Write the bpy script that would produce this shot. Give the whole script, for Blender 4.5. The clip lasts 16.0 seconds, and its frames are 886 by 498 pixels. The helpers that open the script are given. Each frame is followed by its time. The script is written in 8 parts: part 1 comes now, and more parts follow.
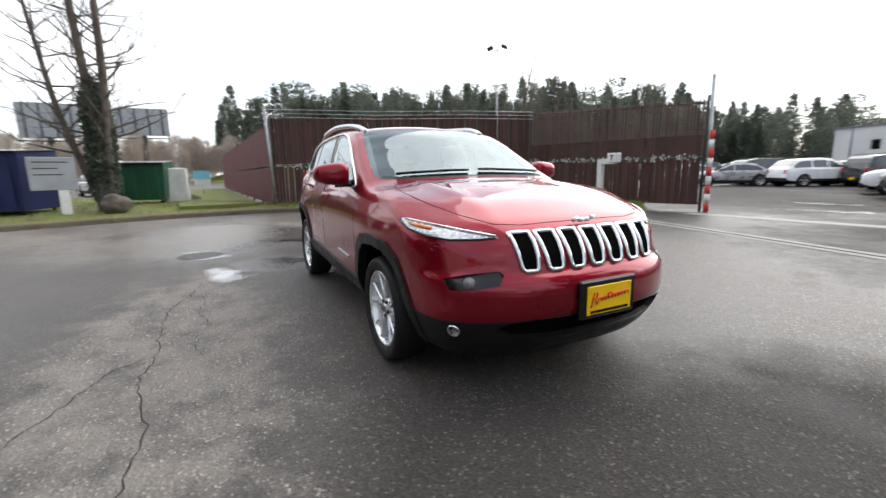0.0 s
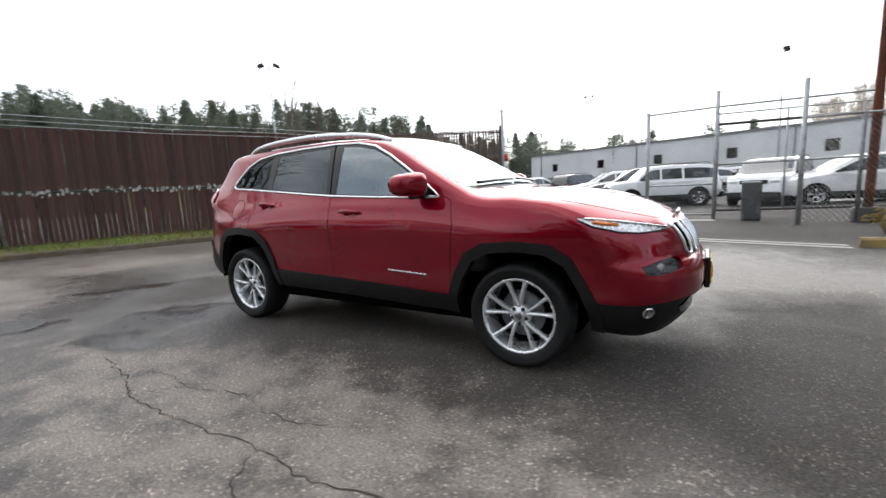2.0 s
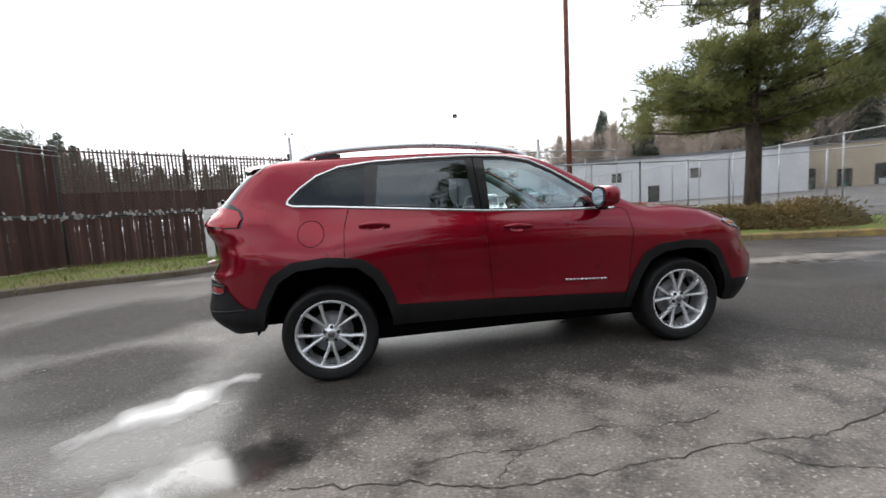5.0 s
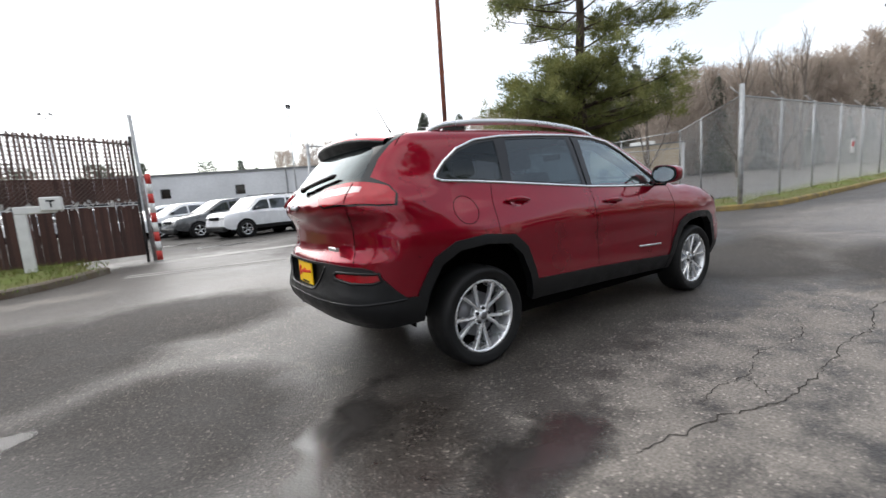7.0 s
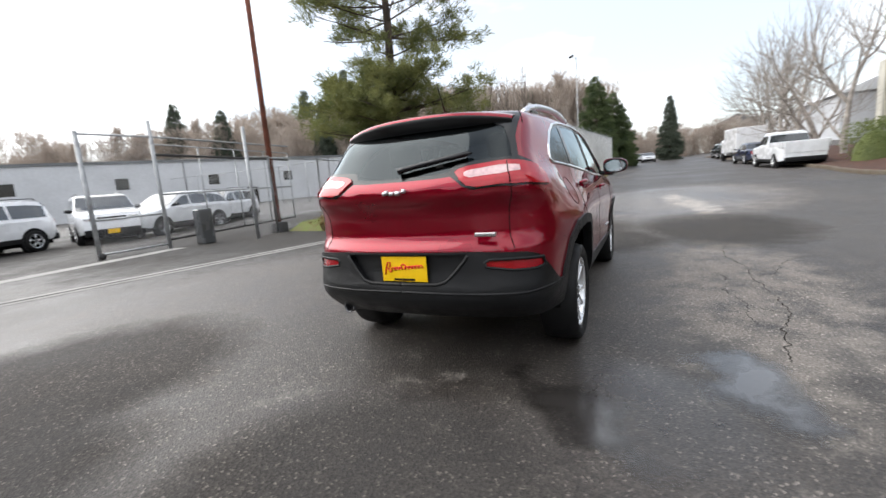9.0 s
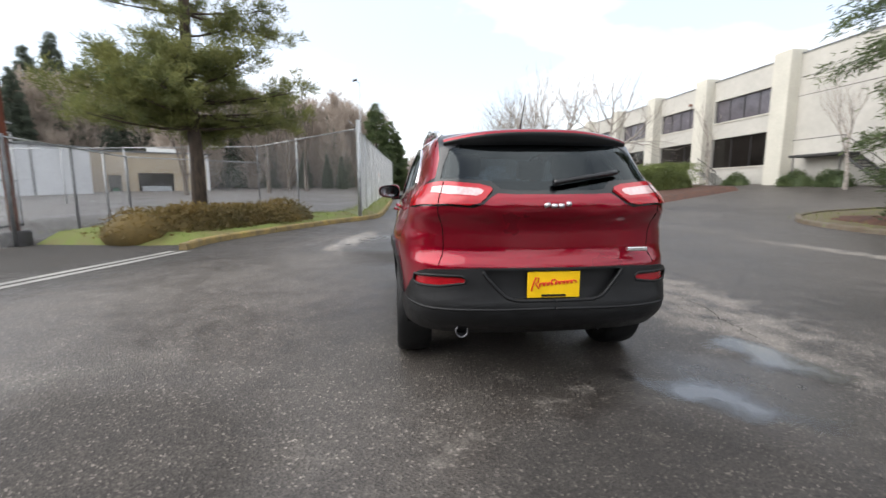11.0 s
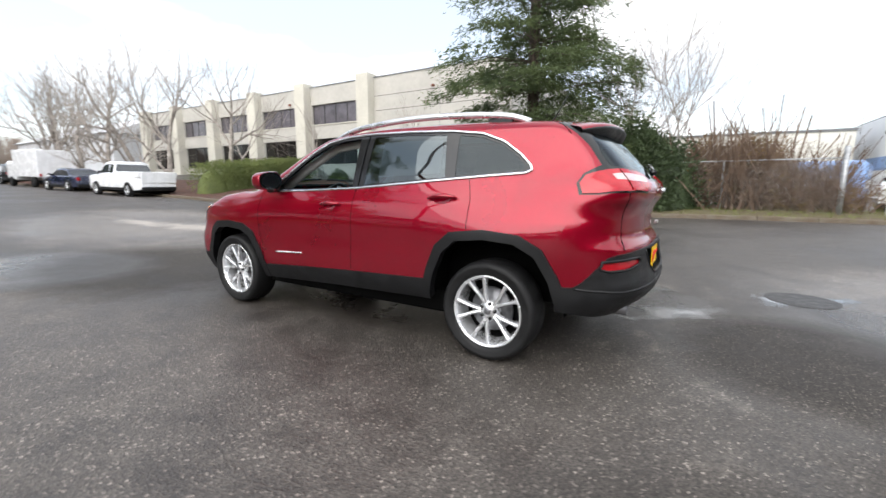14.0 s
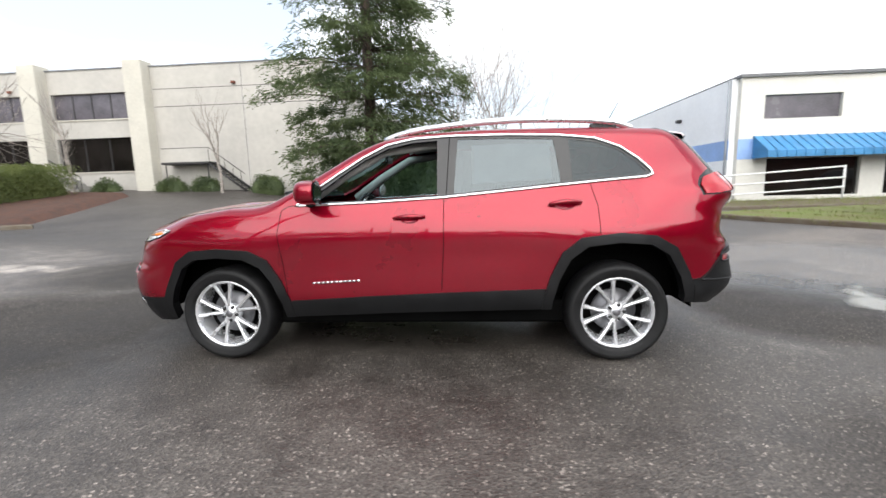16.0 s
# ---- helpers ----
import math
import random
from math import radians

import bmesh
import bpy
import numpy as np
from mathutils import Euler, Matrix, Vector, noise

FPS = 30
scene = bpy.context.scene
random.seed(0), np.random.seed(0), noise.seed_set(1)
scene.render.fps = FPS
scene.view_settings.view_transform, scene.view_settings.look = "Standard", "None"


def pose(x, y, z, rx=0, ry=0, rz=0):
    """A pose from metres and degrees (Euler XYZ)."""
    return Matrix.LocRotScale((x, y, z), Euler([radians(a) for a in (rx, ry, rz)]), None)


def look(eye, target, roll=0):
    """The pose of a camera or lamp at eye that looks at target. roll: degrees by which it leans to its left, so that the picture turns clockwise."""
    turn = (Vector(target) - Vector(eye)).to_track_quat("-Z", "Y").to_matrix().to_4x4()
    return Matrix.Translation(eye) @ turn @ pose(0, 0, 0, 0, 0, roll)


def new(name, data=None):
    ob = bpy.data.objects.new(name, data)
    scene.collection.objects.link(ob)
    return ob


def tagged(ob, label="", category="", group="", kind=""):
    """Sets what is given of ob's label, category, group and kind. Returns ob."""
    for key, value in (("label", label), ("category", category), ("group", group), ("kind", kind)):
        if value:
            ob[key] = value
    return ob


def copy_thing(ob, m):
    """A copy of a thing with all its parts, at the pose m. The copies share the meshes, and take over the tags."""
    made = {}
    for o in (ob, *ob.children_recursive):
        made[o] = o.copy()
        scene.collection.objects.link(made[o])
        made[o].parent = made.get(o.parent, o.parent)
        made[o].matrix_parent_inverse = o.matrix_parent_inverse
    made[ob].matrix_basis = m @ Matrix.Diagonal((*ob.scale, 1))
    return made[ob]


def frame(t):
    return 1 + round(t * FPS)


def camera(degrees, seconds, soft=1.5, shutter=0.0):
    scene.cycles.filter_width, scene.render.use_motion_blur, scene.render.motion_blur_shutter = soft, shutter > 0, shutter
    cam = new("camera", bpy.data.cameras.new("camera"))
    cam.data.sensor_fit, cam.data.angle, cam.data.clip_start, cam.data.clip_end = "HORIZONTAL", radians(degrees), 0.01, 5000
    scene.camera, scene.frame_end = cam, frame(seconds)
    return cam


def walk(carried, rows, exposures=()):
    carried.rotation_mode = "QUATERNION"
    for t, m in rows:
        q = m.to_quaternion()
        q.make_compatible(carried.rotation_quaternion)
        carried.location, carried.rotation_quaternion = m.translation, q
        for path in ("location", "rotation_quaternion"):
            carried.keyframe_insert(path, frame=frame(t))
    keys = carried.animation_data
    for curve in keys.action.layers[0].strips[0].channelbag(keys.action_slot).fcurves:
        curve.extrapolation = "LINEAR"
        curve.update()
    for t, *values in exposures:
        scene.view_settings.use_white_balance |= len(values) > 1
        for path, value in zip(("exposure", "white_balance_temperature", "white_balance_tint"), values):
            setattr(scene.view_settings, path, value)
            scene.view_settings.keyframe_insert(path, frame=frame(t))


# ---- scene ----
cam = camera(92.5, 16.0, 1.5, 0.4)


PATH = [
    (0, (3.842, -1.679, 1.177), (2.084, -0.794, 0.821), -1.0),
    (0.3, (3.681, -1.978, 1.182), (2.021, -0.918, 0.833), -0.4),
    (0.5, (3.567, -2.127, 1.176), (1.969, -0.973, 0.837), -0.5),
    (1, (3.215, -2.575, 1.162), (1.788, -1.22, 0.803), -1.9),
    (1.5, (2.773, -2.936, 1.15), (1.517, -1.414, 0.825), -3.1),
    (2, (2.306, -3.276, 1.146), (1.271, -1.589, 0.862), -2.7),
    (2.5, (1.777, -3.527, 1.149), (0.992, -1.708, 0.878), -3.7),
    (3, (1.227, -3.697, 1.172), (0.704, -1.782, 0.928), -2.6),
    (3.5, (0.664, -3.807, 1.162), (0.309, -1.854, 0.92), -4.8),
    (4, (0.113, -3.869, 1.174), (-0.05, -1.888, 0.949), -3.9),
    (4.2, (-0.115, -3.902, 1.177), (-0.174, -1.914, 0.969), -4.2),
    (6.3, (-2.404, -3.403, 1.125), (-1.577, -1.593, 0.928), -2.3),
    (6.5, (-2.602, -3.307, 1.141), (-1.701, -1.535, 0.922), -3.2),
    (7, (-3.042, -2.985, 1.143), (-1.949, -1.33, 0.887), -4.1),
    (7.5, (-3.452, -2.632, 1.16), (-2.168, -1.116, 0.932), -4.1),
    (8, (-3.807, -2.226, 1.157), (-2.322, -0.905, 0.933), -4.7),
    (8.2, (-3.932, -2.052, 1.171), (-2.385, -0.81, 0.916), -5.3),
    (10.3, (-4.579, 0.107, 1.144), (-2.609, 0.313, 0.869), -0.2),
    (10.5, (-4.555, 0.328, 1.176), (-2.578, 0.443, 0.897), 0.2),
    (11, (-4.502, 0.851, 1.207), (-2.532, 0.657, 0.926), -0.1),
    (11.5, (-4.356, 1.373, 1.185), (-2.43, 0.933, 0.871), -1.2),
    (12, (-4.15, 1.882, 1.175), (-2.31, 1.162, 0.863), 0.2),
    (12.5, (-3.856, 2.329, 1.15), (-2.179, 1.276, 0.87), 0.0),
    (13, (-3.46, 2.714, 1.151), (-1.987, 1.39, 0.878), 0.4),
    (13.5, (-3.011, 3.061, 1.156), (-1.768, 1.521, 0.861), -0.1),
    (14, (-2.506, 3.297, 1.165), (-1.474, 1.612, 0.857), 0.1),
    (14.5, (-1.985, 3.537, 1.177), (-1.173, 1.73, 0.901), -0.6),
    (15, (-1.453, 3.639, 1.176), (-0.853, 1.749, 0.919), -0.6),
    (15.5, (-0.923, 3.697, 1.199), (-0.551, 1.749, 0.94), -1.0),
    (16, (-0.413, 3.67, 1.196), (-0.262, 1.698, 0.904), -1.5),
]
walk(cam, [(t, look(eye, target, roll)) for t, eye, target, roll in PATH],
     [(0, 0.52), (4, 0.50), (8, 0.58), (11, 0.68), (12, 0.70), (13, 0.72), (14.5, 0.74), (16, 0.76)])

# ---- light: a bright overcast sky, and a weak wide sun behind the cloud ----
SUN_TURN, SUN_HEIGHT = -10.0, 38.0
world = bpy.data.worlds.new("sky")
scene.world = world
world.use_nodes = True
wn, wl = world.node_tree.nodes, world.node_tree.links
wn.clear()
w_out, w_bg, w_sky = wn.new("ShaderNodeOutputWorld"), wn.new("ShaderNodeBackground"), wn.new("ShaderNodeTexSky")
w_sky.sky_type, w_sky.sun_disc = "NISHITA", False
w_sky.sun_elevation, w_sky.sun_rotation = radians(SUN_HEIGHT), radians(SUN_TURN)
w_co, w_map, w_noise, w_ramp = (wn.new("ShaderNodeTexCoord"), wn.new("ShaderNodeMapping"), wn.new("ShaderNodeTexNoise"),
                                wn.new("ShaderNodeValToRGB"))
w_map.inputs["Scale"].default_value = (1.0, 1.0, 2.6)
w_noise.inputs["Scale"].default_value, w_noise.inputs["Detail"].default_value = 1.9, 6.0
w_ramp.color_ramp.elements[0].position, w_ramp.color_ramp.elements[1].position = 0.40, 0.60
w_ramp.color_ramp.elements[0].color, w_ramp.color_ramp.elements[1].color = (0.36, 0.36, 0.36, 1), (1, 1, 1, 1)
w_mix = wn.new("ShaderNodeMix")
w_mix.data_type = "RGBA"
w_glow, w_lift, w_white = wn.new("ShaderNodeVectorMath"), wn.new("ShaderNodeMapRange"), wn.new("ShaderNodeVectorMath")
w_glow.operation, w_white.operation = "DOT_PRODUCT", "SCALE"
w_glow.inputs[1].default_value = (math.sin(radians(SUN_TURN)) * math.cos(radians(SUN_HEIGHT)), math.cos(radians(SUN_TURN)) * math.cos(radians(SUN_HEIGHT)), math.sin(radians(SUN_HEIGHT)))
w_lift.inputs["From Min"].default_value, w_lift.inputs["From Max"].default_value = -0.5, 1.0
w_lift.inputs["To Min"].default_value, w_lift.inputs["To Max"].default_value = 0.88, 1.18
w_white.inputs[0].default_value = (9.9, 10.05, 10.3)
wl.new(w_co.outputs["Generated"], w_glow.inputs[0])
wl.new(w_glow.outputs["Value"], w_lift.inputs["Value"])
wl.new(w_lift.outputs["Result"], w_white.inputs["Scale"])
wl.new(w_white.outputs["Vector"], w_mix.inputs["B"])
wl.new(w_co.outputs["Generated"], w_map.inputs["Vector"])
wl.new(w_map.outputs["Vector"], w_noise.inputs["Vector"])
# the cloud thins to pale blue low in the east
w_dot, w_thin, w_sub = wn.new("ShaderNodeVectorMath"), wn.new("ShaderNodeMapRange"), wn.new("ShaderNodeMath")
w_dot.operation, w_sub.operation = "DOT_PRODUCT", "SUBTRACT"
w_dot.inputs[1].default_value = (0.91, -0.33, 0.25)
w_thin.inputs["From Min"].default_value, w_thin.inputs["From Max"].default_value = 0.50, 0.97
w_thin.inputs["To Min"].default_value, w_thin.inputs["To Max"].default_value = 0.0, 0.12
wl.new(w_co.outputs["Generated"], w_dot.inputs[0])
wl.new(w_dot.outputs["Value"], w_thin.inputs["Value"])
wl.new(w_noise.outputs["Fac"], w_sub.inputs[0])
wl.new(w_thin.outputs["Result"], w_sub.inputs[1])
wl.new(w_sub.outputs[0], w_ramp.inputs["Fac"])
wl.new(w_ramp.outputs["Color"], w_mix.inputs["Factor"])
wl.new(w_sky.outputs["Color"], w_mix.inputs["A"])
wl.new(w_mix.outputs["Result"], w_bg.inputs["Color"])
w_bg.inputs["Strength"].default_value = 0.128
wl.new(w_bg.outputs["Background"], w_out.inputs["Surface"])
sun = new("sun", bpy.data.lights.new("sun", "SUN"))
sun.data.energy, sun.data.angle, sun.data.color = 2.1, radians(80), (1.0, 0.97, 0.92)
sun.matrix_world = look((0, 0, 30), (-30 * math.sin(radians(SUN_TURN)) / math.tan(radians(SUN_HEIGHT)),
                                     -30 * math.cos(radians(SUN_TURN)) / math.tan(radians(SUN_HEIGHT)), 0))
scene.view_settings.exposure = 0.0


# ---- materials ----
def material(name, color, rough=0.6, metal=0.0, vary=0.15, scale=6.0, bump=0.0, bump_scale=None, coat=0.0, spec=0.5,
             second=None, detail=5.0, rough_vary=0.1, random_tint=0.0, stretch=None, fine=None):
    """A surface with variation at two scales: broad blotches and a fine grain."""
    m = bpy.data.materials.new(name)
    m.use_nodes = True
    n, l = m.node_tree.nodes, m.node_tree.links
    b = n["Principled BSDF"]
    b.inputs["Metallic"].default_value, b.inputs["Coat Weight"].default_value = metal, coat
    b.inputs["Coat Roughness"].default_value, b.inputs["Coat IOR"].default_value = 0.02, 1.5
    b.inputs["Specular IOR Level"].default_value = spec
    co = n.new("ShaderNodeTexCoord")
    vec = co.outputs["Object"]
    if stretch:
        mp = n.new("ShaderNodeMapping")
        mp.inputs["Scale"].default_value = stretch
        l.new(vec, mp.inputs["Vector"])
        vec = mp.outputs["Vector"]
    big, small = n.new("ShaderNodeTexNoise"), n.new("ShaderNodeTexNoise")
    big.inputs["Scale"].default_value, big.inputs["Detail"].default_value = scale, detail
    small.inputs["Scale"].default_value, small.inputs["Detail"].default_value = fine or scale * 14, 3.0
    l.new(vec, big.inputs["Vector"])
    l.new(vec, small.inputs["Vector"])
    add = n.new("ShaderNodeMath")
    add.operation = "MULTIPLY_ADD"
    add.inputs[1].default_value = 0.45
    l.new(small.outputs["Fac"], add.inputs[0])
    l.new(big.outputs["Fac"], add.inputs[2])
    ramp = n.new("ShaderNodeMapRange")
    ramp.inputs["From Min"].default_value, ramp.inputs["From Max"].default_value = 0.5, 0.95
    l.new(add.outputs[0], ramp.inputs["Value"])
    mix = n.new("ShaderNodeMix")
    mix.data_type = "RGBA"
    other = second or tuple(c * (1 - 2 * vary) for c in color)
    base = color if second else tuple(min(1, c * (1 + vary)) for c in color)
    mix.inputs["A"].default_value, mix.inputs["B"].default_value = (*other, 1), (*base, 1)
    l.new(ramp.outputs["Result"], mix.inputs["Factor"])
    out = mix.outputs["Result"]
    if random_tint:
        info, val = n.new("ShaderNodeObjectInfo"), n.new("ShaderNodeMapRange")
        val.inputs["To Min"].default_value, val.inputs["To Max"].default_value = 1 - random_tint, 1 + random_tint
        l.new(info.outputs["Random"], val.inputs["Value"])
        hsv = n.new("ShaderNodeHueSaturation")
        l.new(val.outputs["Result"], hsv.inputs["Value"])
        l.new(out, hsv.inputs["Color"])
        out = hsv.outputs["Color"]
    l.new(out, b.inputs["Base Color"])
    rr = n.new("ShaderNodeMapRange")
    rr.inputs["From Min"].default_value, rr.inputs["From Max"].default_value = 0.35, 0.65
    rr.inputs["To Min"].default_value, rr.inputs["To Max"].default_value = max(0.02, rough - rough_vary), min(1, rough + rough_vary)
    l.new(big.outputs["Fac"], rr.inputs["Value"])
    l.new(rr.outputs["Result"], b.inputs["Roughness"])
    if bump:
        bn, bs = n.new("ShaderNodeBump"), n.new("ShaderNodeTexNoise")
        bs.inputs["Scale"].default_value, bs.inputs["Detail"].default_value = bump_scale or scale * 10, 4.0
        l.new(vec, bs.inputs["Vector"])
        bn.inputs["Strength"].default_value, bn.inputs["Distance"].default_value = bump, 0.01
        l.new(bs.outputs["Fac"], bn.inputs["Height"])
        l.new(bn.outputs["Normal"], b.inputs["Normal"])
    return m


def glass(name, tint, gloss=0.05):
    """A thin pane: clear or tinted transmission under a mirror-like gloss that grows at glancing angles."""
    m = bpy.data.materials.new(name)
    m.use_nodes = True
    n, l = m.node_tree.nodes, m.node_tree.links
    n.clear()
    out, tr, gl, mix, lw = (n.new("ShaderNodeOutputMaterial"), n.new("ShaderNodeBsdfTransparent"), n.new("ShaderNodeBsdfGlossy"),
                            n.new("ShaderNodeMixShader"), n.new("ShaderNodeLayerWeight"))
    tr.inputs["Color"].default_value = (*tint, 1)
    gl.inputs["Roughness"].default_value, gl.inputs["Color"].default_value = 0.0, (0.86, 0.96, 1.0, 1)
    power, rng_ = n.new("ShaderNodeMath"), n.new("ShaderNodeMapRange")
    power.operation = "POWER"
    power.inputs[1].default_value = 4.6
    rng_.inputs["To Min"].default_value, rng_.inputs["To Max"].default_value = gloss, 0.85
    l.new(lw.outputs["Facing"], power.inputs[0])
    l.new(power.outputs[0], rng_.inputs["Value"])
    l.new(rng_.outputs["Result"], mix.inputs["Fac"])
    l.new(tr.outputs["BSDF"], mix.inputs[1])
    l.new(gl.outputs["BSDF"], mix.inputs[2])
    l.new(mix.outputs["Shader"], out.inputs["Surface"])
    return m


M = {
    "paint": material("cherry_red_paint", (0.235, 0.0018, 0.0140), 0.30, 0.58, 0.04, 3, coat=1.0, spec=0.0, rough_vary=0.03),
    "black_trim": material("black_grained_plastic", (0.0075, 0.0077, 0.0085), 0.45, 0, 0.15, 9, bump=0.15, bump_scale=700, spec=0.32),
    "gloss_black": material("gloss_black_plastic", (0.008, 0.008, 0.009), 0.16, 0, 0.1, 5, rough_vary=0.04),
    "rubber": material("tyre_rubber", (0.009, 0.009, 0.0095), 0.60, 0, 0.25, 12, bump=0.2, bump_scale=220, spec=0.28),
    "alloy": material("silver_alloy", (0.80, 0.81, 0.83), 0.26, 0.72, 0.05, 8, rough_vary=0.05, coat=0.4),
    "steel": material("dark_steel", (0.20, 0.20, 0.21), 0.42, 0.8, 0.2, 14),
    "chrome": material("chrome", (0.80, 0.81, 0.83), 0.10, 1.0, 0.02, 4, rough_vary=0.03),
    "satin": material("satin_silver", (0.68, 0.69, 0.71), 0.30, 0.9, 0.03, 6),
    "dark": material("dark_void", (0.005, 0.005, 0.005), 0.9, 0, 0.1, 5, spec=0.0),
    "interior": material("charcoal_cloth", (0.060, 0.062, 0.066), 0.85, 0, 0.25, 30, bump=0.2, bump_scale=400),
    "dash": material("dash_plastic", (0.085, 0.088, 0.095), 0.6, 0, 0.15, 20),
    "beige": material("light_headliner", (0.45, 0.44, 0.42), 0.9, 0, 0.06, 12),
    "red_lens": material("red_lens", (0.38, 0.004, 0.012), 0.13, 0.1, 0.08, 30, coat=0.4, rough_vary=0.03),
    "clear_lens": material("frosted_clear_lens", (0.66, 0.44, 0.44), 0.15, 0.1, 0.15, 45, coat=1.0),
    "lamp_silver": material("lamp_reflector", (0.82, 0.84, 0.87), 0.26, 0.5, 0.2, 40, coat=1.0),
    "amber": material("amber_lens", (0.85, 0.22, 0.03), 0.15, 0, 0.1, 40, coat=1.0),
    "yellow": material("yellow_plate", (0.90, 0.55, 0.0), 0.45, 0, 0.04, 20),
    "plate_red": material("red_print", (0.70, 0.03, 0.01), 0.5, 0, 0.05, 20),
    "glass_tint": glass("privacy_glass", (0.13, 0.155, 0.17), 0.09),
    "glass_back": glass("rear_window_glass", (0.06, 0.07, 0.085), 0.04),
    "glass_clear": glass("clear_glass", (0.60, 0.76, 0.76), 0.22),
    "glass_wind": glass("windscreen_glass", (0.42, 0.55, 0.58), 0.12),
    "paper": material("pale_paper", (0.70, 0.76, 0.74), 0.7, 0, 0.05, 6),
    "white_car": material("white_car_paint", (0.84, 0.85, 0.87), 0.25, 0, 0.03, 3, coat=0.8),
    "silver_car": material("silver_car_paint", (0.42, 0.43, 0.45), 0.3, 0.5, 0.05, 3, coat=0.8),
    "black_car": material("black_car_paint", (0.015, 0.016, 0.02), 0.22, 0, 0.05, 3, coat=0.8),
    "grey_car": material("grey_car_paint", (0.10, 0.105, 0.11), 0.28, 0.3, 0.05, 3, coat=0.8),
    "navy_car": material("navy_car_paint", (0.012, 0.018, 0.05), 0.25, 0.2, 0.05, 3, coat=0.8),
    "car_glass": material("dark_car_glass", (0.03, 0.036, 0.042), 0.05, 0, 0.05, 3, rough_vary=0.02, spec=1.0, coat=0.5),
}


# ---- mesh helpers ----
def mesh_ob(name, verts, faces, mat, parent=None, label="", smooth=True, normals=None):
    me = bpy.data.meshes.new(name)
    me.from_pydata([tuple(v) for v in verts], [], [tuple(f) for f in faces])
    me.materials.append(mat)
    if smooth:
        me.polygons.foreach_set("use_smooth", [True] * len(me.polygons))
    if normals is not None:
        me.normals_split_custom_set_from_vertices([tuple(n) for n in normals])
    ob = new(name, me)
    ob.parent = parent
    return tagged(ob, label)


def part(name, bm, mat, parent=None, label="", smooth=False):
    me = bpy.data.meshes.new(name)
    bm.to_mesh(me)
    bm.free()
    me.materials.append(mat)
    if smooth:
        me.polygons.foreach_set("use_smooth", [True] * len(me.polygons))
    ob = new(name, me)
    ob.parent = parent
    return tagged(ob, label)


def empty(name, m=None, label="", category="", group="", kind=""):
    ob = new(name)
    ob.empty_display_size = 0.1
    if m is not None:
        ob.matrix_basis = m
    return tagged(ob, label, category, group, kind)


def add_box(bm, lo, hi, bevel=0.0, m=None, segments=1):
    c = [(a + b) / 2 for a, b in zip(lo, hi)]
    s = [abs(b - a) for a, b in zip(lo, hi)]
    mat = Matrix.Translation(c) @ Matrix.Diagonal((*s, 1))
    got = bmesh.ops.create_cube(bm, size=1, matrix=mat)["verts"]
    if bevel:
        edges = list({e for v in got for e in v.link_edges})
        res = bmesh.ops.bevel(bm, geom=edges, offset=bevel, segments=segments, affect="EDGES", profile=0.5)
        got = list({v for f in res["faces"] for v in f.verts} | {v for v in got if v.is_valid})
    if m is not None:
        bmesh.ops.transform(bm, matrix=m, verts=got)
    return got


def box(name, lo, hi, mat, parent=None, bevel=0.0, label="", m=None, segments=1):
    bm = bmesh.new()
    add_box(bm, lo, hi, bevel, m, segments)
    return part(name, bm, mat, parent, label)


def add_tube(bm, points, radius, sides=8, caps=True, closed=False):
    """A round bar along a polyline; radius may be one number or one a point."""
    pts = [Vector(p) for p in points]
    rad = [float(q) for q in radius] if isinstance(radius, (list, tuple)) else [float(radius)] * len(pts)
    rings, n, prev = [], len(pts), None
    for i, p in enumerate(pts):
        a = pts[(i - 1) % n] if closed or i else p
        b = pts[(i + 1) % n] if closed or i < n - 1 else p
        d = (b - a).normalized()
        up = prev if prev is not None else (Vector((0, 0, 1)) if abs(d.z) < 0.9 else Vector((1, 0, 0)))
        u = d.cross(up)
        u = u.normalized() if u.length > 1e-6 else d.orthogonal().normalized()
        v = u.cross(d)
        prev = v
        rings.append([bm.verts.new(p + rad[i] * (math.cos(2 * math.pi * k / sides) * u + math.sin(2 * math.pi * k / sides) * v))
                      for k in range(sides)])
    for i in range(n if closed else n - 1):
        r0, r1 = rings[i], rings[(i + 1) % n]
        for k in range(sides):
            bm.faces.new((r0[k], r0[(k + 1) % sides], r1[(k + 1) % sides], r1[k]))
    if caps and not closed:
        bm.faces.new(rings[0])
        bm.faces.new(rings[-1][::-1])


def tube(name, points, radius, mat, parent=None, label="", sides=8, closed=False):
    bm = bmesh.new()
    add_tube(bm, points, radius, sides, True, closed)
    bmesh.ops.recalc_face_normals(bm, faces=bm.faces)
    return part(name, bm, mat, parent, label, smooth=True)


def lathe(name, profile, mat, parent=None, label="", steps=48, m=None, axis="y"):
    """A ring or disc turned round the y axis (or z) from (radius, along) points."""
    verts, faces, n = [], [], len(profile)
    for k in range(steps):
        a = 2 * math.pi * k / steps
        for r, t in profile:
            verts.append((r * math.cos(a), t, r * math.sin(a)) if axis == "y" else (r * math.cos(a), r * math.sin(a), t))
    for k in range(steps):
        for i in range(n - 1):
            a, b = k * n + i, ((k + 1) % steps) * n + i
            faces.append((a, b, b + 1, a + 1))
    if m is not None:
        verts = [m @ Vector(v) for v in verts]
    ob = mesh_ob(name, verts, faces, mat, parent, label)
    return ob


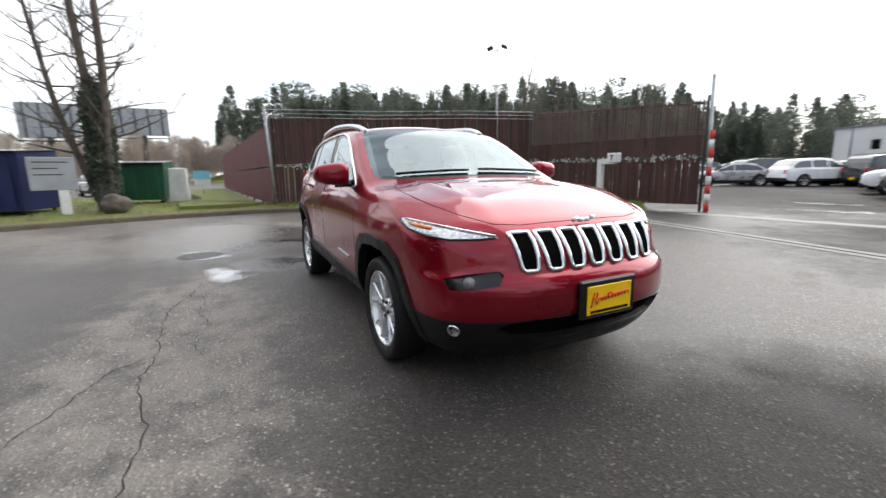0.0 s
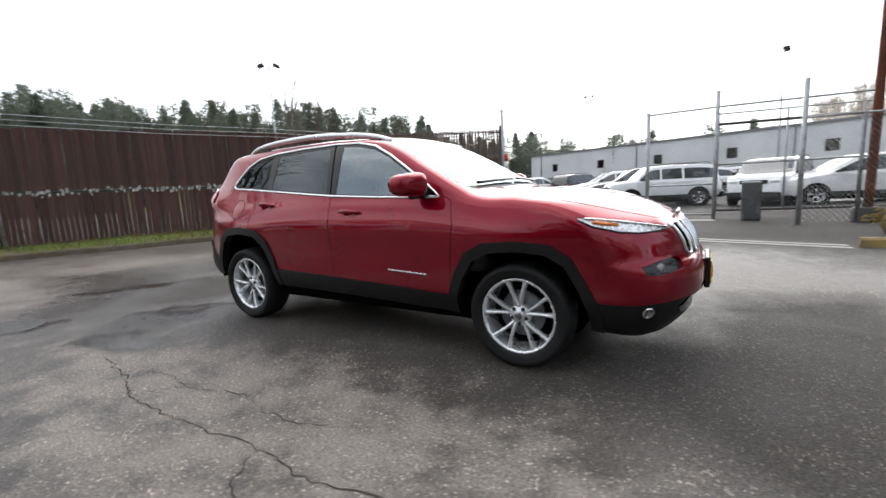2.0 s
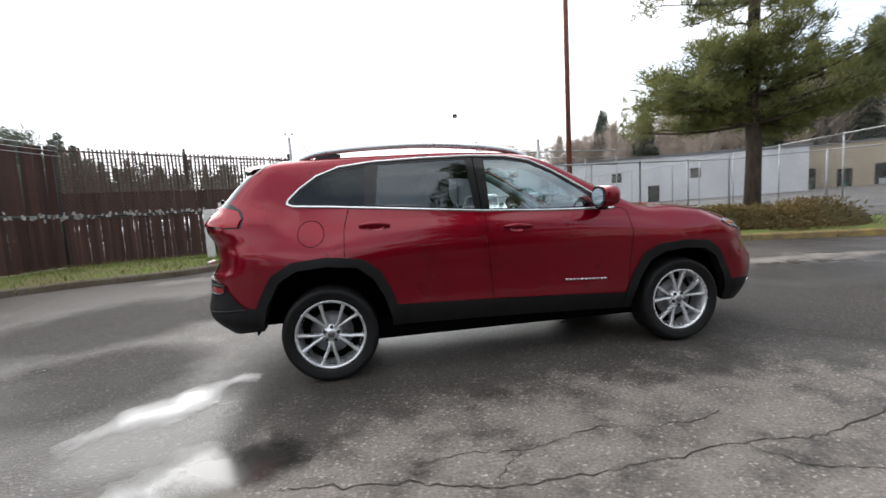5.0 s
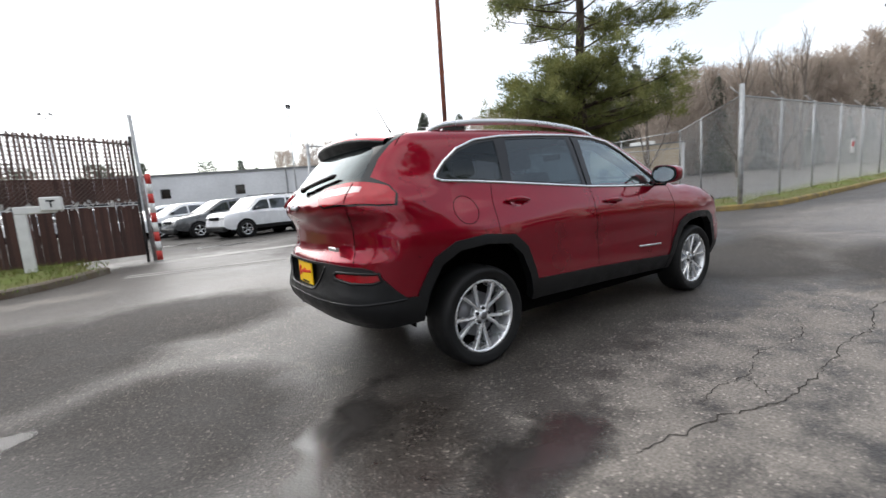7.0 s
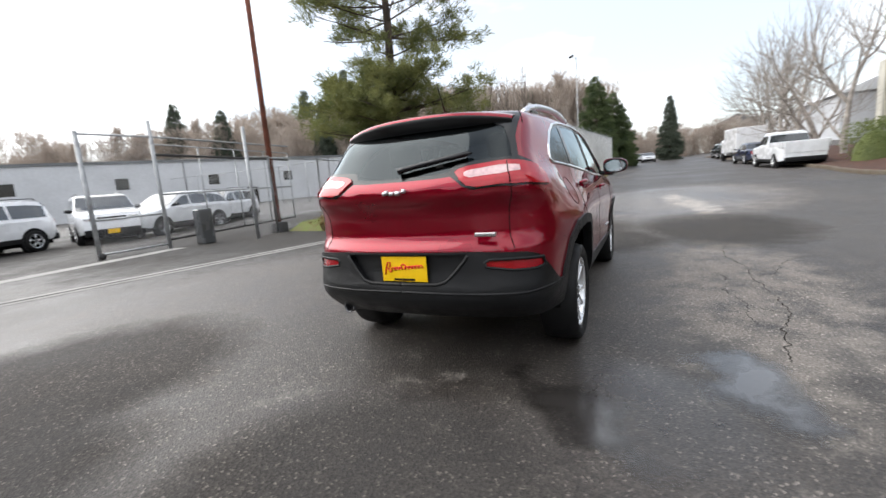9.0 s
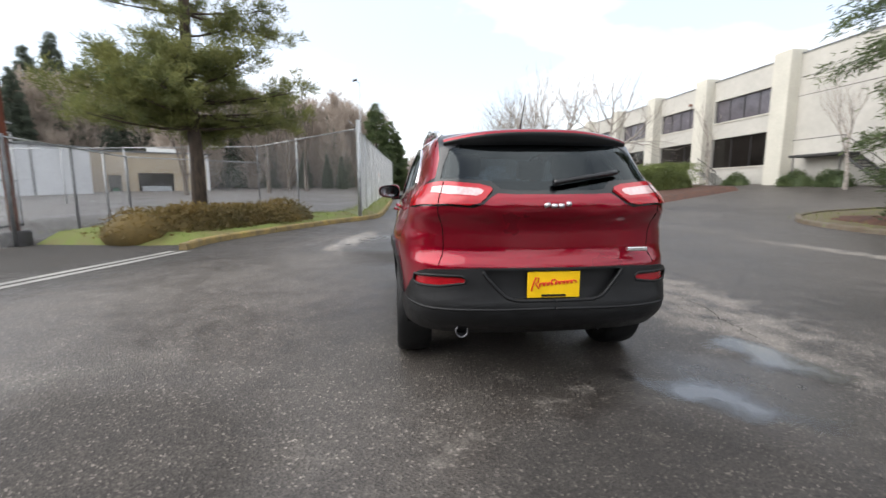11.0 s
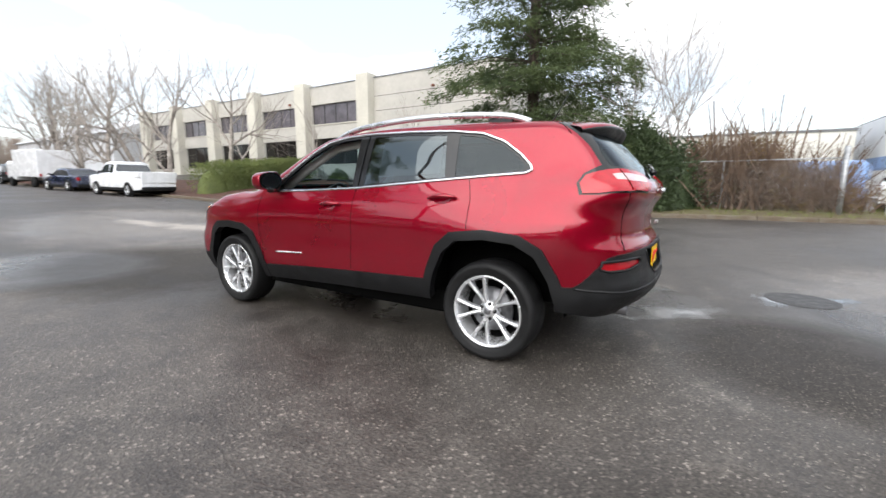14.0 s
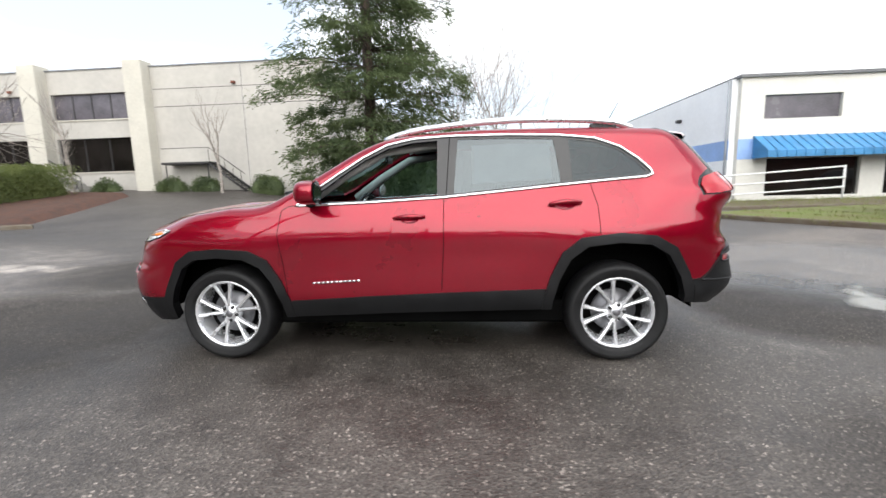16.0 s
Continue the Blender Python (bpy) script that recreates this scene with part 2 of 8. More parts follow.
def spline(points, steps=8, closed=False):
    """Points along a smooth curve through the given ones."""
    p = [Vector(q) for q in points]
    n, out = len(p), []
    for i in range(n if closed else n - 1):
        a = p[(i - 1) % n] if closed or i > 0 else p[0]
        b, c = p[i % n], p[(i + 1) % n]
        d = p[(i + 2) % n] if closed or i + 2 < n else p[-1]
        for k in range(steps):
            t = k / steps
            out.append(0.5 * ((2 * b) + (c - a) * t + (2 * a - 5 * b + 4 * c - d) * t * t + (3 * b - a - 3 * c + d) * t ** 3))
    return out if closed else out + [p[-1]]


def smooth_interp(x, xs, ys):
    """A monotone-looking smooth curve through a table."""
    x = np.asarray(x, float)
    xs, ys = np.asarray(xs, float), np.asarray(ys, float)
    d = np.diff(ys) / np.diff(xs)
    m = np.empty_like(ys)
    m[0], m[-1] = d[0], d[-1]
    same = d[:-1] * d[1:] > 0
    m[1:-1] = np.where(same, 2 * d[:-1] * d[1:] / np.where(same, d[:-1] + d[1:], 1), 0)
    xc = np.clip(x, xs[0], xs[-1])
    i = np.clip(np.searchsorted(xs, xc) - 1, 0, len(xs) - 2)
    h = xs[i + 1] - xs[i]
    t = (xc - xs[i]) / h
    return ((1 + 2 * t) * (1 - t) ** 2 * ys[i] + t * (1 - t) ** 2 * h * m[i]
            + t * t * (3 - 2 * t) * ys[i + 1] + t * t * (t - 1) * h * m[i + 1])


def smax(a, b, k):
    """The larger of two fields, with the edge between them rounded."""
    h = np.clip(0.5 + 0.5 * (a - b) / k, 0, 1)
    return b + (a - b) * h + k * h * (1 - h)


def inside(poly, pts):
    x, y = pts[:, 0], pts[:, 1]
    hit = np.zeros(len(pts), bool)
    px, py = poly[:, 0], poly[:, 1]
    for i in range(len(poly)):
        j = i - 1
        if py[i] == py[j]:
            continue
        c = ((py[i] > y) != (py[j] > y)) & (x < (px[j] - px[i]) * (y - py[i]) / (py[j] - py[i]) + px[i])
        hit ^= c
    return hit


# ---- the red SUV: one rounded body field, cut into its panels ----
SPINE_A, SPINE_B, SPINE_Z, BEND = -1.5, 1.45, 0.75, 0.8
SIDE_Z = (0.15, 0.24, 0.33, 0.42, 0.465, 0.50, 0.58, 0.72, 0.85, 0.90, 0.94, 1.02, 1.10, 1.30, 1.50, 1.62)
SIDE_Y = (0.72, 0.79, 0.842, 0.878, 0.889, 0.893, 0.896, 0.900, 0.904, 0.901, 0.895, 0.875, 0.842, 0.778, 0.706, 0.64)
LOW_X, LOW_T = (-2.3, -2.05, -1.75, -1.35, -0.8, 0.9, 1.35, 1.75, 2.0, 2.35), (0.80, 0.875, 0.945, 0.985, 1, 1, 0.99, 0.96, 0.915, 0.80)
TOP_X, TOP_T = (-2.3, -1.9, -1.58, -1.0, -0.3, 0.5, 1.0, 2.3), (0.77, 0.865, 0.93, 0.98, 1, 1, 0.985, 0.9)
FRONT_Z = (0.15, 0.22, 0.30, 0.42, 0.52, 0.60, 0.655, 0.70, 0.78, 0.86, 0.92, 0.97, 1.05)
FRONT_X = (2.08, 2.16, 2.24, 2.315, 2.345, 2.345, 2.325, 2.285, 2.262, 2.225, 2.165, 2.06, 1.9)
REAR_Z = (0.25, 0.34, 0.40, 0.455, 0.51, 0.55, 0.60, 0.66, 0.735, 0.775, 0.80, 0.825, 0.87, 0.95, 1.02, 1.055, 1.085, 1.12, 1.15, 1.20, 1.30, 1.45, 1.55, 1.65)
REAR_X = (-2.02, -2.10, -2.165, -2.23, -2.262, -2.264, -2.252, -2.24, -2.234, -2.230, -2.216, -2.196, -2.184, -2.186, -2.206, -2.233, -2.246, -2.248, -2.236, -2.19, -2.10, -1.965, -1.87, -1.75)
ROOF_X = (-2.1, -1.85, -1.5, -1.0, -0.5, 0.0, 0.2, 0.34, 0.6, 0.9, 1.06, 1.16, 1.3, 1.6, 1.85, 2.02, 2.14, 2.3)
ROOF_Z = (1.50, 1.575, 1.605, 1.622, 1.625, 1.603, 1.575, 1.525, 1.385, 1.222, 1.150, 1.128, 1.115, 1.080, 1.035, 0.985, 0.925, 0.80)


def body_field(p):
    x, y, z = p[..., 0], np.abs(p[..., 1]), p[..., 2]
    blend = np.clip((z - 0.92) / 0.28, 0, 1)
    taper = smooth_interp(x, LOW_X, LOW_T) * (1 - blend) + smooth_interp(x, TOP_X, TOP_T) * blend
    ys = smooth_interp(z, SIDE_Z, SIDE_Y) * taper
    band = np.exp(-((z - 0.80) / 0.16) ** 2)
    ys = ys + 0.022 * band * (np.exp(-((x - 1.38) / 0.42) ** 2) + 1.1 * np.exp(-((x + 1.36) / 0.40) ** 2))
    ys = ys - 0.005 * np.exp(-((z - 0.74) / 0.09) ** 2) * np.clip(1 - np.abs(x + 0.05) / 0.95, 0, 1) ** 0.5
    ys = ys + 0.05 * np.exp(-((z - 1.13) / 0.11) ** 2) * np.clip((-1.5 - x) / 0.35, 0, 1)
    side = y - ys
    front = x - (smooth_interp(z, FRONT_Z, FRONT_X) - 0.30 * (y / 0.80) ** 3.2)
    rear = (smooth_interp(z, REAR_Z, REAR_X) + 0.145 * (y / 0.75) ** 2.7) - x
    crown = np.interp(x, (-2.0, 0.2, 1.0, 1.3, 2.2), (0.13, 0.12, 0.10, 0.06, 0.10))
    ridge = 0.012 * np.exp(-((y - 0.50) / 0.07) ** 2) * np.clip((x - 1.0) / 0.3, 0, 1)
    top = z - (smooth_interp(x, ROOF_X, ROOF_Z) - crown * y * y + ridge)
    f = smax(side, top, 0.055)
    f = smax(f, front, 0.085)
    return smax(f, rear, 0.15)


def to_chart(p):
    """Where a point lies on the sheet wrapped round the body: (run along it, climb)."""
    p = np.asarray(p, float)
    x, y, z = p[:, 0], p[:, 1], p[:, 2]
    over = np.where(x > SPINE_B, x - SPINE_B, np.where(x < SPINE_A, x - SPINE_A, 0.0))
    turn = np.where(over == 0, 0, np.sign(over) * np.arctan2(np.abs(over), y))
    run = np.clip(x, SPINE_A, SPINE_B) + BEND * turn
    climb = np.arctan2(z - SPINE_Z, np.where(over == 0, y, np.hypot(over, y)))
    return np.stack([run, BEND * climb], -1)


def from_chart(q):
    """Points on the body, and their normals, from places on the sheet."""
    run, climb = q[:, 0], q[:, 1] / BEND
    turn = np.where(run > SPINE_B, (run - SPINE_B) / BEND, np.where(run < SPINE_A, (run - SPINE_A) / BEND, 0))
    eye = np.stack([np.clip(run, SPINE_A, SPINE_B), 0 * run, 0 * run + SPINE_Z], -1)
    way = np.stack([np.sin(turn) * np.cos(climb), np.cos(turn) * np.cos(climb), np.sin(climb)], -1)
    lo, hi = np.full(len(q), 0.15), np.full(len(q), 1.6)
    for _ in range(40):
        mid = (lo + hi) / 2
        out = body_field(eye + mid[:, None] * way) > 0
        hi, lo = np.where(out, mid, hi), np.where(out, lo, mid)
    p = eye + ((lo + hi) / 2)[:, None] * way
    n = np.stack([body_field(p + d) - body_field(p - d) for d in np.eye(3) * 0.004], -1)
    n[:, 1] = np.where(p[:, 1] < 1e-4, 0, n[:, 1])
    return p, n / np.linalg.norm(n, axis=1, keepdims=True)


def dense(poly, step=0.03, closed=True):
    pts, out = [np.asarray(q, float) for q in poly], []
    for i in range(len(pts) if closed else len(pts) - 1):
        a, b = pts[i], pts[(i + 1) % len(pts)]
        k = max(1, int(np.ceil(np.linalg.norm(b - a) / step)))
        out += [a + (b - a) * j / k for j in range(k)]
    return np.array(out if closed else out + [pts[-1]])


def on_side(poly, closed=True, step=0.03):
    """Side-view points (x, z) carried onto the body's flank."""
    q = dense([(a[0], a[1]) for a in poly], step, closed)
    lo, hi = np.full(len(q), 0.2), np.full(len(q), 1.3)
    for _ in range(36):
        mid = (lo + hi) / 2
        out = body_field(np.stack([q[:, 0], mid, q[:, 1]], -1)) > 0
        hi, lo = np.where(out, mid, hi), np.where(out, lo, mid)
    return to_chart(np.stack([q[:, 0], (lo + hi) / 2, q[:, 1]], -1))


def near(poly, closed=True, step=0.03):
    return to_chart(dense([q[:3] for q in poly], step, closed))


def on_end(poly, sign, closed=True, step=0.03):
    """Points (y, z) carried onto the nose (sign 1) or the tail (-1)."""
    q = dense([(a[0], a[1]) for a in poly], step, closed)
    lo, hi = np.full(len(q), 1.0), np.full(len(q), 2.6)
    for _ in range(36):
        mid = (lo + hi) / 2
        out = body_field(np.stack([sign * mid, q[:, 0], q[:, 1]], -1)) > 0
        hi, lo = np.where(out, mid, hi), np.where(out, lo, mid)
    return to_chart(np.stack([sign * (lo + hi) / 2, q[:, 0], q[:, 1]], -1))


def on_top(poly, closed=True, step=0.03):
    q = dense([(a[0], a[1]) for a in poly], step, closed)
    lo, hi = np.full(len(q), 0.76), np.full(len(q), 1.8)
    for _ in range(36):
        mid = (lo + hi) / 2
        out = body_field(np.stack([q[:, 0], q[:, 1], mid], -1)) > 0
        hi, lo = np.where(out, mid, hi), np.where(out, lo, mid)
    return to_chart(np.stack([q[:, 0], q[:, 1], (lo + hi) / 2], -1))


ARCH_F_IN = [(0.895, 0.10), (0.915, 0.42), (0.97, 0.57), (1.052, 0.695), (1.17, 0.757), (1.36, 0.774), (1.54, 0.758), (1.652, 0.69), (1.735, 0.54),
             (1.785, 0.41), (1.81, 0.10)]
ARCH_F_OUT = [(0.86, 0.10), (0.875, 0.42), (0.93, 0.575), (1.015, 0.72), (1.14, 0.785), (1.36, 0.802), (1.56, 0.785), (1.675, 0.71), (1.765, 0.55),
              (1.825, 0.42), (1.86, 0.10)]
ARCH_R_IN = [(-0.88, 0.10), (-0.905, 0.43), (-0.945, 0.577), (-1.02, 0.727), (-1.13, 0.815), (-1.34, 0.838), (-1.545, 0.82), (-1.672, 0.745),
             (-1.762, 0.587), (-1.80, 0.46), (-1.815, 0.10)]
ARCH_R_OUT = [(-0.84, 0.10), (-0.87, 0.44), (-0.91, 0.585), (-0.985, 0.745), (-1.10, 0.84), (-1.34, 0.866), (-1.56, 0.845), (-1.70, 0.765),
              (-1.795, 0.60), (-1.835, 0.50), (-1.86, 0.10)]
ARCH_F_IN = [(1.36 + (x - 1.36) * 0.96, z if z < 0.2 else 0.333 + (z - 0.333) * 0.945) for x, z in ARCH_F_IN]
ARCH_R_IN = [(-1.345 + (x + 1.345) * 0.96, z if z < 0.2 else 0.333 + (z - 0.333) * 0.95) for x, z in ARCH_R_IN]
ARCH_F_OUT = [(1.36 + (x - 1.36) * 1.02, z if z < 0.2 else 0.333 + (z - 0.333) * 1.02) for x, z in ARCH_F_OUT]
ARCH_R_OUT = [(-1.345 + (x + 1.345) * 1.02, z if z < 0.2 else 0.333 + (z - 0.333) * 1.015) for x, z in ARCH_R_OUT]
DLO = [(0.805, 1.088), (0.66, 1.20), (0.50, 1.305), (0.34, 1.405), (0.18, 1.485), (0.0, 1.522), (-0.24, 1.534), (-0.62, 1.532), (-0.98, 1.518),
       (-1.22, 1.490), (-1.38, 1.430), (-1.50, 1.345), (-1.575, 1.272), (-1.585, 1.243), (-1.545, 1.226), (-1.30, 1.210), (-1.02, 1.188),
       (-0.60, 1.154), (-0.20, 1.122), (0.30, 1.100)]
TAIL = [(-1.905, 0.785, 1.104), (-1.885, 0.773, 1.165), (-1.915, 0.742, 1.218), (-2.01, 0.665, 1.240), (-2.11, 0.53, 1.243), (-2.155, 0.42, 1.238),
        (-2.178, 0.368, 1.225), (-2.188, 0.352, 1.203), (-2.205, 0.385, 1.150), (-2.21, 0.42, 1.124), (-2.19, 0.47, 1.110), (-2.10, 0.63, 1.102), (-1.98, 0.745, 1.099)]
REVERSE = [(-2.035, 0.640, 1.158), (-2.02, 0.642, 1.196), (-2.07, 0.590, 1.206), (-2.13, 0.50, 1.208), (-2.165, 0.42, 1.205), (-2.178, 0.398, 1.192),
           (-2.185, 0.405, 1.170), (-2.18, 0.43, 1.154), (-2.11, 0.56, 1.150)]
REFLECTOR = [(-2.02, 0.755, 0.715), (-2.10, 0.63, 0.722), (-2.165, 0.50, 0.722), (-2.175, 0.478, 0.706), (-2.17, 0.485, 0.682), (-2.11, 0.60, 0.664), (-2.04, 0.72, 0.660),
             (-2.01, 0.757, 0.672)]
HEAD = [(1.715, 0.875, 0.952), (1.80, 0.86, 0.948), (1.95, 0.79, 0.925), (2.08, 0.68, 0.898), (2.175, 0.555, 0.872), (2.182, 0.55, 0.862),
        (2.13, 0.64, 0.852), (2.03, 0.74, 0.848), (1.93, 0.81, 0.858), (1.82, 0.86, 0.888), (1.74, 0.88, 0.925)]
FOGBOX = [(2.03, 0.765, 0.668), (2.10, 0.66, 0.692), (2.17, 0.535, 0.706), (2.185, 0.515, 0.69), (2.175, 0.53, 0.650), (2.12, 0.63, 0.628), (2.05, 0.745, 0.618)]


def build_suv():
    suv = empty("suv", pose(0, 0, 0), "cherry red mid-size SUV, wet and shiny, parked on the worn asphalt", "car")
    regions = []

    def region(name, poly):
        regions.append((name, poly))

    # each region in order: the first that holds a spot owns it
    region("hole", on_side(ARCH_F_IN))
    region("hole", on_side(ARCH_R_IN))
    region("arch_front", on_side(ARCH_F_OUT))
    region("arch_rear", on_side(ARCH_R_OUT))
    for hx, hz in ((0.02, 0.995), (-1.0, 1.062)):
        region("cup_front" if hx > -0.5 else "cup_rear", on_side([(hx + 0.062 * math.cos(a), hz - 0.008 + 0.030 * math.sin(a)) for a in np.linspace(0, 2 * math.pi, 29)[:-1]]))
    region("sill", on_side([(0.95, 0.08), (0.95, 0.430), (0.3, 0.466), (-0.2, 0.487), (-0.88, 0.508), (-0.95, 0.08)]))
    region("front_glass", on_side([(0.71, 1.112), (0.64, 1.178), (0.48, 1.292), (0.33, 1.388), (0.17, 1.463), (0.0, 1.498), (-0.165, 1.508),
                                   (-0.165, 1.138), (0.3, 1.116)]))
    region("rear_glass", on_side([(-0.305, 1.510), (-0.62, 1.508), (-0.945, 1.494), (-0.985, 1.205), (-0.60, 1.174), (-0.275, 1.146)]))
    region("quarter_glass", on_side([(-1.045, 1.489), (-1.22, 1.465), (-1.36, 1.415), (-1.48, 1.333), (-1.545, 1.265), (-1.53, 1.247), (-1.30, 1.23), (-1.06, 1.212)]))
    region("pillar_trim", on_side(DLO))
    region("cowl", on_top([(1.088, -0.02), (1.078, 0.25), (1.043, 0.50), (0.978, 0.705), (0.94, 0.69), (0.995, 0.50), (1.03, 0.25), (1.04, -0.02)]))
    region("windscreen", on_top([(1.075, -0.02), (1.065, 0.25), (1.03, 0.50), (0.965, 0.70), (0.93, 0.732), (0.80, 0.725), (0.55, 0.682), (0.30, 0.618), (0.17, 0.565), (0.20, 0.45), (0.25, 0.25), (0.27, -0.02)]))
    region("headlamp", near(HEAD))
    region("fog_bezel", near(FOGBOX))
    region("lower_grille", on_end([(-0.1, 0.470), (0.40, 0.470), (0.53, 0.455), (0.58, 0.42), (0.50, 0.365), (0.30, 0.345), (-0.1, 0.34)], 1))
    region("chin", near([(1.80, 0.90, 0.445), (1.95, 0.84, 0.447), (2.10, 0.74, 0.45), (2.2, 0.6, 0.462), (2.29, 0.4, 0.475), (2.33, 0.15, 0.480), (2.335, -0.02, 0.480),
                         (2.1, -0.02, 0.05), (1.95, 0.5, 0.05), (1.78, 0.80, 0.05)]))
    region("reverse_lamp", near(REVERSE))
    region("tail_lamp", near(TAIL))
    region("reflector", near(REFLECTOR))
    region("back_glass", on_end([(-0.05, 1.195), (0.20, 1.197), (0.30, 1.206), (0.345, 1.250), (0.50, 1.262), (0.622, 1.266), (0.60, 1.34), (0.555, 1.44), (0.50, 1.47), (0.30, 1.50), (-0.05, 1.51)], -1))
    region("back_trim", near([(-2.22, -0.05, 1.178), (-2.215, 0.22, 1.180), (-2.20, 0.325, 1.186), (-2.21, 0.395, 1.118), (-2.20, 0.45, 1.098), (-2.10, 0.63, 1.091), (-1.97, 0.745, 1.088),
                              (-1.885, 0.79, 1.097), (-1.866, 0.772, 1.168), (-1.90, 0.735, 1.230), (-1.985, 0.660, 1.28), (-1.90, 0.628, 1.40), (-1.80, 0.612, 1.475), (-1.69, 0.605, 1.535), (-1.72, 0.55, 1.57), (-1.80, 0.3, 1.585), (-1.84, -0.05, 1.59)]))
    region("plate_recess", on_end([(-0.05, 0.756), (0.385, 0.756), (0.398, 0.745), (0.385, 0.722), (0.315, 0.640), (0.270, 0.600), (0.22, 0.586), (-0.05, 0.583)], -1))
    region("rear_bumper", near([(-2.2, -0.05, 0.768), (-2.2, 0.42, 0.768), (-2.16, 0.55, 0.760), (-2.09, 0.69, 0.752), (-2.055, 0.745, 0.735), (-2.0, 0.80, 0.66), (-1.945, 0.83, 0.59),
                                (-1.90, 0.845, 0.552), (-1.78, 0.88, 0.54), (-1.72, 0.85, 0.05), (-1.9, 0.4, 0.05), (-1.9, -0.05, 0.05)]))
    verts, edges = [], []
    for _, poly in regions:
        k = len(verts)
        verts += [Vector(p) for p in poly]
        edges += [(k + i, k + (i + 1) % len(poly)) for i in range(len(poly))]
    # the lower rim of the body, the centre lines and the roof line close the sheet
    rim = np.concatenate([to_chart(dense([(-2.15, 0, 0.385), (-2.13, 0.35, 0.385), (-2.05, 0.65, 0.375), (-1.9, 0.80, 0.39), (-1.75, 0.84, 0.395), (0, 0.87, 0.335),
                                          (1.75, 0.85, 0.26), (1.95, 0.78, 0.235), (2.1, 0.6, 0.225), (2.17, 0.3, 0.235), (2.18, 0, 0.24)], 0.03, False))])
    high = BEND * math.pi / 2
    a, b = rim[-1][0], rim[0][0]
    frame_pts = list(rim) + [np.array((a, c)) for c in np.linspace(rim[-1][1], high, 50)[1:]]
    frame_pts += [np.array((s, high)) for s in np.linspace(a, b, 150)[1:]]
    frame_pts += [np.array((b, c)) for c in np.linspace(high, rim[0][1], 50)[1:-1]]
    outline = np.array(frame_pts)
    k = len(verts)
    verts += [Vector(p) for p in outline]
    edges += [(k + i, k + (i + 1) % len(outline)) for i in range(len(outline))]
    gs, gc = np.meshgrid(np.arange(b + 0.02, a, 0.032), np.arange(rim[:, 1].min() + 0.01, high - 0.01, 0.026))
    grid = np.stack([gs.ravel(), gc.ravel()], -1)
    grid = grid[inside(outline, grid)]
    from mathutils.geometry import delaunay_2d_cdt
    verts += [Vector(p) for p in grid]
    v2, _, tris, _, _, _ = delaunay_2d_cdt(verts, edges, [], 0, 1e-6, False)
    q = np.array([(v[0], v[1]) for v in v2])
    tri = np.array([t[:3] for t in tris])
    mid = q[tri].mean(1)
    keep = inside(outline, mid)
    tri, mid = tri[keep], mid[keep]
    p3, n3 = from_chart(q)
    owner = np.full(len(tri), -1)
    for i, (_, poly) in reversed(list(enumerate(regions))):
        owner[inside(poly, mid)] = i
    kind = np.array([regions[i][0] if i >= 0 else "body" for i in range(-1, len(regions))])
    who = kind[owner + 1]

    # the hollows behind the door handles are pressed into the sheet
    for hx, hz in ((0.02, 0.995), (-1.0, 1.062)):
        r2 = ((p3[:, 0] - hx) / 0.062) ** 2 + ((p3[:, 2] - hz + 0.008) / 0.030) ** 2
        flank = (p3[:, 1] > 0.5) & (r2 < 1.0)
        p3[flank] -= (0.020 * (1 - r2[flank]) ** 0.6)[:, None] * n3[flank]

    def panel(name, mat, offset=0.0, thick=0.012, sides=(1, -1), parent=suv, label="", joined=False, match=None):
        sel = tri[who == (match or name)]
        if not len(sel):
            return None
        # counterclockwise seen from outside
        c = p3[sel]
        cr = np.cross(c[:, 1] - c[:, 0], c[:, 2] - c[:, 0])
        flip = (cr * n3[sel].mean(1)).sum(-1) < 0
        sel = np.where(flip[:, None], sel[:, ::-1], sel)
        used, inv = np.unique(sel, return_inverse=True)
        inv = inv.reshape(sel.shape)
        base_p, base_n = p3[used] + offset * n3[used], n3[used]
        count = {}
        for t in inv:
            for i in range(3):
                e = (int(t[i]), int(t[(i + 1) % 3]))
                count[e] = count.get(e, 0) + 1
        rim_e = [e for e in count if (e[1], e[0]) not in count and not (base_p[e[0]][1] < 1e-3 and base_p[e[1]][1] < 1e-3)]
        made, V, F, N = [], [], [], []
        for s in sides:
            if not joined:
                V, F, N = [], [], []
            k0 = len(V)
            sg = np.array((1, s, 1))
            V += list(base_p * sg)
            N += list(base_n * sg)
            F += [tuple(k0 + (t if s > 0 else t[::-1])) for t in inv]
            if thick:
                for e0, e1 in rim_e:
                    k1 = len(V)
                    d = np.cross(base_p[e1] - base_p[e0], base_n[e0])
                    d = d / (np.linalg.norm(d) + 1e-12)
                    for e in (e0, e1):
                        V += [base_p[e] * sg, (base_p[e] - (thick + max(offset, 0)) * base_n[e]) * sg]
                        N += [d * sg, d * sg]
                    f = (k1, k1 + 1, k1 + 3, k1 + 2)
                    F.append(f if s > 0 else f[::-1])
            if not joined or s == sides[-1]:
                made.append(mesh_ob(name, V, F, mat, parent, label, True, None if name == "handle_cup" else N))
        return made

    panel("body", M["paint"], 0, 0.02, label="wet cherry red painted bodywork", joined=True)
    for nm in ("arch_front", "arch_rear"):
        panel("wheel_arch_trim", M["black_trim"], 0.014, 0.05, label="dark grey plastic wheel arch trim", match=nm)
    for nm in ("cup_front", "cup_rear"):
        panel("handle_cup", M["paint"], 0, 0, label="red hollow behind the handle", match=nm)
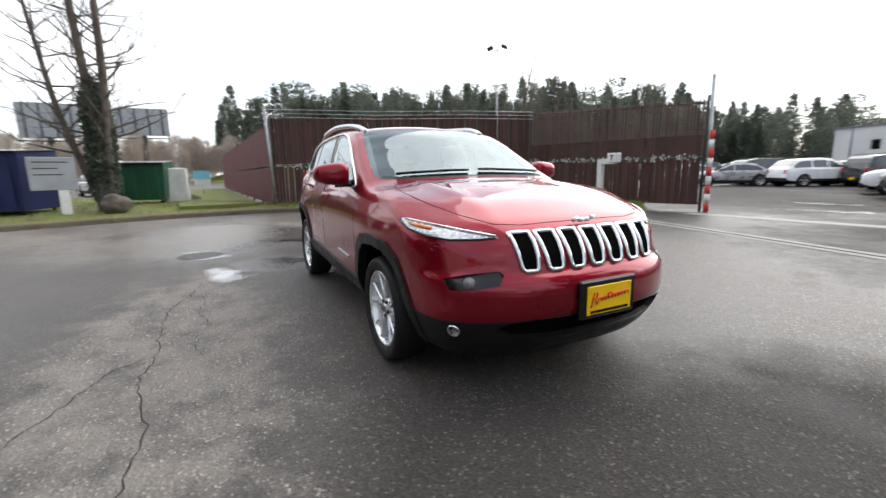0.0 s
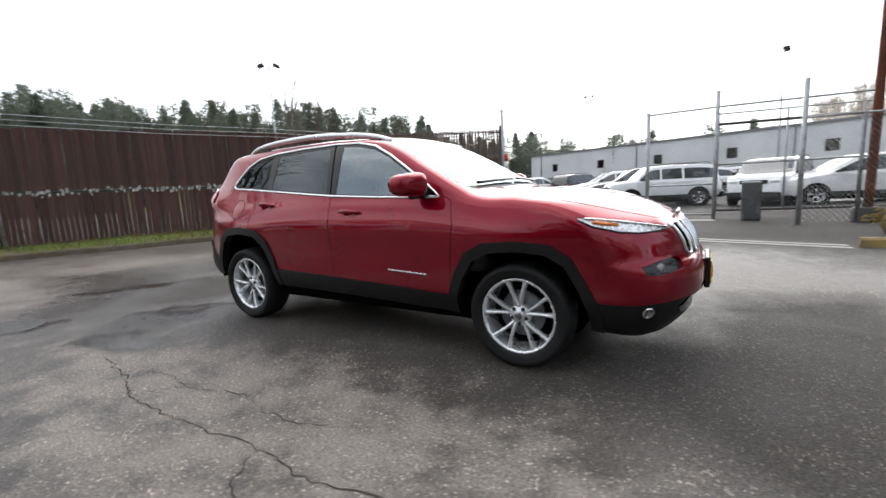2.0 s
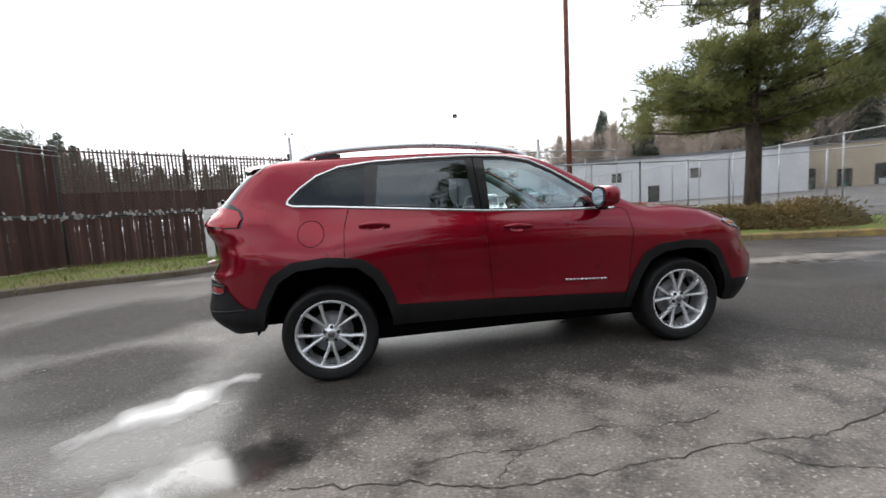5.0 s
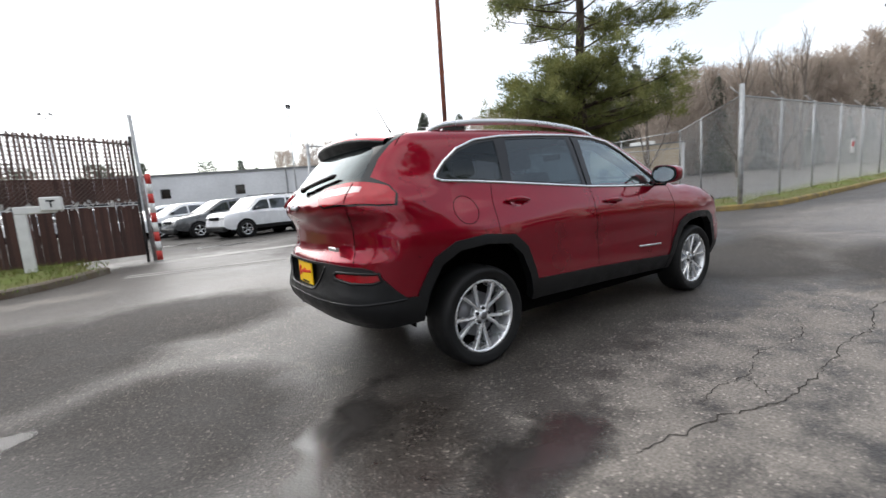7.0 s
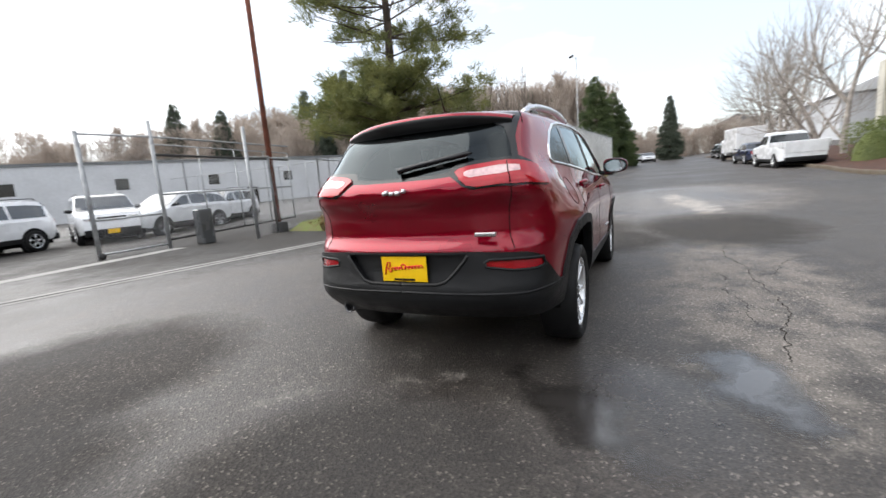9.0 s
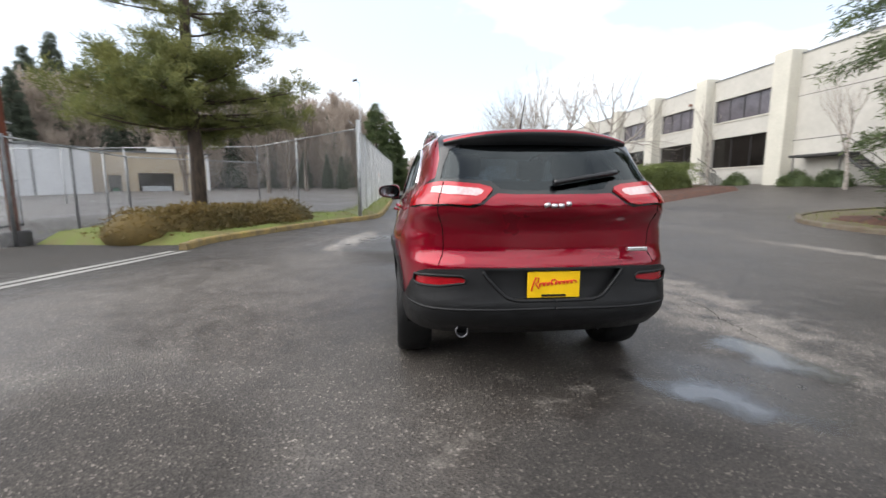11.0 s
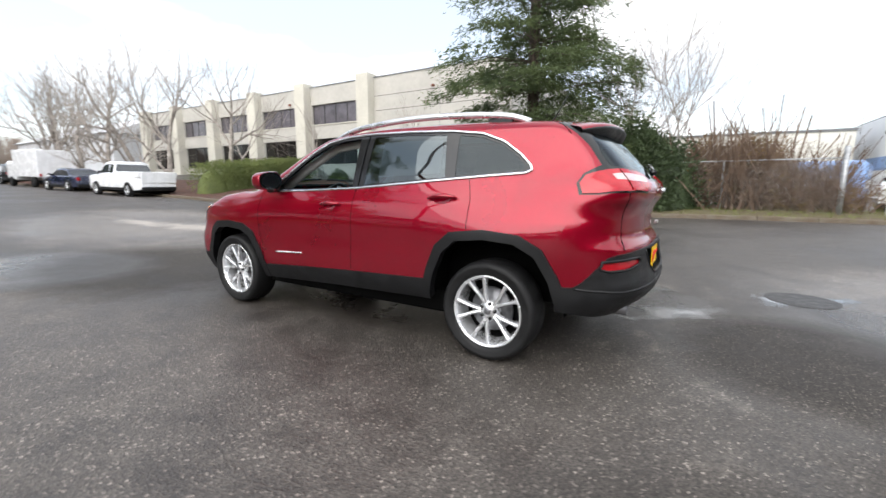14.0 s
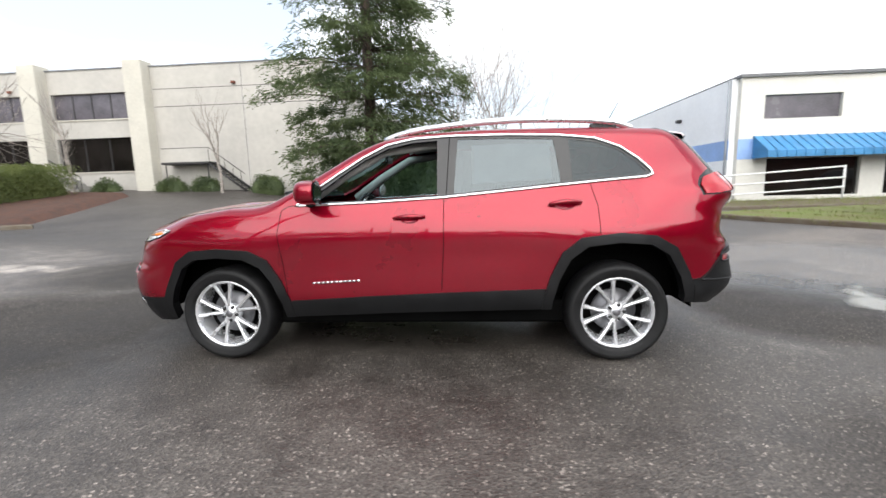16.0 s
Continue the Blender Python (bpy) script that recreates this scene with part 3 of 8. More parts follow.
    panel("sill_trim", M["black_trim"], 0.010, 0.03, label="dark grey plastic sill trim", match="sill")
    panel("front_door_glass", M["glass_clear"], -0.006, 0, sides=(-1,), label="clear side window", match="front_glass")
    panel("rear_door_glass", M["glass_tint"], -0.006, 0, label="dark tinted side window", match="rear_glass")
    sp, sn = from_chart(on_side([(-0.40, 1.21), (-0.40, 1.47), (-0.66, 1.475), (-0.92, 1.465), (-0.93, 1.235), (-0.66, 1.222)]))
    mesh_ob("window_sticker", [tuple(a_ - 0.014 * n_) for a_, n_ in zip(sp, sn)], [list(range(len(sp)))], M["paper"], suv, "pale paper price sheet inside the window", False)
    panel("quarter_glass", M["glass_back"], -0.006, 0, label="dark tinted quarter window")
    panel("pillar_trim", M["gloss_black"], -0.003, 0.02, label="gloss black window pillar trim")
    panel("cowl", M["black_trim"], -0.002, 0.02, joined=True, label="black cowl panel under the wipers")
    panel("windscreen", M["glass_wind"], 0, 0, joined=True, label="raked windscreen with grey sky in it")
    panel("headlamp", M["lamp_silver"], -0.004, 0.03, label="slim clear headlamp with chrome strip")
    panel("fog_bezel", M["gloss_black"], -0.016, 0.03, label="recessed smoked lamp housing")
    panel("lower_grille", M["dark"], -0.03, 0.04, joined=True, label="black lower grille opening")
    panel("chin", M["black_trim"], 0.004, 0.03, joined=True, label="dark grey plastic front bumper skirt")
    panel("tail_lamp", M["red_lens"], 0.012, 0.035, label="red tail lamp")
    panel("reverse_lamp", M["clear_lens"], 0.013, 0.004, label="pale reversing lamp lens")
    panel("reflector", M["red_lens"], 0.004, 0.02, label="red bumper reflector")
    panel("back_glass", M["glass_back"], -0.003, 0, joined=True, label="dark tinted rear window")
    panel("back_trim", M["gloss_black"], 0.0, 0.03, joined=True, label="gloss black tailgate surround")
    panel("plate_recess", M["black_trim"], -0.030, 0.0, joined=True, label="recessed dark grey plate panel")
    panel("rear_bumper", M["black_trim"], 0.016, 0.05, joined=True, label="dark grey plastic rear bumper")

    def line(name, chart, radius, mat, sides=(1, -1), lift=0.0, closed=False, label="", parent=suv, shape=6):
        p, n = from_chart(chart)
        pts_l = p + lift * n
        for s in sides:
            tube(name, [tuple(v * np.array((1, s, 1))) for v in pts_l], radius, mat, parent, label, shape, closed)

    # bright trim round the side windows, and the dark gaps between the panels
    line("window_trim", on_side(DLO), 0.0105, M["chrome"], lift=0.001, closed=True, label="bright chrome window surround")
    gap = M["dark"]
    line("door_gap", on_side([(0.90, 1.06), (0.925, 0.90), (0.90, 0.70), (0.885, 0.49)], False), 0.0026, gap, lift=-0.001)
    line("door_gap", on_side([(0.90, 1.06), (0.86, 1.085), (0.815, 1.09)], False), 0.0026, gap, lift=-0.001)
    line("door_gap", on_side([(-0.21, 1.12), (-0.205, 0.80), (-0.185, 0.505)], False), 0.0026, gap, lift=-0.001)
    line("door_gap", on_side([(-1.17, 1.20), (-1.21, 1.05), (-1.215, 0.87)], False), 0.0026, gap, lift=-0.001)
    line("door_gap", on_side([(-0.225, 1.12), (-0.25, 1.53)], False), 0.0026, gap, lift=0.001)
    line("hood_gap", near([(1.06, 0.66, 1.12), (1.25, 0.70, 1.08), (1.5, 0.70, 1.04), (1.75, 0.685, 1.0), (1.95, 0.64, 0.965), (2.10, 0.53, 0.925), (2.17, 0.40, 0.92), (2.185, 0.2, 0.925), (2.19, 0.0, 0.925)], False), 0.0026, gap, lift=-0.001)
    line("tailgate_gap", near([(-2.10, 0.605, 1.085), (-2.095, 0.610, 0.95), (-2.10, 0.612, 0.775)], False), 0.003, gap, lift=-0.001)
    line("tailgate_gap", near([(-1.64, 0.575, 1.57), (-1.73, 0.612, 1.525), (-1.79, 0.638, 1.47)], False), 0.003, gap, lift=-0.001)
    line("lamp_split", near([(-2.06, 0.600, 1.236), (-2.09, 0.602, 1.17), (-2.11, 0.605, 1.106)], False), 0.003, gap, lift=0.013)
    fuel = [(-1.43 + 0.088 * math.cos(a), 1.035 + 0.088 * math.sin(a)) for a in np.linspace(0, 2 * math.pi, 33)[:-1]]
    line("fuel_flap_gap", on_side(fuel), 0.0028, gap, sides=(-1,), lift=-0.0008, closed=True, label="round fuel filler flap")

    # lamps
    for s in (1, -1):
        hp, hn = from_chart(near([(1.80, 0.865, 0.925), (1.86, 0.84, 0.915), (1.93, 0.80, 0.905)], False, 0.5))
        tube("indicator", [tuple((a_ - 0.002 * n_) * np.array((1, s, 1))) for a_, n_ in zip(hp, hn)], [0.008, 0.012, 0.009], M["amber"], suv, "amber turn signal strip")
        hp, hn = from_chart(near([(1.76, 0.875, 0.948), (1.95, 0.79, 0.925), (2.08, 0.68, 0.899), (2.17, 0.56, 0.873)], False, 0.06))
        tube("lamp_strip", [tuple((a_ + 0.001 * n_) * np.array((1, s, 1))) for a_, n_ in zip(hp, hn)], 0.006, M["chrome"], suv, "bright headlamp strip")
        hp, hn = from_chart(near([(1.72, 0.875, 0.935), (1.80, 0.865, 0.895), (1.93, 0.81, 0.862), (2.03, 0.745, 0.851), (2.13, 0.64, 0.855), (2.175, 0.56, 0.864)], False, 0.06))
        tube("lamp_rim", [tuple((a_ + 0.001 * n_) * np.array((1, s, 1))) for a_, n_ in zip(hp, hn)], 0.006, M["gloss_black"], suv, "black headlamp rim")
        hp, hn = from_chart(near([(2.045, 0.705, 0.415)]))
        c, nrm = hp[0] * np.array((1, s, 1)), hn[0] * np.array((1, s, 1))
        turn = Vector(nrm).to_track_quat("Y", "Z").to_matrix().to_4x4()
        lathe("fog_lamp", [(0.0, 0.004), (0.024, 0.003), (0.028, 0.009), (0.034, 0.008), (0.035, -0.03)], M["chrome"], suv, "small round chrome fog lamp", 28, Matrix.Translation(c) @ turn)
        hp, hn = from_chart(near([(2.10, 0.65, 0.66)]))
        c, nrm = hp[0] * np.array((1, s, 1)), hn[0] * np.array((1, s, 1))
        turn = Vector(nrm).to_track_quat("Y", "Z").to_matrix().to_4x4()
        lathe("main_lamp", [(0.0, 0.0), (0.026, -0.004), (0.032, -0.014), (0.034, -0.03)], M["steel"], suv, "smoked projector lamp", 28, Matrix.Translation(c - 0.006 * nrm) @ turn)
    line("recess_rim", on_end([(0.0, 0.583), (0.22, 0.586), (0.270, 0.600), (0.315, 0.640), (0.385, 0.722), (0.402, 0.748)], -1, False), 0.011, M["black_trim"], lift=0.012, label="raised rim of the plate recess")
    line("reflector_rim", near(REFLECTOR), 0.009, M["black_trim"], lift=0.012, closed=True, label="raised rim round the reflector")
    line("bumper_ledge", near([(-1.90, 0.845, 0.545), (-2.03, 0.76, 0.545), (-2.14, 0.60, 0.545), (-2.21, 0.40, 0.545), (-2.25, 0.2, 0.545), (-2.26, 0.0, 0.545)], False), 0.010, M["black_trim"], lift=0.010, label="moulded ledge along the bumper")
    # seven upright grille slots with chrome rims
    for i in range(7):
        y0 = (i - 3) * 0.137
        w0, w1 = 0.052, 0.040
        poly = [(y0 * 1.02 - w0, 0.878), (y0 * 1.02 + w0, 0.878), (y0 * 1.0 + w0, 0.84), (y0 * 0.985 + w1, 0.715), (y0 * 0.98 + w1 * 0.7, 0.700), (y0 * 0.98 - w1 * 0.7, 0.700),
                (y0 * 0.985 - w1, 0.715), (y0 * 1.0 - w0, 0.84)]
        q2 = dense(poly, 0.02)
        lo, hi = np.full(len(q2), 1.0), np.full(len(q2), 2.6)
        for _ in range(36):
            md = (lo + hi) / 2
            out = body_field(np.stack([md, q2[:, 0], q2[:, 1]], -1)) > 0
            hi, lo = np.where(out, md, hi), np.where(out, lo, md)
        ring = [(float(x_), float(y_), float(z_)) for x_, (y_, z_) in zip(lo, q2)]
        V = []
        for z_ in np.linspace(0.701, 0.877, 12):
            f_ = (z_ - 0.70) / 0.178
            half, mid_ = w1 * min(1.0, 0.7 + 3.5 * f_) + (w0 - w1) * min(1.0, f_ * 1.25), y0 * (0.98 + 0.04 * f_)
            V += [(3.0, mid_ + half * u, z_) for u in np.linspace(-1, 1, 7)]
        V = np.array(V)
        lo, hi = np.full(len(V), 1.0), np.full(len(V), 2.6)
        for _ in range(36):
            md = (lo + hi) / 2
            out = body_field(np.stack([md, V[:, 1], V[:, 2]], -1)) > 0
            hi, lo = np.where(out, md, hi), np.where(out, lo, md)
        V[:, 0] = lo + 0.005
        slot = mesh_ob("grille_slot", V, [(r_ * 7 + c_, r_ * 7 + c_ + 1, r_ * 7 + c_ + 8, r_ * 7 + c_ + 7) for r_ in range(11) for c_ in range(6)], M["dark"], suv, "black mesh grille slot", False)
        tube("grille_rim", [(x_ + 0.006, y_, z_) for x_, y_, z_ in ring], 0.0125, M["chrome"], slot, "chrome slot rim", 6, True)
    # number plates, with the dealer's plain mark
    box("plate_holder", (2.335, -0.19, 0.445), (2.368, 0.19, 0.64), M["gloss_black"], suv, 0.008, "black plate holder")
    plate = box("front_plate", (2.368, -0.152, 0.465), (2.376, 0.152, 0.612), M["yellow"], suv, 0.003, "yellow dealer plate with red script")
    box("plate_line", (2.376, -0.13, 0.475), (2.379, 0.13, 0.488), M["gloss_black"], plate, 0, "dark plate border bar")
    def script(x_, side, z0):
        """A cursive flourish: a tall first stroke, small joined loops and an underline."""
        pts_s = [(-0.130, z0 - 0.035), (-0.118, z0 + 0.012), (-0.108, z0 + 0.040), (-0.088, z0 + 0.040), (-0.092, z0 + 0.015), (-0.108, z0 + 0.008), (-0.088, z0 - 0.022)]
        for i in range(64):
            g = i / 63
            pts_s.append((-0.080 + 0.205 * g - 0.010 * math.sin(2 * math.pi * 9 * g), z0 - 0.006 + 0.016 * g + 0.015 * (1 - math.cos(2 * math.pi * 9 * g)) / 2 + (0.014 if 22 < i < 27 else 0)))
        tube("plate_script", [(x_, side * y_, z_) for y_, z_ in pts_s], 0.0042, M["plate_red"], plate, "red script flourish", 5)
    script(2.378, 1, 0.540)
    plate = box("rear_plate", (-2.236, -0.152, 0.596), (-2.228, 0.152, 0.746), M["yellow"], suv, 0.003, "yellow dealer plate with red script")
    script(-2.238, -1, 0.672)
    box("plate_line", (-2.2385, -0.07, 0.604), (-2.236, 0.07, 0.616), M["gloss_black"], plate, 0, "dark plate border bar")
    # emblems as plain bright shapes
    for end, x_, z_ in ((1, 2.175, 0.922), (-1, -2.258, 1.118)):
        for i, w in enumerate((0.012, 0.018, 0.018, 0.020)):
            yy = -0.060 + i * 0.040
            tube("emblem", [(x_, -end * (yy - w / 2 - 0.005), z_ + (0.006 if i in (0, 3) else -0.004)), (x_, -end * (yy + w / 2 + 0.005), z_ + (0.006 if i == 0 else -0.004))], 0.0125, M["satin"], suv, "small bright emblem", 8)
    for s in (1, -1):
        p, n = from_chart(on_side([(0.37, 0.578), (0.71, 0.562)], False, 0.034))
        for i in range(0, len(p) - 1):
            a_, b_ = (p[i] + 0.003 * n[i]) * np.array((1, s, 1)), (p[i] * 0.25 + p[i + 1] * 0.75 + 0.003 * n[i]) * np.array((1, s, 1))
            tube("door_badge", [tuple(a_), tuple(b_)], 0.008, M["satin"], suv, "small bright door badge", 6)
    box("tail_badge", (-2.203, -0.565, 0.850), (-2.178, -0.445, 0.872), M["satin"], suv, 0.004, "small bright tailgate badge", pose(0, 0, 0))

    # door handles
    for s in (1, -1):
        for hx, hz in ((0.02, 0.995), (-1.0, 1.062)):
            p, n = from_chart(on_side([(hx + 0.105, hz - 0.004), (hx, hz + 0.002), (hx - 0.105, hz + 0.004)], False, 0.03))
            pts_h = [tuple((a_ + (0.012 + 0.022 * math.sin(math.pi * i / (len(p) - 1))) * n_) * np.array((1, s, 1))) for i, (a_, n_) in enumerate(zip(p, n))]
            tube("door_handle", pts_h, [0.010 + 0.007 * math.sin(math.pi * i / (len(p) - 1)) for i in range(len(p))], M["paint"], suv, "red pull handle", 10)

    # door mirrors
    for s in (1, -1):
        bm = bmesh.new()
        bmesh.ops.create_icosphere(bm, subdivisions=4, radius=1)
        for v in bm.verts:
            c = v.co
            e = [math.copysign(abs(t) ** 0.62, t) for t in c]
            v.co = Vector((e[0] * 0.085 + 0.02 * e[1] * s * -1, e[1] * 0.125, e[2] * (0.078 - 0.012 * e[1] * s)))
        bmesh.ops.transform(bm, matrix=Matrix.Translation((0.655, s * 0.985, 1.178)), verts=bm.verts)
        bmesh.ops.bisect_plane(bm, geom=bm.verts[:] + bm.edges[:] + bm.faces[:], plane_co=(0.602, s * 0.985, 0), plane_no=(1, 0.12 * s, 0), clear_inner=True)
        bmesh.ops.recalc_face_normals(bm, faces=bm.faces)
        mirror = part("door_mirror", bm, M["paint"], suv, "red door mirror", True)
        bm = bmesh.new()
        bmesh.ops.create_circle(bm, cap_ends=True, segments=32, radius=1)
        bmesh.ops.transform(bm, matrix=Matrix.Translation((0.592, s * 0.985, 1.176)) @ pose(0, 0, 0, 0, -90, 7 * s) @ Matrix.Diagonal((0.060, 0.100, 1, 1)), verts=bm.verts)
        part("mirror_glass", bm, M["chrome"], mirror, "silvered mirror glass")
        bm = bmesh.new()
        bmesh.ops.create_circle(bm, cap_ends=True, segments=32, radius=1)
        bmesh.ops.transform(bm, matrix=Matrix.Translation((0.596, s * 0.985, 1.177)) @ pose(0, 0, 0, 0, -90, 7 * s) @ Matrix.Diagonal((0.075, 0.121, 1, 1)), verts=bm.verts)
        part("mirror_bezel", bm, M["gloss_black"], mirror, "black mirror bezel")
        tube("mirror_base", [(0.70, s * 0.80, 1.105), (0.675, s * 0.875, 1.108), (0.655, s * 0.96, 1.112)], [0.032, 0.026, 0.034], M["gloss_black"], mirror, "black mirror foot", 10)

    # roof rails, spoiler, aerial, wipers, exhaust
    for s in (1, -1):
        pts_r = spline([(0.22, s * 0.565, 1.530), (0.08, s * 0.585, 1.572), (-0.15, s * 0.605, 1.606), (-0.6, s * 0.615, 1.634), (-1.05, s * 0.605, 1.628), (-1.36, s * 0.585, 1.602), (-1.50, s * 0.57, 1.560)], 6)
        rail = tube("roof_rail", pts_r, 0.022, M["satin"], suv, "silver roof rail", 10)
        for x_, z_ in ((0.06, 1.538), (-1.30, 1.572)):
            box("rail_foot", (x_ - 0.09, s * 0.588 - 0.011, z_ - 0.03), (x_ + 0.09, s * 0.588 + 0.011, z_ + 0.022), M["gloss_black"], rail, 0.006, "black rail foot")
    prof = [(-1.60, 1.584), (-1.74, 1.584), (-1.87, 1.574), (-1.945, 1.562), (-1.962, 1.553), (-1.966, 1.543)]
    under = [(-1.966, 1.543), (-1.971, 1.536), (-1.968, 1.522), (-1.953, 1.490), (-1.932, 1.464), (-1.82, 1.474)]
    def visor(name, pr, mat, label):
        V, F, n_ = [], [], len(pr)
        ys_ = np.linspace(-0.585, 0.585, 41)
        for yy in ys_:
            for x_, z_ in pr:
                k_ = abs(yy) / 0.585
                V.append((x_ + 0.13 * k_ ** 3 * (1 if x_ < -1.7 else 0.3), yy, 1.543 + (z_ - 1.543) * (1 - (0.45 * k_ ** 3 if name == "spoiler_lip" else 0)) - 0.052 * k_ ** 2.4))
        for i in range(40):
            for j in range(n_ - 1):
                F.append((i * n_ + j, i * n_ + j + 1, (i + 1) * n_ + j + 1, (i + 1) * n_ + j))
        return mesh_ob(name, V, F, mat, suv, label)
    visor("spoiler", prof, M["paint"], "red roof spoiler")
    visor("spoiler_lip", under, M["black_trim"], "black underside of the roof spoiler")
    tube("aerial", [(-1.45, 0.0, 1.60), (-1.50, 0.0, 1.68), (-1.585, 0.0, 1.83)], [0.010, 0.004, 0.003], M["gloss_black"], suv, "short black roof aerial", 6)
    p, n = from_chart(near([(0.98, 0.08, 1.19), (0.97, 0.35, 1.17), (0.93, 0.66, 1.15)], False, 0.06))
    tube("wiper", [tuple(a_ + 0.018 * n_) for a_, n_ in zip(p, n)], 0.011, M["gloss_black"], suv, "black windscreen wiper", 6)
    p, n = from_chart(near([(0.99, 0.02, 1.185), (0.985, 0.3, 1.17), (0.96, 0.58, 1.15)], False, 0.06))
    tube("wiper", [tuple((a_ + 0.018 * n_) * np.array((1, -1, 1))) for a_, n_ in zip(p, n)], 0.011, M["gloss_black"], suv, "black windscreen wiper", 6)
    p, n = from_chart(on_end([(0.0, 1.222), (0.12, 1.243), (0.25, 1.262), (0.42, 1.288)], -1, False, 0.04))
    tube("rear_wiper", [tuple((a_ + 0.024 * n_) * np.array((1, -1, 1))) for a_, n_ in zip(p, n)], [0.024] + [0.016] * (len(p) - 2) + [0.006], M["gloss_black"], suv, "black rear wiper", 8)
    lathe("exhaust_tip", [(0.030, -0.05), (0.034, -0.06), (0.038, -0.058), (0.038, 0.12), (0.030, 0.12), (0.030, -0.05)], M["steel"], suv, "dull steel exhaust tip", 24,
          Matrix.Translation((-2.09, 0.51, 0.385)) @ pose(0, 0, 0, 0, 0, -90) )

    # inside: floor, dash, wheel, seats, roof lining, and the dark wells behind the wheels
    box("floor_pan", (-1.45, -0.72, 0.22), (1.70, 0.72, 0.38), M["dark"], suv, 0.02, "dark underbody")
    for sx in (1.35, -1.35):
        for s in (1, -1):
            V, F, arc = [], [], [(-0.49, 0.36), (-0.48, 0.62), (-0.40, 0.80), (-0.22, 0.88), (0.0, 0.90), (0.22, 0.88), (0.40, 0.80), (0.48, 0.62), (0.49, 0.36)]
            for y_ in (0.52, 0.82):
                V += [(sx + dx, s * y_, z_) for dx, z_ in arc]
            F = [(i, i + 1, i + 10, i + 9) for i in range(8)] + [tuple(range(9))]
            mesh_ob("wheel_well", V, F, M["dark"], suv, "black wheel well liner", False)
    for s in (1, -1):
        box("door_card", (-0.84, s * 0.79 - 0.02, 0.40), (0.84, s * 0.79 + 0.02, 1.08), M["dash"], suv, 0.015, "dark door lining")
    box("load_floor", (-2.0, -0.48, 0.40), (-1.25, 0.48, 0.78), M["interior"], suv, 0.02, "dark boot floor")
    bm = bmesh.new()
    add_box(bm, (0.62, -0.70, 0.55), (1.05, 0.70, 1.03), 0.07, segments=3)
    add_box(bm, (0.58, -0.16, 0.45), (0.75, 0.16, 1.0), 0.03)
    add_box(bm, (0.60, 0.22, 0.98), (0.80, 0.52, 1.08), 0.04, segments=3)
    part("dashboard", bm, M["dash"], suv, "charcoal dashboard")
    rim_c, tilt = Vector((0.50, 0.37, 0.98)), pose(0, 0, 0, 0, 66, 0)
    pts_w = [tuple(rim_c + tilt @ Vector((0.185 * math.cos(a), 0.185 * math.sin(a), 0))) for a in np.linspace(0, 2 * math.pi, 33)[:-1]]
    wheel = tube("steering_wheel", pts_w, 0.015, M["gloss_black"], suv, "black steering wheel", 8, True)
    lathe("wheel_hub", [(0.0, 0.03), (0.06, 0.025), (0.07, 0.0)], M["dash"], wheel, "", 20, Matrix.Translation(rim_c) @ tilt, "z")
    for a in (0, 125, 235):
        d = tilt @ Vector((-0.18 * math.cos(radians(a)), 0.18 * math.sin(radians(a)), 0))
        tube("wheel_spoke", [tuple(rim_c), tuple(rim_c + d)], 0.014, M["satin"], wheel, "bright wheel spoke", 6)
    for s in (1, -1):
        tube("pillar_lining", [(0.80, s * 0.70, 1.10), (0.52, s * 0.645, 1.29), (0.22, s * 0.575, 1.455), (-0.2, s * 0.55, 1.50)], [0.045, 0.04, 0.035, 0.03], M["beige"], suv, "pale grey pillar lining", 8)
    box("rear_view_mirror", (0.30, -0.11, 1.40), (0.325, 0.11, 1.46), M["gloss_black"], suv, 0.01, "black interior mirror")

    def seat(x_, y_, w, name):
        bm = bmesh.new()
        add_box(bm, (x_ - 0.24, y_ - w / 2, 0.50), (x_ + 0.26, y_ + w / 2, 0.70), 0.05, segments=3)
        add_box(bm, (-0.08, y_ - w / 2, 0), (0.08, y_ + w / 2, 0.66), 0.05, Matrix.Translation((x_ - 0.26, 0, 0.62)) @ pose(0, 0, 0, 0, -16, 0), 3)
        ob = part(name, bm, M["interior"], suv, "charcoal cloth seat", False)
        heads = (y_,) if w < 0.7 else (y_ - 0.4, y_ + 0.4)
        for hy in heads:
            bm = bmesh.new()
            add_box(bm, (-0.05, hy - 0.13, 0.70), (0.05, hy + 0.13, 0.87), 0.04, Matrix.Translation((x_ - 0.26, 0, 0.62)) @ pose(0, 0, 0, 0, -16, 0), 3)
            part("headrest", bm, M["interior"], ob, "charcoal headrest")
    seat(-0.05, 0.37, 0.52, "driver_seat")
    seat(-0.05, -0.37, 0.52, "passenger_seat")
    seat(-0.92, 0.0, 0.98, "rear_bench")
    V, F = [], []
    for i, x_ in enumerate(np.linspace(-1.75, 0.15, 12)):
        for j, y_ in enumerate(np.linspace(-0.52, 0.52, 7)):
            V.append((x_, y_, float(smooth_interp(x_, ROOF_X, ROOF_Z)) - 0.04 - 0.13 * y_ * y_))
    for i in range(11):
        for j in range(6):
            F.append((i * 7 + j, i * 7 + j + 1, i * 7 + j + 8, i * 7 + j + 7))
    mesh_ob("headliner", V, F, M["beige"], suv, "pale grey roof lining")
    return suv


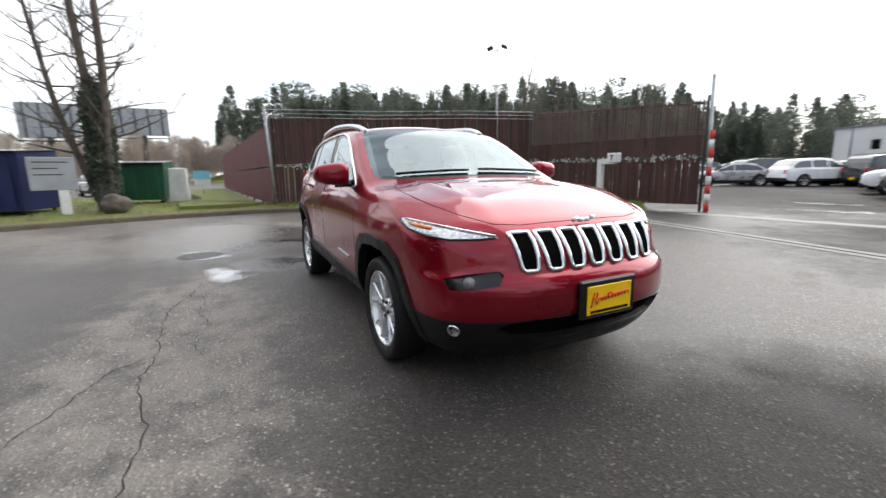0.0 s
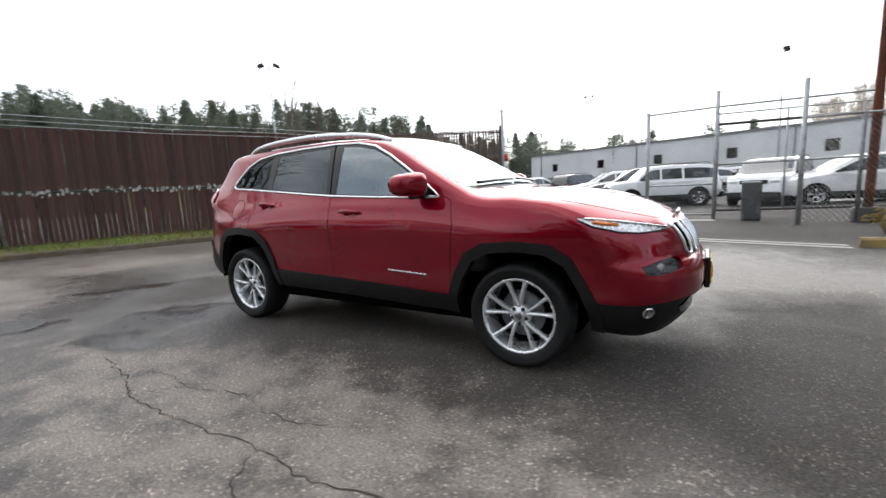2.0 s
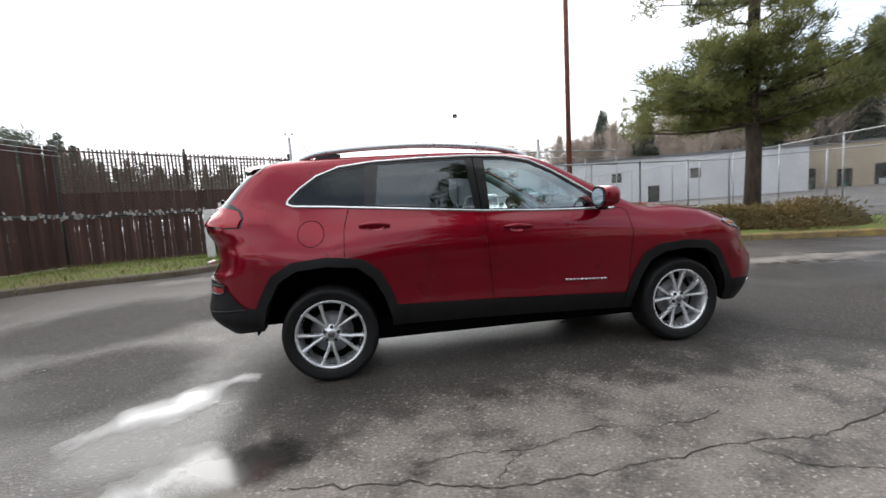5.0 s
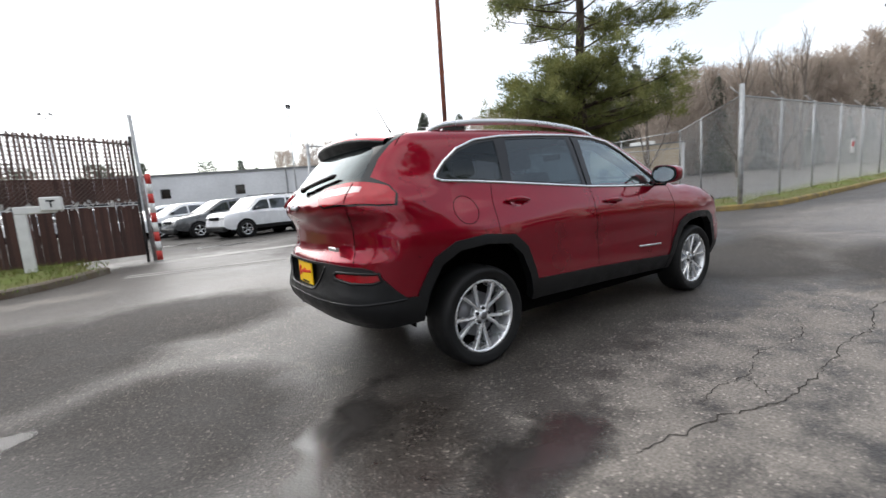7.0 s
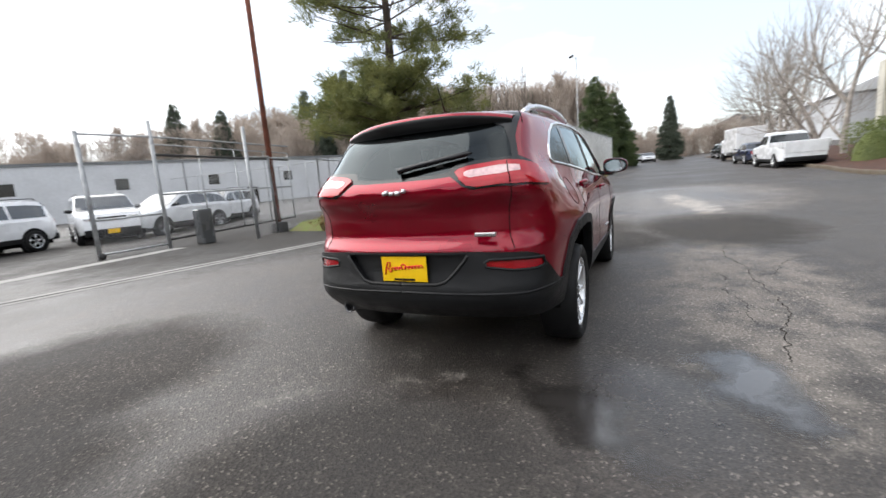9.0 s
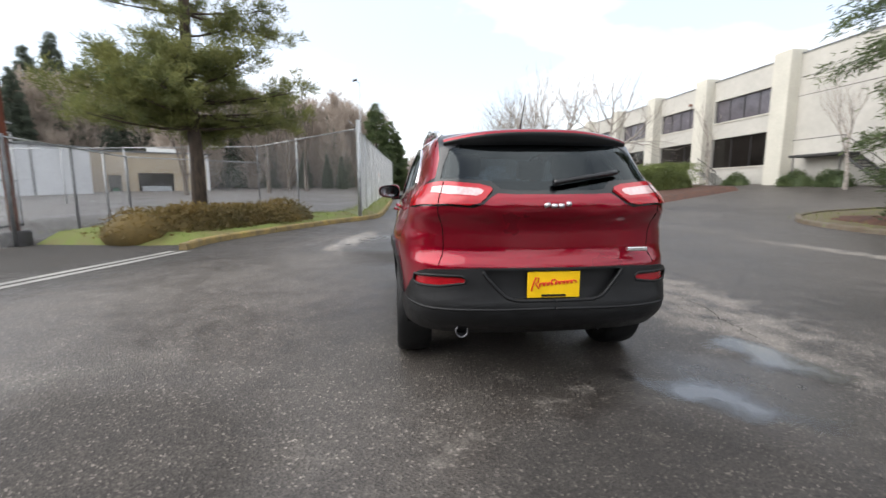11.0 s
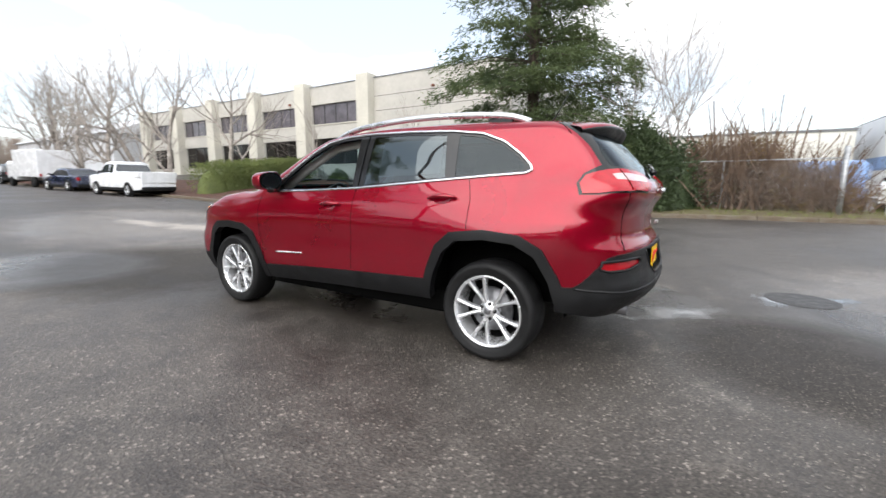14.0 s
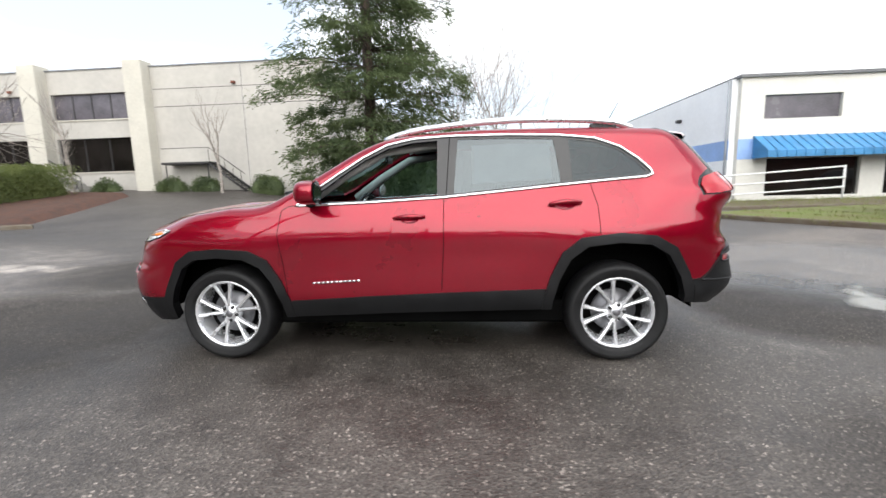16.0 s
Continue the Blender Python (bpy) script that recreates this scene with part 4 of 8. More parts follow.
def build_wheel(suv, x, y, z, spin):
    """A tyre on a bright ten-spoke alloy rim; the face looks along -y for the right side."""
    s = 1 if y > 0 else -1
    m = Matrix.Translation((x, y, z)) @ pose(0, 0, 0, 0, spin, 0 if s > 0 else 180)
    w = empty("wheel", m, "black tyre on a silver ten-spoke alloy rim")
    w.parent = suv
    tread = [(0.236, -0.20), (0.255, -0.215), (0.30, -0.218), (0.322, -0.205), (0.331, -0.180), (0.334, -0.12), (0.334, -0.06), (0.331, -0.02),
             (0.323, 0.008), (0.312, 0.019), (0.296, 0.025), (0.290, 0.022), (0.272, 0.020), (0.252, 0.012), (0.240, -0.002), (0.236, -0.03)]
    lathe("tyre", tread, M["rubber"], w, "black rubber tyre", 72)
    rim = lathe("rim", [(0.238, -0.20), (0.241, -0.01), (0.243, 0.004), (0.237, 0.008), (0.228, 0.003), (0.222, -0.012), (0.214, -0.05), (0.205, -0.15)], M["alloy"], w, "silver alloy rim", 72)
    lathe("brake_disc", [(0.0, -0.085), (0.148, -0.085), (0.150, -0.10), (0.0, -0.10)], M["steel"], w, "steel brake disc", 40)
    # added black disc stands in for the shade behind the spokes
    lathe("wheel_shade_disc", [(0.0, -0.13), (0.21, -0.13)], M["dark"], w, "", 40)
    lathe("hub", [(0.0, -0.012), (0.026, -0.012), (0.030, -0.019), (0.050, -0.021), (0.066, -0.030), (0.072, -0.07)], M["alloy"], rim, "silver hub", 40)
    lathe("hub_cap", [(0.0, -0.007), (0.023, -0.008), (0.026, -0.014)], M["steel"], rim, "satin centre cap", 28)
    for k in range(5):
        a0 = radians(90 + 72 * k)
        for d in (-1, 1):
            bm = bmesh.new()
            rings = []
            for rad, deg, y_, wd, dp in ((0.040, 6, -0.024, 0.0125, 0.035), (0.070, 8, -0.019, 0.0120, 0.034), (0.120, 11, -0.013, 0.0115, 0.032), (0.180, 14, -0.008, 0.0125, 0.036),
                                         (0.215, 15, -0.004, 0.0150, 0.042), (0.234, 15.4, -0.001, 0.021, 0.045)):
                ra = a0 + d * radians(deg)
                c_ = Vector((rad * math.cos(ra), y_, rad * math.sin(ra)))
                tang = Vector((-math.sin(ra), 0, math.cos(ra)))
                rings.append([bm.verts.new(c_ + tang * wd * u + Vector((0, v_, 0))) for u, v_ in ((-1, -dp), (-1, -0.010), (-0.72, -0.003), (0, 0), (0.72, -0.003), (1, -0.010), (1, -dp))])
            for r0, r1 in zip(rings, rings[1:]):
                for i in range(7):
                    bm.faces.new((r0[i], r0[(i + 1) % 7], r1[(i + 1) % 7], r1[i]))
            bmesh.ops.recalc_face_normals(bm, faces=bm.faces)
            part("spoke", bm, M["alloy"], rim, "", False)
        lathe("wheel_nut", [(0.0, 0.004), (0.008, 0.004), (0.012, 0.0), (0.012, -0.02)], M["gloss_black"], rim, "", 10,
              Matrix.Translation((0.050 * math.cos(a0 + radians(36)), -0.014, 0.050 * math.sin(a0 + radians(36)))))
    return w


suv_ob = build_suv()
for wx, wy, spin in ((1.35, 0.865, 8), (-1.35, 0.865, 22), (1.35, -0.865, 3), (-1.35, -0.865, 31)):
    build_wheel(suv_ob, wx, wy, 0.333, spin)


# ---- ground ----
def asphalt_material():
    """Wet worn asphalt: stones, damp sheen, and dry pale worn stretches with their own shapes."""
    m = bpy.data.materials.new("wet_asphalt")
    m.use_nodes = True
    n, l = m.node_tree.nodes, m.node_tree.links
    b = n["Principled BSDF"]
    co = n.new("ShaderNodeTexCoord")
    pos = co.outputs["Object"]

    def noise_tex(scale, detail=4.0, rough=0.55):
        t = n.new("ShaderNodeTexNoise")
        t.inputs["Scale"].default_value, t.inputs["Detail"].default_value, t.inputs["Roughness"].default_value = scale, detail, rough
        l.new(pos, t.inputs["Vector"])
        return t.outputs["Fac"]

    def remap(v, a, b_, c=0.0, d=1.0):
        r = n.new("ShaderNodeMapRange")
        r.inputs["From Min"].default_value, r.inputs["From Max"].default_value = a, b_
        r.inputs["To Min"].default_value, r.inputs["To Max"].default_value = c, d
        l.new(v, r.inputs["Value"])
        return r.outputs["Result"]

    def calc(op, a, b_):
        r = n.new("ShaderNodeMath")
        r.operation = op
        for i, v in enumerate((a, b_)):
            if isinstance(v, (int, float)):
                r.inputs[i].default_value = v
            else:
                l.new(v, r.inputs[i])
        return r.outputs[0]

    blot, broad, grain = noise_tex(3.2, 6, 0.65), noise_tex(0.35, 5), noise_tex(70, 3)
    ragged = calc("ADD", calc("MULTIPLY", blot, 0.45), calc("MULTIPLY", noise_tex(0.9, 6, 0.62), 0.55))
    def patches(spots, outer, inner):
        got = None
        for cx, cy, rx, ry, deg in spots:
            mp = n.new("ShaderNodeMapping")
            mp.vector_type = "TEXTURE"
            mp.inputs["Location"].default_value, mp.inputs["Rotation"].default_value, mp.inputs["Scale"].default_value = (cx, cy, 0), (0, 0, radians(deg)), (rx, ry, 50)
            l.new(pos, mp.inputs["Vector"])
            ln = n.new("ShaderNodeVectorMath")
            ln.operation = "LENGTH"
            l.new(mp.outputs["Vector"], ln.inputs[0])
            s = remap(ln.outputs["Value"], outer, inner)
            got = s if got is None else calc("MAXIMUM", got, s)
        return got

    worn = patches(((0.3, -2.1, 2.9, 0.95, 0), (-4.6, 5.3, 1.1, 0.4, 10), (5.6, 1.9, 2.2, 0.4, -12),
                    (8.5, -2.2, 3.0, 0.5, 8), (2.0, -7.6, 3.0, 0.35, 5)), 1.25, 0.55)
    scuffed = calc("MULTIPLY", patches(((-2.20, -0.15, 0.50, 0.45, 20), (-2.55, 0.85, 0.55, 0.40, 60)), 1.3, 0.2), remap(blot, 0.42, 0.66, 0.0, 0.8))
    worn = calc("MAXIMUM", worn, scuffed)
    # soaked ground near the puddles; second ellipse paints the shade under the car
    soaked_shaded = patches(((-2.2, -1.3, 0.6, 0.45, 40), (-0.1, 0.15, 1.7, 0.62, 0)), 1.25, 0.6)
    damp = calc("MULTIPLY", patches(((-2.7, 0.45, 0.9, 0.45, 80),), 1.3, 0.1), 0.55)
    film = remap(calc("ADD", patches(((-5.6, -2.2, 3.0, 2.9, 10), (-8.0, 1.0, 2.6, 3.2, 0), (10.0, -2.0, 5.5, 3.2, -10), (5.0, 1.2, 1.6, 1.3, 0)), 1.2, 0.45), calc("MULTIPLY", ragged, 0.9)), 0.72, 1.18)
    soaked_shaded = calc("MAXIMUM", soaked_shaded, damp)
    # base colour lifted in these patches to imitate bright sky sheen on wet ground
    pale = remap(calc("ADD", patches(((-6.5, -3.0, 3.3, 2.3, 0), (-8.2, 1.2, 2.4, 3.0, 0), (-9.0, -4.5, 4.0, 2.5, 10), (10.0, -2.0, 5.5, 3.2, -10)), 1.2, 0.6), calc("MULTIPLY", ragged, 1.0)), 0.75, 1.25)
    # stretches with darker colour and higher roughness
    dark_rough = remap(calc("ADD", patches(((-4.2, 1.9, 1.3, 1.6, 0), (4.2, -2.4, 2.0, 1.3, 0), (4.0, 0.4, 2.0, 1.6, 0), (3.0, -0.6, 1.2, 1.1, 0), (-3.3, -0.3, 0.9, 1.0, 0), (7.0, 9.0, 8.0, 6.0, 0), (-4.0, 21.0, 11.0, 11.0, 0), (-3.0, 2.5, 1.4, 1.2, 0)), 1.3, 0.5), calc("MULTIPLY", ragged, 1.1)), 0.80, 1.30)
    gravelly = remap(calc("ADD", patches(((0.3, 3.3, 5.0, 2.1, 0), (4.5, 2.5, 2.5, 1.2, -10)), 1.2, 0.5), calc("MULTIPLY", ragged, 1.1)), 0.80, 1.30)
    soaked_shaded = remap(calc("ADD", soaked_shaded, calc("MULTIPLY", blot, 1.2)), 0.95, 1.45)
    worn = remap(calc("ADD", calc("MULTIPLY", worn, 0.85), calc("MULTIPLY", blot, 2.4)), 1.62, 2.25)
    vor = n.new("ShaderNodeTexVoronoi")
    vor.inputs["Scale"].default_value = 88
    l.new(pos, vor.inputs["Vector"])
    tone = n.new("ShaderNodeSeparateColor")
    l.new(vor.outputs["Color"], tone.inputs["Color"])
    speck = calc("ADD", remap(tone.outputs["Red"], 0.91, 1.0, 0.0, 2.7), remap(tone.outputs["Green"], 0.0, 1.0, -0.38, 0.38))
    stone = calc("ADD", calc("MULTIPLY", speck, remap(worn, 0, 1, 1.0, 0.25)), 1.0)
    wet, dry = n.new("ShaderNodeMix"), n.new("ShaderNodeMix")
    wet.data_type = dry.data_type = "RGBA"
    wet.inputs["A"].default_value, wet.inputs["B"].default_value = (0.031, 0.0260, 0.0225, 1), (0.074, 0.065, 0.057, 1)
    l.new(remap(calc("ADD", calc("MULTIPLY", blot, 0.5), calc("MULTIPLY", broad, 0.6)), 0.44, 0.67), wet.inputs["Factor"])
    l.new(wet.outputs["Result"], dry.inputs["A"])
    dry.inputs["B"].default_value = (0.185, 0.165, 0.145, 1)
    l.new(worn, dry.inputs["Factor"])
    hs = n.new("ShaderNodeHueSaturation")
    l.new(dry.outputs["Result"], hs.inputs["Color"])
    l.new(calc("MULTIPLY", calc("MULTIPLY", stone, remap(grain, 0.3, 0.7, 0.62, 1.38)), calc("MULTIPLY", remap(soaked_shaded, 0, 1, 1.0, 0.80), calc("MULTIPLY", remap(gravelly, 0, 1, 1.0, 1.4), calc("MULTIPLY", remap(pale, 0, 1, 1.0, 2.3), remap(dark_rough, 0, 1, 1.0, 0.55))))), hs.inputs["Value"])
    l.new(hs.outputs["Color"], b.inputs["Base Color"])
    sheen = remap(calc("ADD", calc("MULTIPLY", broad, 0.7), calc("MULTIPLY", blot, 0.4)), 0.38, 0.70, 0.38, 0.62)
    bump = n.new("ShaderNodeBump")
    l.new(calc("MULTIPLY", calc("MULTIPLY", calc("ADD", sheen, calc("MULTIPLY", worn, 0.22)), calc("ADD", remap(soaked_shaded, 0, 1, 1.0, 0.6), calc("ADD", calc("MULTIPLY", dark_rough, 0.7), calc("MULTIPLY", pale, 0.4)))), remap(film, 0, 1, 1.0, 0.52)), b.inputs["Roughness"])
    l.new(calc("MULTIPLY", remap(soaked_shaded, 0, 1, 0.5, 0.2), remap(film, 0, 1, 1.0, 0.65)), bump.inputs["Strength"])
    b.inputs["Specular IOR Level"].default_value = 0.5
    bump.inputs["Distance"].default_value = 0.006
    l.new(calc("ADD", vor.outputs["Distance"], calc("MULTIPLY", grain, 0.8)), bump.inputs["Height"])
    l.new(bump.outputs["Normal"], b.inputs["Normal"])
    return m


M["asphalt"] = asphalt_material()
def puddle_material():
    """Still water whose film thins out to a ragged edge."""
    m = bpy.data.materials.new("puddle_water")
    m.use_nodes = True
    n, l = m.node_tree.nodes, m.node_tree.links
    b, out = n["Principled BSDF"], n["Material Output"]
    b.inputs["Base Color"].default_value, b.inputs["Roughness"].default_value = (0.030, 0.027, 0.025, 1), 0.20
    b.inputs["Coat Weight"].default_value, b.inputs["Coat Roughness"].default_value = 1.0, 0.16
    co, ln, ns, ns2, mr = n.new("ShaderNodeTexCoord"), n.new("ShaderNodeVectorMath"), n.new("ShaderNodeTexNoise"), n.new("ShaderNodeMath"), n.new("ShaderNodeMapRange")
    ln.operation = "LENGTH"
    l.new(co.outputs["Object"], ln.inputs[0])
    ns.inputs["Scale"].default_value, ns.inputs["Detail"].default_value = 3.0, 6
    geo = n.new("ShaderNodeNewGeometry")
    l.new(geo.outputs["Position"], ns.inputs["Vector"])
    ns2.operation = "MULTIPLY_ADD"
    ns2.inputs[1].default_value = 2.8
    l.new(ns.outputs["Fac"], ns2.inputs[0])
    l.new(ln.outputs["Value"], ns2.inputs[2])
    mr.inputs["From Min"].default_value, mr.inputs["From Max"].default_value = 2.50, 1.70
    l.new(ns2.outputs[0], mr.inputs["Value"])
    tr, mx = n.new("ShaderNodeBsdfTransparent"), n.new("ShaderNodeMixShader")
    l.new(mr.outputs["Result"], mx.inputs["Fac"])
    l.new(tr.outputs["BSDF"], mx.inputs[1])
    l.new(b.outputs["BSDF"], mx.inputs[2])
    l.new(mx.outputs["Shader"], out.inputs["Surface"])
    return m


M["water"] = puddle_material()
M["iron"] = material("wet_cast_iron", (0.045, 0.043, 0.042), 0.5, 0.2, 0.3, 14, bump=0.6, bump_scale=60)
M["crack"] = material("crack_dirt", (0.042, 0.036, 0.030), 0.95, 0, 0.3, 25)
M["grass"] = material("grass_turf", (0.135, 0.190, 0.036), 0.9, 0, 0.3, 1.4, second=(0.135, 0.105, 0.040), bump=0.8, bump_scale=60, fine=40)
M["weeds"] = material("yellowed_weeds", (0.115, 0.105, 0.048), 0.9, 0, 0.3, 1.2, second=(0.090, 0.065, 0.042), bump=0.8, bump_scale=60, fine=40)
M["blade"] = material("grass_blade", (0.15, 0.23, 0.04), 0.8, 0, 0.3, 2.5, second=(0.16, 0.13, 0.04))
M["mulch"] = material("bark_mulch", (0.085, 0.038, 0.024), 0.95, 0, 0.35, 4, bump=1.0, bump_scale=45)
M["kerb"] = material("wet_concrete_kerb", (0.15, 0.13, 0.10), 0.75, 0, 0.3, 3, second=(0.085, 0.055, 0.030), bump=0.4, bump_scale=40)
M["kerb_yellow"] = material("faded_yellow_kerb", (0.33, 0.235, 0.075), 0.8, 0, 0.3, 4, second=(0.12, 0.09, 0.05), bump=0.4, bump_scale=40)
M["concrete"] = material("pale_concrete", (0.30, 0.29, 0.27), 0.7, 0, 0.2, 1.2, bump=0.3, bump_scale=30)


def height(x, y):
    up = np.clip((x - 5) / 10, 0, 1)
    rise = np.clip(-9 - np.asarray(y, float), 0, 16)
    return 0.022 * np.clip(np.minimum(x, 120) - 4, 0, None) + 0.075 * rise * up * up * (3 - 2 * up)


def build_ground():
    gx = np.concatenate([-np.geomspace(1500, 30, 14), np.linspace(-28, 50, 79), np.geomspace(52, 1500, 16)])
    gy = np.concatenate([-np.geomspace(1500, 52, 16), np.linspace(-50, 40, 91), np.geomspace(42, 1500, 16)])
    V = [(x, y, float(height(x, y))) for x in gx for y in gy]
    k = len(gy)
    F = [(i * k + j, (i + 1) * k + j, (i + 1) * k + j + 1, i * k + j + 1) for i in range(len(gx) - 1) for j in range(k - 1)]
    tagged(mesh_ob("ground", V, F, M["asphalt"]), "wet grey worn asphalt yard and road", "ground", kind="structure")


build_ground()
rng = np.random.default_rng(7)


def blob(name, cx, cy, rx, ry, deg, z, mat, label, seed, category="puddle"):
    V, F = [(0, 0, 0)], []
    for a in np.linspace(0, 2 * math.pi, 73)[:-1]:
        V.append((1.3 * math.cos(a), 1.3 * math.sin(a), 0))
    F = [(0, i, i % 72 + 1) for i in range(1, 73)]
    ob = mesh_ob(name, V, F, mat, None, "", False)
    ob.matrix_basis = pose(cx, cy, z, 0, 0, deg) @ Matrix.Diagonal((rx, ry, 1, 1))
    return tagged(ob, label, category, kind="structure")


blob("puddle", -2.38, -1.0, 0.52, 0.20, 48, 0.0035, M["water"], "shallow rain puddle on the asphalt", 3)
blob("puddle", -1.85, -1.77, 0.40, 0.25, 15, 0.0035, M["water"], "small rain puddle on the asphalt", 5)
blob("puddle", -3.40, -2.08, 0.46, 0.24, 30, 0.0035, M["water"], "shallow rain puddle round a manhole", 8)
blob("puddle", -4.2, -0.6, 0.8, 0.16, 60, 0.0035, M["water"], "thin rain puddle on the asphalt", 9)
blob("puddle", -1.2, 12.4, 1.3, 0.28, 5, 0.0035, M["water"], "rain puddle in the car lot", 11)
blob("puddle", -2.6, 15.0, 1.2, 0.3, -5, 0.0035, M["water"], "rain puddle in the car lot", 12)
lathe("manhole_cover", [(0.0, 0.006), (0.27, 0.006), (0.30, 0.004), (0.31, 0.0)], M["iron"], None, "", 40, Matrix.Translation((-3.42, -2.12, 0.002)), "z")
tagged(bpy.data.objects["manhole_cover"], "round dark iron manhole cover in the asphalt", "manhole", kind="structure")


def crack(points, width, seed):
    r = np.random.default_rng(seed)
    pts = spline([(*p, 0) for p in points], 9)
    V, F = [], []
    for i, p in enumerate(pts):
        d = (pts[min(i + 1, len(pts) - 1)] - pts[max(i - 1, 0)]).normalized()
        nrm = Vector((-d.y, d.x, 0))
        off, w = r.normal(0, 0.011), 0.36 * width * r.uniform(0.3, 1.4) * min(1, (i + 1) / 4, (len(pts) - i) / 4)
        V += [tuple(p + nrm * (off + w / 2) + Vector((0, 0, 0.003))), tuple(p + nrm * (off - w / 2) + Vector((0, 0, 0.003)))]
    F = [(2 * i, 2 * i + 1, 2 * i + 3, 2 * i + 2) for i in range(len(pts) - 1)]
    tagged(mesh_ob("crack", V, F, M["crack"], None, "", False), "dark dirt-filled crack in the worn asphalt", "crack", "cracks in the asphalt", "structure")


crack([(-1.5, -2.02), (-1.35, -2.03), (-0.9, -2.12), (-0.6, -2.22), (-0.3, -2.24), (0.1, -2.23), (0.6, -2.20), (1.0, -2.24), (1.6, -2.13), (2.2, -2.20), (2.9, -2.45), (3.4, -2.9)], 0.022, 1)
crack([(-0.9, -2.0), (-0.65, -1.96), (-0.39, -2.0), (0.0, -1.92), (0.5, -1.98), (0.9, -1.86)], 0.014, 2)
crack([(-0.61, -2.22), (-0.5, -2.1), (-0.39, -2.0)], 0.014, 3)
crack([(0.6, -2.2), (0.75, -2.42), (1.1, -2.55), (1.5, -2.75), (1.7, -3.1)], 0.016, 4)
crack([(2.6, 0.3), (3.1, 0.6), (3.7, 0.55), (4.3, 0.9), (5.2, 1.0)], 0.010, 6)
# trench drain across the gateway and the pale concrete strip behind it
for (a, b, w, z, mat, nm, lab) in (((-3.7, 7.05), (4.4, 5.15), 0.05, 0.004, M["crack"], "trench_drain", "dark slot drain across the gateway"),
                                   ((-3.72, 6.93), (4.38, 5.03), 0.07, 0.005, M["concrete"], "drain_edge", "pale concrete edge of the slot drain"),
                                   ((-3.68, 7.17), (4.42, 5.27), 0.07, 0.005, M["concrete"], "drain_edge", "pale concrete edge of the slot drain"),
                                   ((-3.2, 9.1), (2.6, 9.7), 0.22, 0.005, M["concrete"], "gate_track", "pale wet concrete gate track strip")):
    d = (Vector((*b, 0)) - Vector((*a, 0))).normalized()
    n_ = Vector((-d.y, d.x, 0)) * w
    V = []
    for i in range(15):
        p = Vector((*a, z)).lerp(Vector((*b, z)), i / 14) + n_ * float(rng.normal(0, 0.08))
        V += [tuple(p + n_), tuple(p - n_)]
    tagged(mesh_ob(nm, V, [(2 * i, 2 * i + 1, 2 * i + 3, 2 * i + 2) for i in range(14)], mat, None, "", False), lab, "drain", kind="structure")


def kerb_run(points, mat, label, inner, turf, turf_label, width=0.16, high=0.14, cover=None):
    """A kerb of separate stones along a curve, with a bank behind it that reaches the inner line."""
    pts = spline([(*p, 0) for p in points], 6)
    pts = [Vector((p.x, p.y, float(height(p.x, p.y)))) for p in pts]
    run = [0.0]
    for a, b in zip(pts, pts[1:]):
        run.append(run[-1] + (b - a).length)

    def at(s):
        s = min(max(s, 0), run[-1])
        i = min(int(np.searchsorted(run, s)), len(run) - 1)
        i = max(i, 1)
        return pts[i - 1].lerp(pts[i], (s - run[i - 1]) / max(run[i] - run[i - 1], 1e-6))
    root = empty("kerb", None, label, "kerb", kind="structure")
    s = 0.0
    while s < run[-1] - 0.2:
        e = min(s + 1.5, run[-1])
        V = []
        for t in np.linspace(s + 0.006, e - 0.006, 6):
            p, d = at(t), (at(t + 0.05) - at(t - 0.05)).normalized()
            n = Vector((-d.y, d.x, 0))
            jig = float(rng.normal(0, 0.004))
            for u, z in ((0, -0.03), (0.012, high - 0.03), (0.045, high), (width, high), (width, -0.03)):
                V.append(tuple(p + n * (u + jig) + Vector((0, 0, z + jig))))
        F = [(i * 5 + j, i * 5 + j + 1, (i + 1) * 5 + j + 1, (i + 1) * 5 + j) for i in range(5) for j in range(4)]
        F += [(0, 1, 2, 3, 4), (29, 28, 27, 26, 25)]
        mesh_ob("kerbstone", V, F, mat, root, "", False)
        s = e
    ip = spline([(*p, 0) for p in inner], 6)
    irun = [0.0]
    for a, b in zip(ip, ip[1:]):
        irun.append(irun[-1] + (b - a).length)
    V, n_a, n_c = [], 60, 14
    for i in range(n_a):
        f = i / (n_a - 1)
        p, d = at(f * run[-1]), (at(f * run[-1] + 0.05) - at(f * run[-1] - 0.05)).normalized()
        n = Vector((-d.y, d.x, 0))
        k = max(1, min(int(np.searchsorted(irun, f * irun[-1])), len(irun) - 1))
        q = ip[k - 1].lerp(ip[k], (f * irun[-1] - irun[k - 1]) / max(irun[k] - irun[k - 1], 1e-6))
        a = p + n * width * 0.9
        for j in range(n_c):
            g = j / (n_c - 1)
            w = a.lerp(Vector((q.x, q.y, float(height(q.x, q.y)))), g)
            w.z = float(height(w.x, w.y)) + high - 0.012 + 0.10 * min(1, g * 3) + 0.05 * noise.noise((w.x * 0.8, w.y * 0.8, 1.3)) * min(1, 4 * g) - (0.03 if g == 0 else 0) - (0.5 if i in (0, n_a - 1) else 0)
            V.append(tuple(w))
    F = [(i * n_c + j, (i + 1) * n_c + j, (i + 1) * n_c + j + 1, i * n_c + j + 1) for i in range(n_a - 1) for j in range(n_c - 1)]
    tagged(mesh_ob("verge", V, F, turf), turf_label, "verge", kind="structure")
    return V, n_a, n_c


